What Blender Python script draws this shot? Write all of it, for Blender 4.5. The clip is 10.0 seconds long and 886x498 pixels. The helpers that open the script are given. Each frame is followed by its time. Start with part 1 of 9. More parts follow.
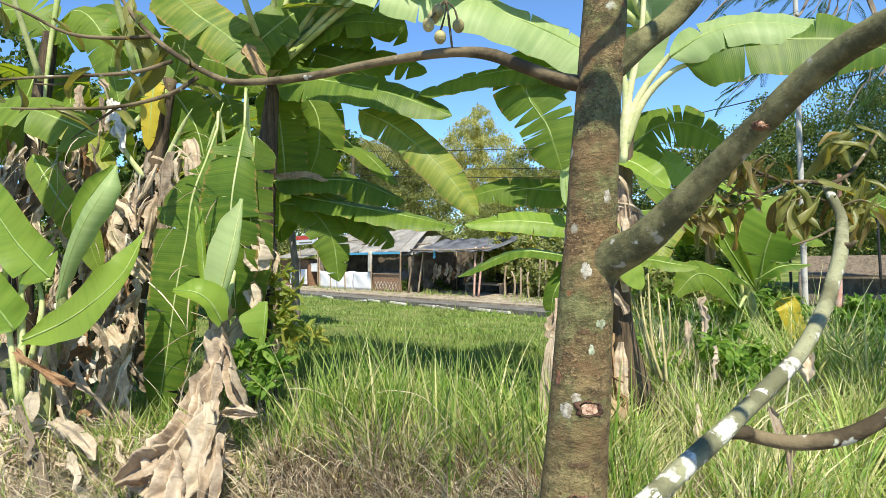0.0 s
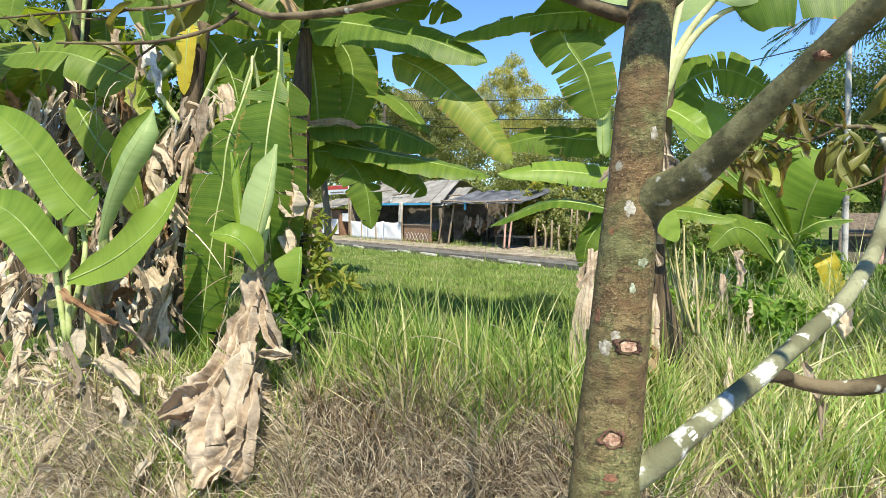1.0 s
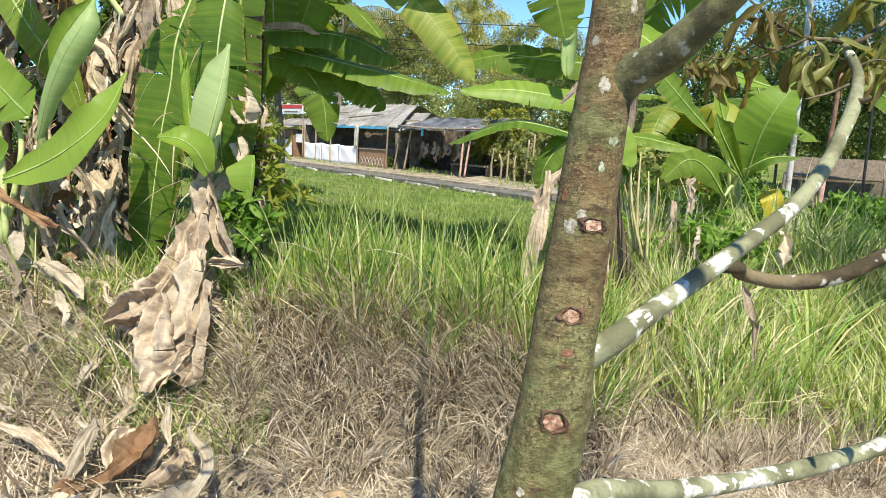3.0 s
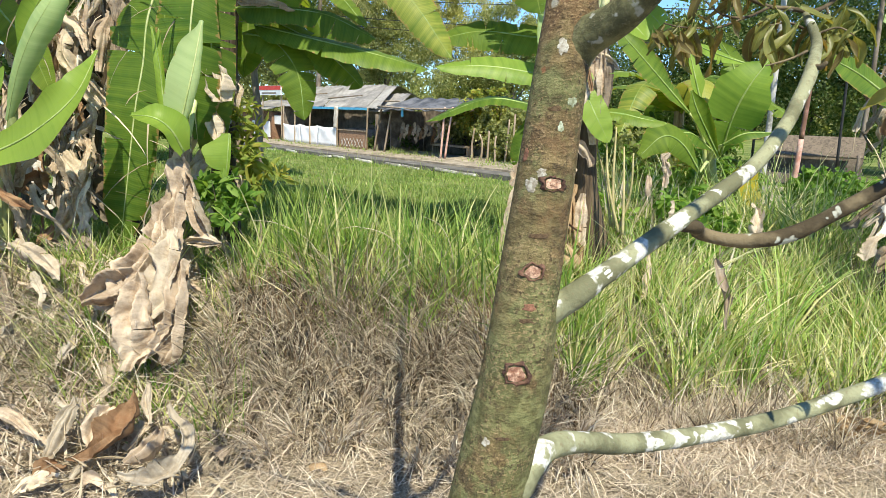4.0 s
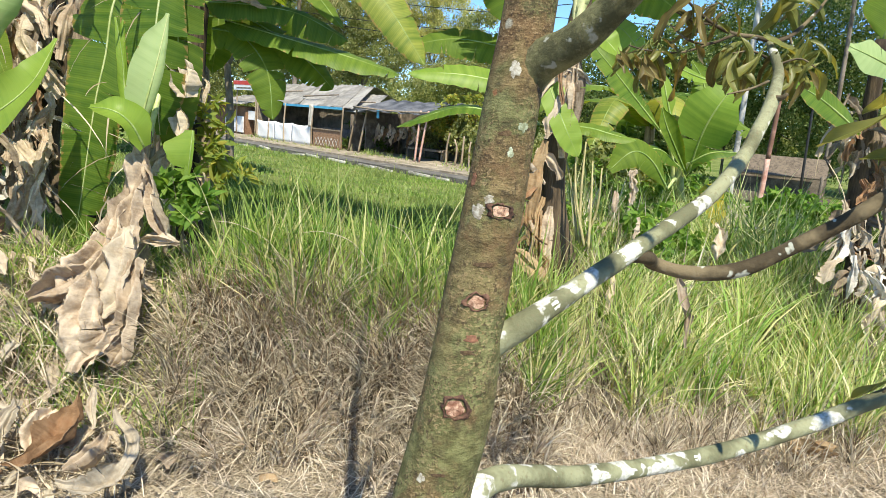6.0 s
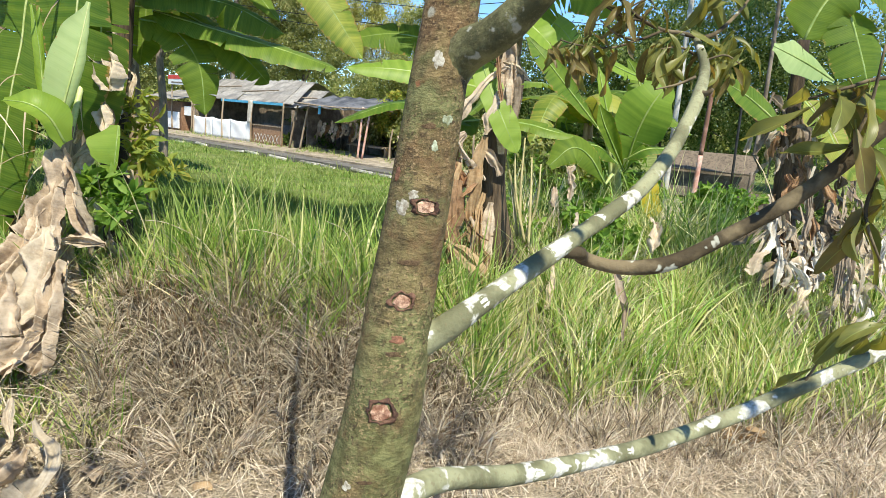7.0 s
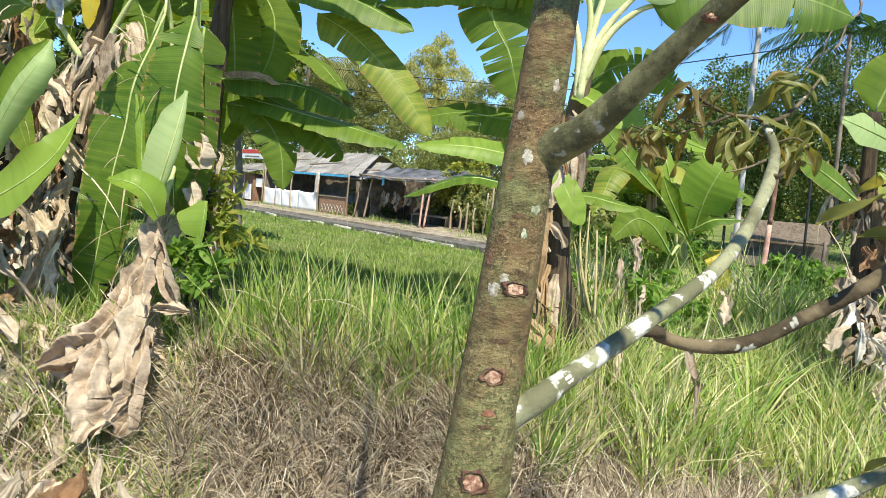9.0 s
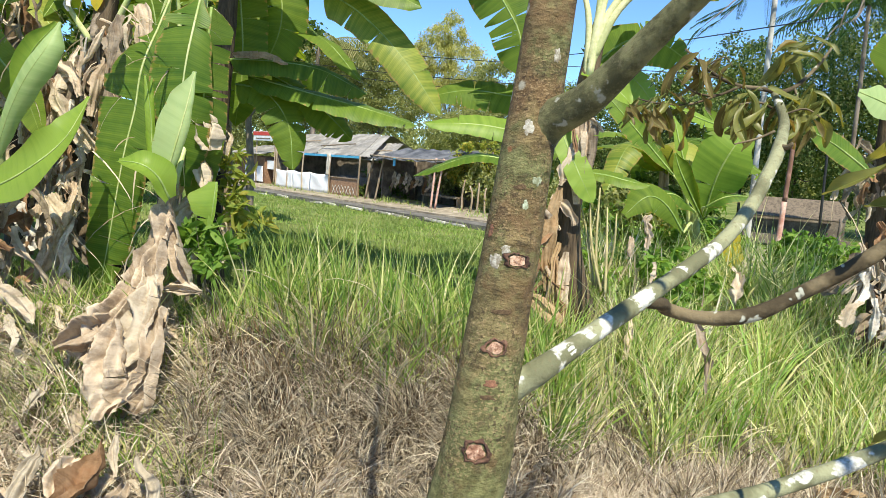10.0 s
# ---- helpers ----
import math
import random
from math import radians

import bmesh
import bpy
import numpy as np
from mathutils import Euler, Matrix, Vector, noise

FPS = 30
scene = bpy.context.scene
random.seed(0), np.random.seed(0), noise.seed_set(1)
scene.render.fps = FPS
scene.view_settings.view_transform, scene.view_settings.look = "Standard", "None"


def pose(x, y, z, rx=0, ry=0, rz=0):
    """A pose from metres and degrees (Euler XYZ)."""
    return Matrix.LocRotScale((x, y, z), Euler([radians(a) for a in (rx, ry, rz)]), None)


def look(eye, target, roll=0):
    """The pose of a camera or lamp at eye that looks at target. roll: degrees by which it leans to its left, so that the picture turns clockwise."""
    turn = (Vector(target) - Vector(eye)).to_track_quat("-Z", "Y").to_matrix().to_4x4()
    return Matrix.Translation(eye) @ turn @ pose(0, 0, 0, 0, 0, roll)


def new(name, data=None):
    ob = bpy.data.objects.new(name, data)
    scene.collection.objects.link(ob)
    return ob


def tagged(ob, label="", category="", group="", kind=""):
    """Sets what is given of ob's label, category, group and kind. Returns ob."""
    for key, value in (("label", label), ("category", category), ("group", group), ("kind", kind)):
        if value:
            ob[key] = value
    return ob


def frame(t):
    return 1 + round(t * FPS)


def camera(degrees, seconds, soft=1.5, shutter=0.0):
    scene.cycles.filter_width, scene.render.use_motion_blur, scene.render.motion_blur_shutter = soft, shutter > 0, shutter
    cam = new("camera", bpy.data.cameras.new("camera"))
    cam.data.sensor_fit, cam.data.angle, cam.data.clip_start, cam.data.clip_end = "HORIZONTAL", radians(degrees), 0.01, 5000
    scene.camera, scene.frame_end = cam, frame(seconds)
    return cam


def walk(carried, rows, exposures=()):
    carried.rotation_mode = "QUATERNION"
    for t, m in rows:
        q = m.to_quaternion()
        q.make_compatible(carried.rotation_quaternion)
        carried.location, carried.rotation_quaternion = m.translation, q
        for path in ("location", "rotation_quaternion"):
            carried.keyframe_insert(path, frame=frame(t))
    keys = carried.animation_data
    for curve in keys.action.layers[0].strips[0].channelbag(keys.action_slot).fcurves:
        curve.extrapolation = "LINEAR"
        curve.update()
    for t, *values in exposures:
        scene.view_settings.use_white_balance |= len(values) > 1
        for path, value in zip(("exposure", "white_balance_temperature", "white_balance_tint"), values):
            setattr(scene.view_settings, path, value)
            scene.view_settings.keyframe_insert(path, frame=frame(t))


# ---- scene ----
cam = camera(68.6, 10.0, 0.65)
PATH = [
    (0, (0.259, 0.21, 1.717), (-0.006, 2.193, 1.71), -1.9),
    (0.5, (0.252, 0.21, 1.707), (-0.079, 2.181, 1.626), -1.1),
    (1, (0.242, 0.207, 1.693), (-0.117, 2.169, 1.541), -1.1),
    (1.5, (0.217, 0.218, 1.672), (-0.114, 2.181, 1.48), -0.6),
    (2, (0.227, 0.249, 1.648), (0.057, 2.229, 1.42), 1.7),
    (2.5, (0.218, 0.243, 1.627), (0.044, 2.215, 1.344), 3.1),
    (2.7, (0.217, 0.233, 1.616), (0.005, 2.196, 1.295), 2.1),
    (3.8, (0.25, 0.19, 1.59), (0.063, 2.137, 1.172), 0.8),
    (4, (0.252, 0.187, 1.58), (0.096, 2.136, 1.159), 1.4),
    (4.5, (0.259, 0.178, 1.589), (0.073, 2.129, 1.192), 1.0),
    (5, (0.258, 0.181, 1.586), (0.012, 2.122, 1.171), 0.8),
    (5.5, (0.255, 0.201, 1.603), (0.017, 2.148, 1.213), 3.0),
    (6, (0.291, 0.24, 1.606), (0.221, 2.197, 1.199), 4.1),
    (6.2, (0.299, 0.256, 1.617), (0.286, 2.22, 1.242), 4.2),
    (7.3, (0.323, 0.275, 1.595), (0.429, 2.225, 1.162), 4.4),
    (7.5, (0.311, 0.265, 1.593), (0.399, 2.212, 1.144), 4.3),
    (8, (0.3, 0.249, 1.6), (0.377, 2.207, 1.2), 5.4),
    (8.5, (0.273, 0.188, 1.626), (0.182, 2.172, 1.39), 2.8),
    (9, (0.271, 0.196, 1.631), (0.174, 2.182, 1.42), 3.9),
    (9.5, (0.281, 0.199, 1.624), (0.138, 2.179, 1.377), 2.7),
    (10, (0.288, 0.194, 1.619), (0.158, 2.171, 1.347), 3.3),
]
walk(cam, [(t, look(eye, target, roll)) for t, eye, target, roll in PATH])

# ---- world, sun, exposure ----
world = bpy.data.worlds.new("world")
scene.world = world
world.use_nodes = True
SUN_TO = Vector((0.235, -0.70, 1.0)).normalized()
sky = world.node_tree.nodes.new("ShaderNodeTexSky")
sky.sky_type, sky.sun_disc = "NISHITA", False
sky.sun_elevation = math.asin(SUN_TO.z)
sky.sun_rotation = math.atan2(SUN_TO.x, SUN_TO.y)
sky.air_density, sky.dust_density, sky.ozone_density = 0.62, 0.0, 3.5
back = world.node_tree.nodes["Background"]
back.inputs["Strength"].default_value = 0.15
blue = world.node_tree.nodes.new("ShaderNodeMix")
blue.data_type, blue.blend_type = "RGBA", "MULTIPLY"
blue.inputs[0].default_value, blue.inputs[7].default_value = 1.0, (0.78, 0.97, 1.06, 1)
world.node_tree.links.new(sky.outputs[0], blue.inputs[6])
world.node_tree.links.new(blue.outputs[2], back.inputs["Color"])
sun = new("sun", bpy.data.lights.new("sun", "SUN"))
sun.data.energy, sun.data.angle, sun.data.color = 4.9, radians(0.55), (1.0, 0.93, 0.745)
sun.matrix_world = look((0, 0, 30), Vector((0, 0, 30)) - SUN_TO)
scene.view_settings.exposure = 0.76


# ---- materials ----
def material(name):
    m = bpy.data.materials.new(name)
    m.use_nodes = True
    m.node_tree.nodes.remove(m.node_tree.nodes["Principled BSDF"])
    return m, m.node_tree.nodes, m.node_tree.links


def ramp_of(nodes, stops):
    r = nodes.new("ShaderNodeValToRGB")
    e = r.color_ramp.elements
    while len(e) < len(stops):
        e.new(0.5)
    for k, (p, c) in zip(e, stops):
        k.position, k.color = p, (*c, 1)
    return r


def mixed(nodes, links, factor, a, b, how="MIX"):
    """Mix two colours; each of factor, a and b is a socket or a value."""
    m = nodes.new("ShaderNodeMix")
    m.data_type, m.blend_type = "RGBA", how
    for sock, v in ((m.inputs[0], factor), (m.inputs[6], a), (m.inputs[7], b)):
        if isinstance(v, bpy.types.NodeSocket):
            links.new(v, sock)
        else:
            sock.default_value = v if isinstance(v, float) else (*v, 1)
    return m.outputs[2]


def noise_tex(nodes, links, scale, detail=4.0, coord=None, rough=0.55):
    n = nodes.new("ShaderNodeTexNoise")
    n.inputs["Scale"].default_value, n.inputs["Detail"].default_value = scale, detail
    n.inputs["Roughness"].default_value = rough
    if coord is not None:
        links.new(coord, n.inputs["Vector"])
    return n.outputs["Fac"]


def band(nodes, links, sock, lo, hi):
    """0 below lo, 1 above hi."""
    m = nodes.new("ShaderNodeMapRange")
    m.interpolation_type = "SMOOTHSTEP"
    m.inputs[1].default_value, m.inputs[2].default_value = lo, hi
    links.new(sock, m.inputs[0])
    return m.outputs[0]


def maths(nodes, links, op, a, b=0.0):
    m = nodes.new("ShaderNodeMath")
    m.operation = op
    for s, v in zip(m.inputs, (a, b)):
        if isinstance(v, (int, float)):
            s.default_value = v
        else:
            links.new(v, s)
    return m.outputs[0]


def bumped(nodes, links, height, strength, distance):
    b = nodes.new("ShaderNodeBump")
    b.inputs["Strength"].default_value, b.inputs["Distance"].default_value = strength, distance
    links.new(height, b.inputs["Height"])
    return b.outputs[0]


def surface(m, color, rough=0.6, normal=None, thin=0.0, thin_color=None, metal=0.0, spec=0.5):
    """Principled surface, with a share of light let through where thin > 0."""
    nodes, links = m.node_tree.nodes, m.node_tree.links
    p = nodes.new("ShaderNodeBsdfPrincipled")
    p.inputs["Metallic"].default_value = metal
    p.inputs["Specular IOR Level"].default_value = spec
    for key, v in (("Base Color", color), ("Roughness", rough)):
        if isinstance(v, bpy.types.NodeSocket):
            links.new(v, p.inputs[key])
        else:
            p.inputs[key].default_value = v if isinstance(v, float) else (*v, 1)
    if normal is not None:
        links.new(normal, p.inputs["Normal"])
    out = p.outputs[0]
    if thin:
        t = nodes.new("ShaderNodeBsdfTranslucent")
        links.new(thin_color if thin_color is not None else color, t.inputs["Color"])
        if normal is not None:
            links.new(normal, t.inputs["Normal"])
        x = nodes.new("ShaderNodeMixShader")
        x.inputs[0].default_value = thin
        links.new(out, x.inputs[1])
        links.new(t.outputs[0], x.inputs[2])
        out = x.outputs[0]
    links.new(out, nodes["Material Output"].inputs["Surface"])
    return m


def coords(nodes, which="Object"):
    return nodes.new("ShaderNodeTexCoord").outputs[which]


def leaf_material(name, dark, light, thin_tint, dry=0.3, thin=0.38, rough=0.46, stripe=0.22, veins=170.0, spec=0.30, ridge=0.12):
    """A blade whose UV is (metres along the midrib, -1 to 1 across): fine veins run across it, and its edge dries in places."""
    m, nodes, links = material(name)
    uv = nodes.new("ShaderNodeUVMap")
    sep = nodes.new("ShaderNodeSeparateXYZ")
    links.new(uv.outputs[0], sep.inputs[0])
    along, across = sep.outputs[0], maths(nodes, links, "ABSOLUTE", sep.outputs[1])
    obj = coords(nodes)
    rnd = nodes.new("ShaderNodeObjectInfo").outputs["Random"]
    soft_noise = noise_tex(nodes, links, 4.5, 5.0, obj)
    wob = maths(nodes, links, "MULTIPLY", soft_noise, 0.02)
    skew = maths(nodes, links, "MULTIPLY", across, -0.035)
    s1 = maths(nodes, links, "ADD", maths(nodes, links, "ADD", along, wob), skew)
    comb = nodes.new("ShaderNodeCombineXYZ")
    links.new(s1, comb.inputs[0])
    vein = nodes.new("ShaderNodeTexWave")
    vein.inputs["Scale"].default_value, vein.inputs["Distortion"].default_value = veins / 6.283, 1.2
    vein.inputs["Detail"].default_value = 2.0
    links.new(comb.outputs[0], vein.inputs["Vector"])
    wide = nodes.new("ShaderNodeTexNoise")
    wide.noise_dimensions = "1D"
    wide.inputs["Scale"].default_value, wide.inputs["Detail"].default_value = 24.0, 5.0
    links.new(s1, wide.inputs["W"])
    tone = maths(nodes, links, "ADD", maths(nodes, links, "MULTIPLY", soft_noise, 0.7), maths(nodes, links, "MULTIPLY", rnd, 0.3))
    tone = maths(nodes, links, "ADD", tone, maths(nodes, links, "MULTIPLY", maths(nodes, links, "SUBTRACT", wide.outputs["Fac"], 0.5), 0.55))
    col = mixed(nodes, links, band(nodes, links, tone, 0.15, 0.75), dark, light)
    col = mixed(nodes, links, maths(nodes, links, "MULTIPLY", vein.outputs["Fac"], stripe * 0.6), col, tuple(0.45 * c for c in dark))
    rib = band(nodes, links, across, 0.055, 0.01)
    col = mixed(nodes, links, maths(nodes, links, "MULTIPLY", rib, 0.5), col, (0.30, 0.38, 0.11))
    speck = noise_tex(nodes, links, 28.0, 3.0, obj)
    edge = maths(nodes, links, "ADD", band(nodes, links, across, 0.72, 1.0), maths(nodes, links, "MULTIPLY", maths(nodes, links, "SUBTRACT", wide.outputs["Fac"], 0.5), 1.6))
    dryness = maths(nodes, links, "MULTIPLY", band(nodes, links, maths(nodes, links, "ADD", edge, maths(nodes, links, "MULTIPLY", speck, 0.5)), 1.42 - dry, 1.72 - dry), 0.9)
    col = mixed(nodes, links, dryness, col, (0.33, 0.23, 0.08))
    spots = band(nodes, links, noise_tex(nodes, links, 70.0, 2.0, obj), 0.70, 0.76)
    col = mixed(nodes, links, maths(nodes, links, "MULTIPLY", spots, 0.5), col, (0.22, 0.17, 0.05))
    tint = mixed(nodes, links, 1.0, col, thin_tint, "MULTIPLY")
    normal = bumped(nodes, links, maths(nodes, links, "ADD", vein.outputs["Fac"], maths(nodes, links, "MULTIPLY", wide.outputs["Fac"], 3.0)), ridge, 0.005)
    rr = maths(nodes, links, "ADD", maths(nodes, links, "MULTIPLY", dryness, 0.3), rough)
    return surface(m, col, rr, normal, thin, tint, spec=spec)


BANANA = leaf_material("banana_leaf_green", (0.070, 0.140, 0.017), (0.170, 0.255, 0.036), (2.2, 1.8, 0.6), dry=0.16)
BANANA_YOUNG = leaf_material("banana_leaf_young", (0.135, 0.245, 0.030), (0.245, 0.360, 0.055), (1.5, 1.45, 0.8), dry=0.0, thin=0.42, stripe=0.06, ridge=0.05)
BANANA_DARK = leaf_material("banana_leaf_deep", (0.071, 0.136, 0.020), (0.159, 0.242, 0.035), (2.3, 1.85, 0.6), dry=0.24, thin=0.44, rough=0.58, spec=0.18)
BANANA_YELLOW = leaf_material("banana_leaf_yellowing", (0.11, 0.20, 0.028), (0.38, 0.40, 0.075), (1.5, 1.35, 0.8), dry=0.42, thin=0.42, stripe=0.3)
BANANA_LIME = leaf_material("banana_leaf_lime", (0.062, 0.140, 0.017), (0.170, 0.262, 0.034), (1.6, 1.45, 0.8), dry=0.40, thin=0.42, stripe=0.24, veins=135.0, ridge=0.14)
BANANA_PALE = leaf_material("banana_leaf_waxy_underside", (0.27, 0.385, 0.15), (0.40, 0.505, 0.23), (1.3, 1.35, 0.8), dry=0.0, thin=0.35, stripe=0.05, rough=0.5, ridge=0.04)
BANANA_YELLOWED = leaf_material("banana_leaf_yellow", (0.40, 0.33, 0.03), (0.58, 0.47, 0.05), (1.3, 1.2, 0.7), dry=0.3)
DURIAN_LEAF = leaf_material("tree_leaf_olive", (0.085, 0.105, 0.025), (0.21, 0.215, 0.06), (2.0, 1.65, 0.6), dry=0.12, thin=0.35, veins=300.0, stripe=0.06, rough=0.40, ridge=0.03)
DURIAN_BROWN = leaf_material("tree_leaf_bronze", (0.085, 0.073, 0.026), (0.225, 0.178, 0.062), (1.7, 1.4, 0.6), dry=0.15, thin=0.38, veins=300.0, stripe=0.06, ridge=0.03)


def dead_material(name, dark, light, rust, thin=0.15):
    m, nodes, links = material(name)
    uv = nodes.new("ShaderNodeUVMap")
    sep = nodes.new("ShaderNodeSeparateXYZ")
    links.new(uv.outputs[0], sep.inputs[0])
    obj = coords(nodes)
    wide = nodes.new("ShaderNodeTexNoise")
    wide.noise_dimensions = "1D"
    wide.inputs["Scale"].default_value, wide.inputs["Detail"].default_value = 45.0, 5.0
    wide.inputs["Roughness"].default_value = 0.75
    links.new(maths(nodes, links, "ADD", sep.outputs[0], maths(nodes, links, "MULTIPLY", noise_tex(nodes, links, 5.0, 2.0, obj), 0.05)), wide.inputs["W"])
    big = noise_tex(nodes, links, 6.0, 4.0, obj)
    tone = maths(nodes, links, "ADD", maths(nodes, links, "MULTIPLY", wide.outputs["Fac"], 0.16), maths(nodes, links, "ADD", maths(nodes, links, "MULTIPLY", big, 0.66), maths(nodes, links, "MULTIPLY", noise_tex(nodes, links, 32.0, 5.0, obj, 0.75), 0.46)))
    col = mixed(nodes, links, band(nodes, links, tone, 0.42, 0.76), dark, light)
    col = mixed(nodes, links, maths(nodes, links, "MULTIPLY", band(nodes, links, noise_tex(nodes, links, 9.0, 5.0, obj), 0.52, 0.68), 0.55), col, rust)
    rnd = nodes.new("ShaderNodeObjectInfo").outputs["Random"]
    col = mixed(nodes, links, maths(nodes, links, "MULTIPLY", rnd, 0.5), col, tuple(0.75 * c for c in dark))
    normal = bumped(nodes, links, maths(nodes, links, "ADD", wide.outputs["Fac"], noise_tex(nodes, links, 40.0, 4.0, obj)), 0.55, 0.006)
    return surface(m, col, 0.8, normal, thin, None, spec=0.2)


DEAD_TAN = dead_material("dry_leaf_tan", (0.27, 0.200, 0.135), (0.70, 0.575, 0.43), (0.36, 0.25, 0.155))
DEAD_PALE = dead_material("dry_leaf_bleached", (0.31, 0.245, 0.17), (0.72, 0.62, 0.475), (0.38, 0.28, 0.175))
DEAD_GREY = dead_material("dry_leaf_grey", (0.27, 0.225, 0.165), (0.58, 0.51, 0.40), (0.26, 0.20, 0.13))
DEAD_WHITE = dead_material("dry_leaf_whitened", (0.36, 0.33, 0.28), (0.80, 0.76, 0.68), (0.34, 0.28, 0.21))
# darker grey-brown dry leaf, with shade inside the clump put into its colour
DEAD_DULL = dead_material("dry_leaf_dull", (0.13, 0.102, 0.075), (0.37, 0.305, 0.23), (0.25, 0.165, 0.10))
DEAD_RUST = dead_material("dry_leaf_ochre", (0.26, 0.17, 0.085), (0.56, 0.41, 0.24), (0.40, 0.20, 0.08), thin=0.25)
DEAD_BROWN = dead_material("dry_leaf_brown", (0.13, 0.070, 0.034), (0.38, 0.24, 0.135), (0.30, 0.135, 0.06), thin=0.1)


def blade_material(name, stops, tip, thin=0.35, rough=0.5, patches=None):
    """Grass: each blade has its own tone along the stops; UV y runs from root (0) to tip (1)."""
    m, nodes, links = material(name)
    g = nodes.new("ShaderNodeNewGeometry")
    isl = g.outputs["Random Per Island"]
    col = ramp_of(nodes, stops)
    links.new(isl, col.inputs[0])
    c = col.outputs[0]
    if patches is not None:
        area = band(nodes, links, noise_tex(nodes, links, 0.55, 4.0, coords(nodes)), 0.42, 0.62)
        c = mixed(nodes, links, maths(nodes, links, "MULTIPLY", area, 0.6), c, patches)
    sep = nodes.new("ShaderNodeSeparateXYZ")
    links.new(nodes.new("ShaderNodeUVMap").outputs[0], sep.inputs[0])
    c = mixed(nodes, links, maths(nodes, links, "MULTIPLY", band(nodes, links, sep.outputs[1], 0.55, 1.0), 0.5), c, tip)
    t = mixed(nodes, links, 1.0, c, (1.5, 1.45, 0.8), "MULTIPLY")
    return surface(m, c, rough, None, thin, t, spec=0.3)


GRASS = blade_material("grass_green", [(0.0, (0.06, 0.125, 0.022)), (0.35, (0.17, 0.30, 0.05)), (0.70, (0.32, 0.43, 0.10)), (0.86, (0.52, 0.51, 0.22)), (1.0, (0.74, 0.66, 0.42))], (0.38, 0.43, 0.15))
GRASS_PALE = blade_material("grass_pale", [(0.0, (0.10, 0.19, 0.03)), (0.30, (0.25, 0.40, 0.08)), (0.55, (0.43, 0.52, 0.16)), (0.68, (0.62, 0.60, 0.31)), (1.0, (0.78, 0.71, 0.48))], (0.48, 0.54, 0.24))
GRASS_FIELD = blade_material("grass_field", [(0.0, (0.10, 0.19, 0.032)), (0.5, (0.21, 0.33, 0.065)), (0.9, (0.33, 0.41, 0.12)), (1.0, (0.49, 0.46, 0.22))], (0.33, 0.38, 0.14), patches=(0.23, 0.27, 0.10))
STRAW_PALE = blade_material("straw_bleached", [(0.0, (0.27, 0.207, 0.15)), (0.4, (0.475, 0.39, 0.298)), (0.8, (0.615, 0.53, 0.425)), (1.0, (0.78, 0.71, 0.585))], (0.565, 0.485, 0.38), thin=0.12, rough=0.7)
STRAW = blade_material("straw", [(0.0, (0.07, 0.050, 0.033)), (0.3, (0.205, 0.160, 0.108)), (0.65, (0.41, 0.343, 0.246)), (1.0, (0.72, 0.645, 0.50))], (0.42, 0.365, 0.265), thin=0.12, rough=0.7)
BROWN_STALK = blade_material("brown_stalk", [(0.0, (0.10, 0.055, 0.03)), (0.6, (0.20, 0.12, 0.065)), (1.0, (0.34, 0.24, 0.14))], (0.3, 0.22, 0.12), thin=0.1, rough=0.7)
SHRED = blade_material("dry_leaf_shred", [(0.0, (0.14, 0.10, 0.06)), (0.35, (0.31, 0.25, 0.165)), (0.7, (0.46, 0.39, 0.285)), (1.0, (0.60, 0.53, 0.42))], (0.42, 0.35, 0.26), thin=0.15, rough=0.8)


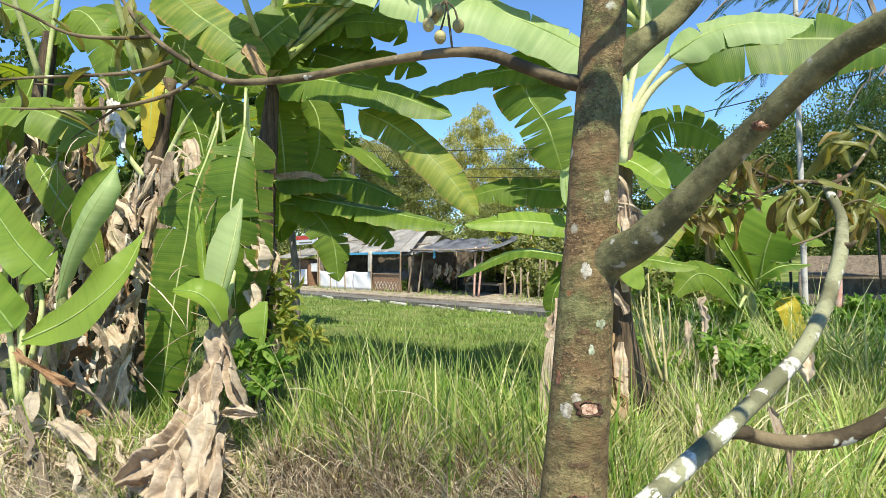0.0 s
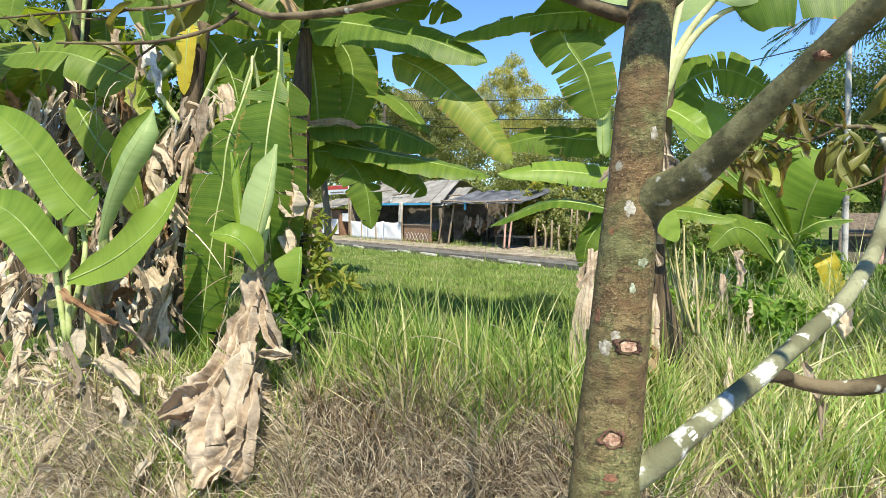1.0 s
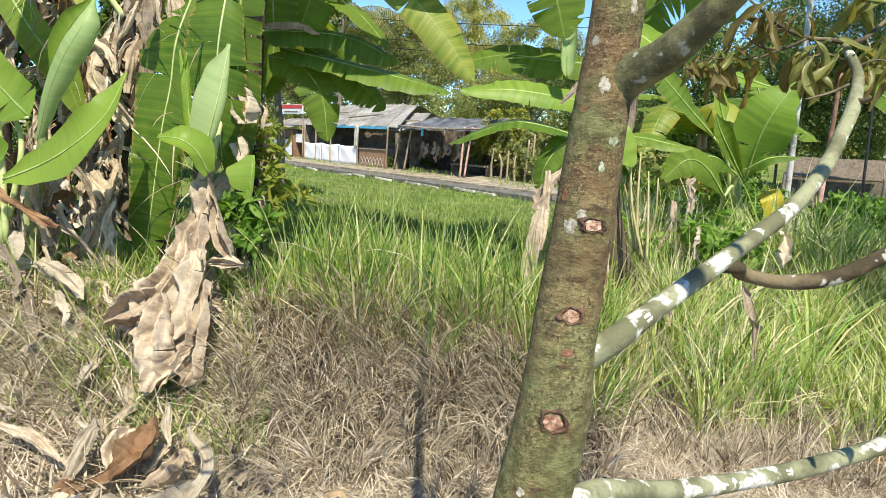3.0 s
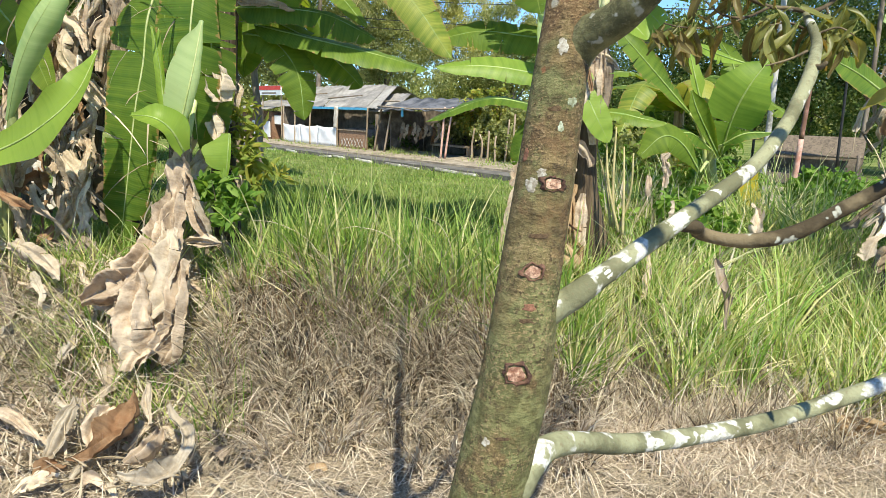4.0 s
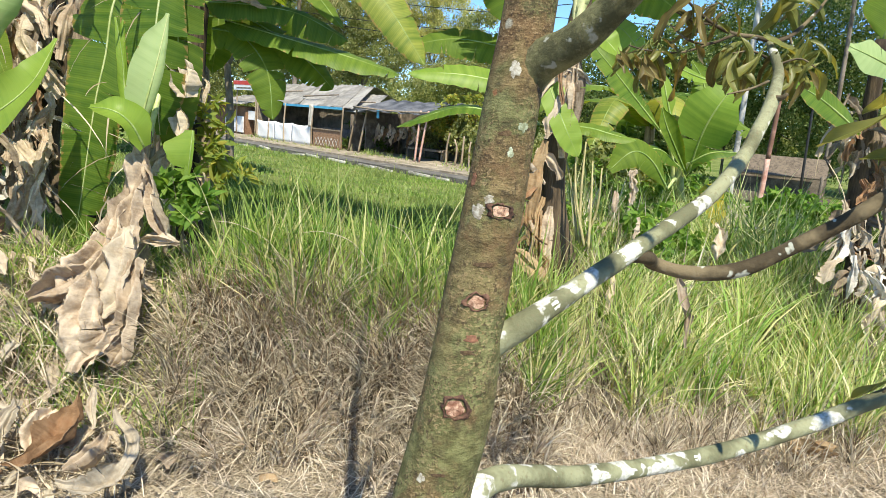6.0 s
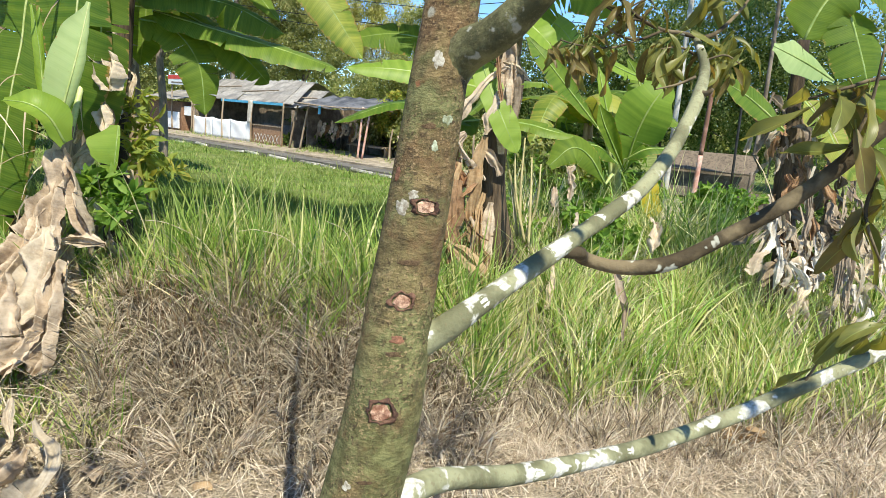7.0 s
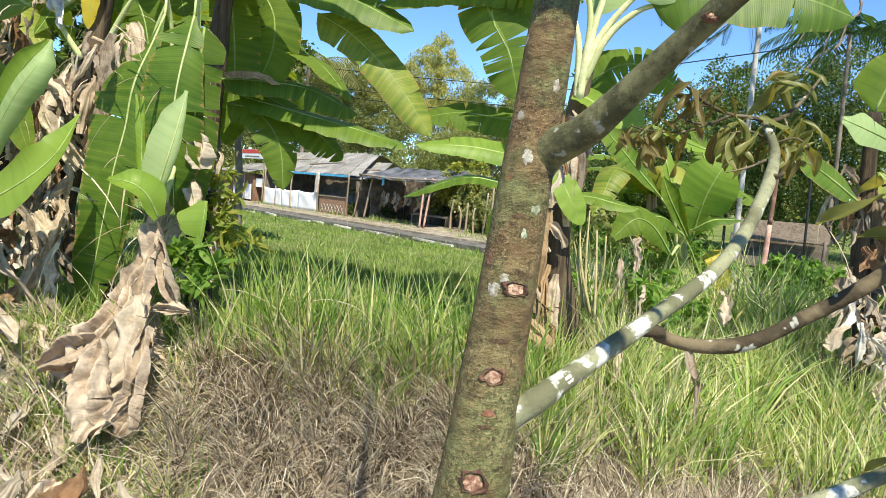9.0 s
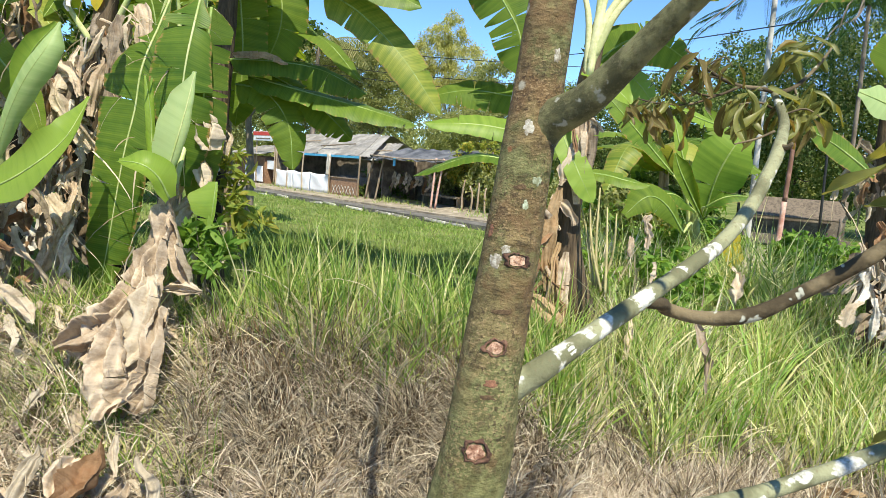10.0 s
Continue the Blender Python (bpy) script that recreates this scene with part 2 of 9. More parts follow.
def bark_material():
    m, nodes, links = material("tree_bark")
    obj = coords(nodes)
    big = noise_tex(nodes, links, 9.0, 5.0, obj)
    fine = noise_tex(nodes, links, 75.0, 6.0, obj, 0.72)
    rings = nodes.new("ShaderNodeMapping")
    rings.inputs["Scale"].default_value = (18.0, 18.0, 42.0)
    links.new(obj, rings.inputs[0])
    ringed = noise_tex(nodes, links, 1.0, 4.0, rings.outputs[0])
    flecks = nodes.new("ShaderNodeMapping")
    flecks.inputs["Scale"].default_value = (1.0, 1.0, 1.5)
    links.new(obj, flecks.inputs[0])
    corky = band(nodes, links, noise_tex(nodes, links, 11.0, 4.0, obj), 0.40, 0.56)
    fleck = noise_tex(nodes, links, 185.0, 3.0, flecks.outputs[0])
    col = mixed(nodes, links, band(nodes, links, ringed, 0.35, 0.65), (0.112, 0.080, 0.036), (0.225, 0.170, 0.080))
    moss = maths(nodes, links, "MULTIPLY", band(nodes, links, big, 0.44, 0.56), 0.75)
    low = nodes.new("ShaderNodeSeparateXYZ")
    links.new(obj, low.inputs[0])
    foot = band(nodes, links, maths(nodes, links, "ADD", low.outputs[2], maths(nodes, links, "MULTIPLY", big, 0.9)), 1.95, 1.45)
    green = mixed(nodes, links, band(nodes, links, noise_tex(nodes, links, 38.0, 5.0, obj, 0.7), 0.4, 0.62), (0.070, 0.085, 0.030), (0.175, 0.195, 0.080))
    col = mixed(nodes, links, maths(nodes, links, "MAXIMUM", moss, maths(nodes, links, "MULTIPLY", foot, 0.78)), col, green)
    rusty = band(nodes, links, noise_tex(nodes, links, 10.0, 5.0, obj, 0.7), 0.50, 0.60)
    col = mixed(nodes, links, maths(nodes, links, "MULTIPLY", rusty, 0.55), col, (0.145, 0.082, 0.042))
    col = mixed(nodes, links, maths(nodes, links, "MULTIPLY", band(nodes, links, fleck, 0.54, 0.61), maths(nodes, links, "MULTIPLY", corky, 0.5)), col, (0.37, 0.265, 0.145))
    pit = noise_tex(nodes, links, 150.0, 4.0, obj, 0.7)
    col = mixed(nodes, links, maths(nodes, links, "MULTIPLY", band(nodes, links, pit, 0.54, 0.62), maths(nodes, links, "MULTIPLY", corky, 0.8)), col, (0.05, 0.032, 0.018))
    red = band(nodes, links, noise_tex(nodes, links, 26.0, 4.0, obj), 0.68, 0.74)
    col = mixed(nodes, links, maths(nodes, links, "MULTIPLY", red, 0.7), col, (0.27, 0.10, 0.05))
    spots = nodes.new("ShaderNodeTexVoronoi")
    spots.inputs["Scale"].default_value = 17.0
    warp = mixed(nodes, links, 0.03, obj, nodes.new("ShaderNodeTexNoise").outputs["Color"], "ADD")
    links.new(warp, spots.inputs["Vector"])
    keep = maths(nodes, links, "MULTIPLY", band(nodes, links, maths(nodes, links, "ADD", spots.outputs["Distance"], maths(nodes, links, "MULTIPLY", fine, 0.2)), 0.31, 0.25), band(nodes, links, noise_tex(nodes, links, 5.0, 2.0, obj), 0.60, 0.66))
    col = mixed(nodes, links, maths(nodes, links, "MULTIPLY", keep, 0.85), col, (0.52, 0.54, 0.46))
    dark = band(nodes, links, noise_tex(nodes, links, 24.0, 6.0, obj, 0.68), 0.52, 0.66)
    col = mixed(nodes, links, maths(nodes, links, "MULTIPLY", dark, 0.62), col, (0.045, 0.034, 0.02))
    h = maths(nodes, links, "ADD", maths(nodes, links, "ADD", maths(nodes, links, "MULTIPLY", ringed, 1.2), fine), maths(nodes, links, "MULTIPLY", maths(nodes, links, "SUBTRACT", fleck, pit), 0.25))
    return surface(m, col, 0.78, bumped(nodes, links, h, 1.0, 0.008), spec=0.25)


LICHEN_LOW, LICHEN_HIGH = 1.44, 1.56


def lichen_bark():
    m, nodes, links = material("lichen_branch_bark")
    obj = coords(nodes)
    big = noise_tex(nodes, links, 12.0, 4.0, obj)
    fine = noise_tex(nodes, links, 110.0, 4.0, obj)
    col = mixed(nodes, links, band(nodes, links, big, 0.4, 0.62), (0.130, 0.132, 0.075), (0.265, 0.272, 0.165))
    col = mixed(nodes, links, maths(nodes, links, "MULTIPLY", band(nodes, links, fine, 0.55, 0.7), 0.5), col, (0.15, 0.12, 0.07))
    patch = maths(nodes, links, "ADD", noise_tex(nodes, links, 17.0, 2.5, obj), maths(nodes, links, "MULTIPLY", fine, 0.12))
    up = nodes.new("ShaderNodeSeparateXYZ")
    links.new(obj, up.inputs[0])
    patch = maths(nodes, links, "SUBTRACT", patch, maths(nodes, links, "MULTIPLY", band(nodes, links, up.outputs[2], LICHEN_LOW, LICHEN_HIGH), 0.09))
    col = mixed(nodes, links, maths(nodes, links, "MULTIPLY", band(nodes, links, patch, 0.60, 0.65), 0.95), col, mixed(nodes, links, band(nodes, links, fine, 0.4, 0.6), (0.38, 0.38, 0.33), (0.60, 0.60, 0.55)))
    return surface(m, col, 0.8, bumped(nodes, links, fine, 0.7, 0.004), spec=0.2)


def grey_bark():
    m, nodes, links = material("grey_twig_bark")
    obj = coords(nodes)
    fine = noise_tex(nodes, links, 90.0, 4.0, obj)
    col = mixed(nodes, links, band(nodes, links, noise_tex(nodes, links, 14.0, 4.0, obj), 0.4, 0.6), (0.062, 0.048, 0.028), (0.17, 0.135, 0.08))
    col = mixed(nodes, links, band(nodes, links, noise_tex(nodes, links, 30.0, 2.0, obj), 0.66, 0.70), col, (0.42, 0.43, 0.36))
    return surface(m, col, 0.8, bumped(nodes, links, fine, 0.7, 0.004), spec=0.2)


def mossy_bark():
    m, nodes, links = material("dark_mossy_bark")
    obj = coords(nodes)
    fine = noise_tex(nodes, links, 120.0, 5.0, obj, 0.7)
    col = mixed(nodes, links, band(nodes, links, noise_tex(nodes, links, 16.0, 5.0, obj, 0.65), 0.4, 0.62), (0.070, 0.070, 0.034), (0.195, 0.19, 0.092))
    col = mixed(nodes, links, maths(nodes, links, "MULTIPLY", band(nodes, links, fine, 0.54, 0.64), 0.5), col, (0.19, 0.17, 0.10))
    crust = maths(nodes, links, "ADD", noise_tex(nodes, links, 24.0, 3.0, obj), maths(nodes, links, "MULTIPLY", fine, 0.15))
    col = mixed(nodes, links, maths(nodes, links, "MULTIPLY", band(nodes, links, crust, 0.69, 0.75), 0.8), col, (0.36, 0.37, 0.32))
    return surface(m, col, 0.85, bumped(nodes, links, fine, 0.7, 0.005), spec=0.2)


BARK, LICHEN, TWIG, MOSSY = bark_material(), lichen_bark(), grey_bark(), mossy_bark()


def plain(name, a, b, scale, rough=0.8, bump=0.4, depth=0.01, spec=0.3, metal=0.0, stretch=(1, 1, 1), detail=5.0):
    m, nodes, links = material(name)
    mp = nodes.new("ShaderNodeMapping")
    mp.inputs["Scale"].default_value = stretch
    links.new(coords(nodes), mp.inputs[0])
    n1 = noise_tex(nodes, links, scale, detail, mp.outputs[0])
    n2 = noise_tex(nodes, links, scale * 7, 3.0, mp.outputs[0])
    t = maths(nodes, links, "ADD", maths(nodes, links, "MULTIPLY", n1, 0.7), maths(nodes, links, "MULTIPLY", n2, 0.3))
    rnd = nodes.new("ShaderNodeObjectInfo").outputs["Random"]
    t = maths(nodes, links, "ADD", t, maths(nodes, links, "MULTIPLY", maths(nodes, links, "SUBTRACT", rnd, 0.5), 0.12))
    col = mixed(nodes, links, band(nodes, links, t, 0.36, 0.64), a, b)
    return surface(m, col, rough, bumped(nodes, links, t, bump, depth), spec=spec, metal=metal)


STEM = plain("banana_stem_sheath", (0.12, 0.15, 0.045), (0.30, 0.33, 0.13), 8.0, 0.5, stretch=(1, 1, 0.18))
STEM_DRY = plain("banana_stem_dry", (0.15, 0.105, 0.065), (0.42, 0.33, 0.215), 9.0, 0.85, 0.9, 0.02, stretch=(1.6, 1.6, 0.2))
# near-black copy of the dry stem: shade between the leaves put into its colour
STEM_DARK = plain("banana_stem_shade_dark", (0.03, 0.022, 0.015), (0.13, 0.095, 0.06), 9.0, 0.9, 0.9, 0.02, stretch=(1.6, 1.6, 0.2))
PETIOLE = plain("banana_petiole", (0.30, 0.38, 0.12), (0.52, 0.55, 0.27), 7.0, 0.45, 0.2)
MIDRIB = plain("banana_midrib", (0.17, 0.26, 0.06), (0.33, 0.41, 0.14), 7.0, 0.45, 0.2)
PETIOLE_DRY = plain("banana_petiole_dry", (0.20, 0.19, 0.08), (0.46, 0.40, 0.20), 9.0, 0.7, 0.5)
PETIOLE_CREAM = plain("banana_petiole_cream", (0.44, 0.47, 0.22), (0.70, 0.68, 0.40), 7.0, 0.45, 0.2)
CUT = plain("fresh_cut_wood", (0.20, 0.09, 0.055), (0.62, 0.42, 0.30), 110.0, 0.75, 1.0, 0.006)
CALLUS = plain("bark_callus", (0.035, 0.018, 0.013), (0.16, 0.085, 0.055), 60.0, 0.8, 0.9, 0.004)
BUD = plain("flower_bud", (0.25, 0.22, 0.09), (0.42, 0.38, 0.18), 60.0, 0.6)


from mathutils.bvhtree import BVHTree


# ---- mesh helpers ----
def mesh_of(name, verts, faces, mat, uvs=None, smooth=True):
    me = bpy.data.meshes.new(name)
    me.from_pydata([tuple(v) for v in verts], [], faces)
    if uvs is not None:
        lay = me.uv_layers.new(name="UVMap")
        idx = np.empty(len(me.loops), dtype=np.int32)
        me.loops.foreach_get("vertex_index", idx)
        lay.data.foreach_set("uv", np.asarray(uvs, dtype=np.float32)[idx].ravel())
    me.polygons.foreach_set("use_smooth", [smooth] * len(me.polygons))
    me.materials.append(mat)
    return me


def part(name, data, material_, parent, label=""):
    """Links a mesh or a bmesh as one object under a thing or a part."""
    if isinstance(data, bmesh.types.BMesh):
        me = bpy.data.meshes.new(name)
        data.to_mesh(me)
        data.free()
        me.materials.append(material_)
        data = me
    ob = new(name, data)
    ob.parent = parent
    if label:
        ob["label"] = label
    return ob


def thing(name, at, label, category, group="", kind=""):
    ob = new(name)
    ob.empty_display_size = 0.1
    ob.location = at
    ob["label"], ob["category"] = label, category
    return tagged(ob, group=group, kind=kind)


def placed(ob):
    """Keeps a part, built in world places, where it is under its moved parent."""
    ob.matrix_parent_inverse = Matrix.Translation(-Vector(ob.parent.location)) if ob.parent.parent is None else ob.parent.matrix_parent_inverse.inverted() @ Matrix.Identity(4)
    return ob


def spline(points, n):
    """n + 1 places along a smooth line through the points."""
    p = [Vector(q) for q in points]
    p = [2 * p[0] - p[1]] + p + [2 * p[-1] - p[-2]]
    out = []
    for i in range(n + 1):
        f = i / n * (len(p) - 3)
        k = min(int(f), len(p) - 4)
        t = f - k
        a, b, c, d = p[k : k + 4]
        out.append(0.5 * (2 * b + (c - a) * t + (2 * a - 5 * b + 4 * c - d) * t * t + (3 * b - a - 3 * c + d) * t**3))
    return out


def tube_data(points, radii, n=24, seg=10, rough=0.0, freq=8.0, knots=0.0):
    """A tapered round limb along a smooth line; radii are spread evenly along it."""
    c = spline(points, n)
    verts, faces = [], []
    ref = Vector((0.31, 0.2, 0.93)) if abs((c[-1] - c[0]).normalized().z) < 0.8 else Vector((1, 0.1, 0))
    for i, q in enumerate(c):
        t = (c[min(i + 1, n)] - c[max(i - 1, 0)]).normalized()
        a = t.cross(ref).normalized()
        b = t.cross(a)
        f = i / n * (len(radii) - 1)
        k = min(int(f), len(radii) - 2)
        r = radii[k] + (radii[k + 1] - radii[k]) * (f - k)
        for j in range(seg):
            g = 2 * math.pi * j / seg
            way = a * math.cos(g) + b * math.sin(g)
            v = q + way * r
            if rough:
                v = q + way * r * (1 + rough * noise.noise(v * freq) + knots * max(0, noise.noise(v * freq * 0.35)) )
            verts.append(v)
    for i in range(n):
        for j in range(seg):
            k = (j + 1) % seg
            faces.append((i * seg + j, i * seg + k, (i + 1) * seg + k, (i + 1) * seg + j))
    faces.append(tuple(range(seg))[::-1])
    faces.append(tuple(n * seg + j for j in range(seg)))
    return verts, faces


def tube(name, points, radii, mat, n=24, seg=10, rough=0.0, freq=8.0, knots=0.0):
    v, f = tube_data(points, radii, n, seg, rough, freq, knots)
    return mesh_of(name, v, f, mat)


def box_bm(sx, sy, sz, bevel=0.0):
    bm = bmesh.new()
    bmesh.ops.create_cube(bm, size=1.0)
    bmesh.ops.scale(bm, vec=(sx, sy, sz), verts=bm.verts)
    if bevel:
        bmesh.ops.bevel(bm, geom=bm.edges[:], offset=bevel, segments=2, affect="EDGES")
    return bm


def leaf_data(pts, width, up, roll=0.3, tears=3, seed=1, wave=0.018, crumple=0.0, droop=0.25, n=30, cols=5, tip=1.0, start=0.0, rolls=None, base=0.12, pleat=0.0):
    """A banana blade along a midrib: two halves of strips, split at tears. roll bends the halves up (minus: down) from the rib."""
    rnd = random.Random(seed)
    c = spline(pts, n)
    up = Vector(up).normalized()
    lens = [0.0]
    for i in range(n):
        lens.append(lens[-1] + (c[i + 1] - c[i]).length)
    verts, faces, uvs = [], [], []
    frames = []
    for i in range(n + 1):
        t = (c[min(i + 1, n)] - c[max(i - 1, 0)]).normalized()
        side = t.cross(up).normalized()
        nrm = side.cross(t).normalized()
        u = i / n
        w = width * min(1.0, (u / base) ** 0.6 if u > 0 else 0.0) * max(0.0, 1 - max(0.0, (u - 0.35) / 0.65) ** 3.2) ** 0.6 * tip
        w *= 1 + 0.05 * math.sin(9 * u + seed)
        frames.append((c[i], t, side, nrm, max(w, 0.004)))
    for s in (-1, 1):
        cuts = sorted({0, n, *(rnd.randrange(3, n - 1) for _ in range(tears))})
        for a, b in zip(cuts, cuts[1:]):
            first, sag, slide = len(verts), rnd.uniform(-0.4, 1.0) * droop * (1.0 if tears else 0.4), rnd.uniform(-0.05, 0.10)
            bend = roll + rnd.uniform(-0.12, 0.12) if rolls is None else rolls[0 if s < 0 else 1]
            pull = 0.5 * rnd.uniform(0.3, 1.2) if tears else 0.0
            for i in range(a, b + 1):
                q, t, side, nrm, w = frames[i]
                e = (i - a) / max(1, b - a) - 0.5
                for j in range(cols + 1):
                    v = j / cols
                    ang = bend * v
                    x = w * math.sin(ang) / bend if abs(bend) > 0.05 else w * v
                    z = w * (1 - math.cos(ang)) / bend if abs(bend) > 0.05 else 0.0
                    z -= sag * w * v * v
                    if pleat:
                        x *= 1 - 0.45 * pleat
                        ph = v * 5.2 + seed * 1.7 + s * 1.1 + 5.0 * noise.noise(Vector((lens[i] * 2.2, v * 1.5, seed * 0.37)))
                        z += pleat * 0.30 * width * (math.asin(0.97 * math.sin(ph)) * 0.65) * min(1.0, v * 3)
                    z += wave * width * v * 2.2 * math.sin(lens[i] * 34 / max(width * 6, 0.6) + seed + s) + 0.3 * wave * width * v * math.sin(lens[i] * 95 + seed * 2)
                    along = slide * w * v - pull * e * v * v * min(w, 0.2) * 0.5
                    p = q + side * (s * x) + nrm * z + t * along
                    if crumple:
                        p = p + crumple * (noise.noise_vector(p * 5.0 + Vector((seed, 0, 0))) * 1.2 + noise.noise_vector(p * 14.0) * 0.5 + noise.noise_vector(p * 32.0) * 0.22) * (0.35 + v)
                    verts.append(p)
                    uvs.append((lens[i], s * v))
            for i in range(b - a):
                for j in range(cols):
                    k = first + i * (cols + 1) + j
                    f = (k, k + 1, k + cols + 2, k + cols + 1)
                    faces.append(f if s > 0 else f[::-1])
    return verts, faces, uvs


def banana_leaf(plant, pts, width, mat, up=(0, -0.7, 0.7), seed=1, rib=0.010, petiole=None, label="", **kw):
    v, f, uv = leaf_data(pts, width, up, seed=seed, **kw)
    ob = placed(part("leaf", mesh_of("leaf", v, f, mat, uv), mat, plant, label))
    line = spline(pts, 16)
    down = -Vector(up).normalized() * 0.004
    rb = part("midrib", tube("midrib", [q + down for q in line[::3]] + [line[-1]], [rib, rib * 0.8, rib * 0.5, rib * 0.2], MIDRIB, 16, 6), MIDRIB, ob)
    rb.matrix_parent_inverse = Matrix.Identity(4)
    if petiole:
        st = part("petiole", tube("petiole", list(petiole) + [pts[0]], [rib * 2.6, rib * 1.9, rib], PETIOLE, 14, 8), PETIOLE, ob)
        st.matrix_parent_inverse = Matrix.Identity(4)
    return ob


def along(values, u):
    """A value at u (0 to 1) from a few that are spread evenly."""
    if isinstance(values, (int, float)):
        return float(values)
    f = u * (len(values) - 1)
    k = min(int(f), len(values) - 2)
    t = f - k
    t = t * t * (3 - 2 * t)
    return values[k] + (values[k + 1] - values[k]) * t


def drape_data(pts, left, right, up, curl=(0.0, 0.0), folds=0.0, fold_n=2.0, crumple=0.0, jag=0.02, tears=0, sag=0.3, n=40, cols=8, seed=1, twist=0.0):
    """A blade or dry sheet along a midrib, with the half widths and the curl of each half spread along it; folds crease it lengthwise."""
    rnd = random.Random(seed)
    c = spline(pts, n)
    up = Vector(up).normalized()
    ways = [(c[min(i + 1, n)] - c[max(i - 1, 0)]).normalized() for i in range(n + 1)]
    tot = sum((w.cross(up).normalized() for w in ways), Vector())
    flip = -1 if (tot.x if abs(tot.x) > 0.4 * abs(tot.z) else tot.z) < 0 else 1
    lens = [0.0]
    for i in range(n):
        lens.append(lens[-1] + (c[i + 1] - c[i]).length)
    verts, faces, uvs = [], [], []
    for s, ws, cs in ((-1, left, curl[0]), (1, right, curl[1])):
        cuts = sorted({0, n, *(rnd.randrange(3, n - 1) for _ in range(tears))})
        for a, b in zip(cuts, cuts[1:]):
            first = len(verts)
            off, drop, slide = rnd.uniform(-0.25, 0.25) * (tears > 0), rnd.uniform(-0.3, 1.0) * sag * (tears > 0), rnd.uniform(-0.06, 0.12) * (tears > 0)
            for i in range(a, b + 1):
                u, t = i / n, ways[i]
                side = t.cross(up).normalized() * flip
                nrm = (up - t * up.dot(t)).normalized()
                if twist:
                    g = twist * u
                    side, nrm = side * math.cos(g) + nrm * math.sin(g), nrm * math.cos(g) - side * math.sin(g)
                e = (i - a) / max(1, b - a) - 0.5
                w = max(0.003, along(ws, u)) * (1 + jag * 2.2 * noise.noise(Vector((lens[i] * 9, seed, s))) + jag * noise.noise(Vector((lens[i] * 40, seed, s))))
                bend = along(cs, u) + off
                for j in range(cols + 1):
                    v = j / cols
                    ang = bend * v
                    x = w * math.sin(ang) / bend if abs(bend) > 0.05 else w * v
                    z = w * (1 - math.cos(ang)) / bend if abs(bend) > 0.05 else 0.0
                    z -= drop * w * v * v
                    if folds:
                        ph = math.pi * fold_n * v + seed * 1.7 + s + 3.6 * noise.noise(Vector((lens[i] * 4.5, v * 1.4, seed * 0.37)))
                        z += folds * w * math.asin(0.985 * math.sin(ph)) * 0.5 * min(1.0, v * 4)
                    p = c[i] + side * (s * x) + nrm * z + t * (slide * w * v - (0.16 * e * v * v * w if tears else 0.0))
                    if crumple:
                        q = p + Vector((seed, 0, 0))
                        p = p + crumple * (noise.noise_vector(q * 5.0) * 0.8 + noise.noise_vector(q * 14.0) * 0.25 + noise.noise_vector(q * 40.0) * 0.12) * (0.4 + v)
                        p = p + nrm * crumple * (3.2 * abs(noise.noise(q * 4.5)) + 1.0 * abs(noise.noise(q * 13.0)) - 0.8)
                    verts.append(p)
                    uvs.append((lens[i], s * v))
            for i in range(b - a):
                for j in range(cols):
                    k = first + i * (cols + 1) + j
                    f = (k, k + 1, k + cols + 2, k + cols + 1)
                    faces.append(f if s * flip > 0 else f[::-1])
    return verts, faces, uvs


def shaped_leaf(plant, pts, left, right, mat, up=(0.05, -1, 0.15), seed=1, rib=0.008, petiole=None, label="", rib_mat=None, **kw):
    """A green blade with its own outline, its midrib proud on the face."""
    v, f, uv = drape_data(pts, left, right, up, seed=seed, **kw)
    ob = placed(part("leaf", mesh_of("leaf", v, f, mat, uv), mat, plant, label))
    line = spline(pts, 24)
    lift = Vector(up).normalized() * rib * 0.2
    rm = rib_mat or MIDRIB
    rb = part("midrib", tube("midrib", [q + lift for q in line[::3]], [rib, rib * 0.85, rib * 0.6, rib * 0.2], rm, 24, 6), rm, ob)
    rb.matrix_parent_inverse = Matrix.Identity(4)
    if petiole:
        st = part("petiole", tube("petiole", list(petiole) + [pts[0]], [rib * 2.4, rib * 1.8, rib], PETIOLE, 14, 8), PETIOLE, ob)
        st.matrix_parent_inverse = Matrix.Identity(4)
    return ob


def dry_sheet(plant, pts, left, right, mat, up=(0, -1, 0.2), seed=1, folds=0.5, fold_n=2.0, crumple=0.02, jag=0.12, tears=1, cols=12, **kw):
    """A dead leaf that hangs or lies in broad creased folds, with a ragged edge."""
    v, f, uv = drape_data(pts, left, right, up, folds=folds, fold_n=fold_n, crumple=crumple, jag=jag, tears=tears, cols=cols, seed=seed, **kw)
    ob = part("dry_leaf", mesh_of("dry_leaf", v, f, mat, uv), mat, plant)
    return placed(ob) if plant is not None else ob


def dead_leaf(plant, pts, width, mat, up=(0, -1, 0.2), seed=1, crumple=0.05, tears=2, roll=0.9, pleat=0.8, wave=0.025, **kw):
    v, f, uv = leaf_data(pts, width, up, seed=seed, crumple=crumple, tears=tears, roll=roll, droop=0.5, wave=wave, n=40, cols=12, pleat=pleat, **kw)
    ob = part("dry_leaf", mesh_of("dry_leaf", v, f, mat, uv), mat, plant)
    return placed(ob) if plant is not None else ob


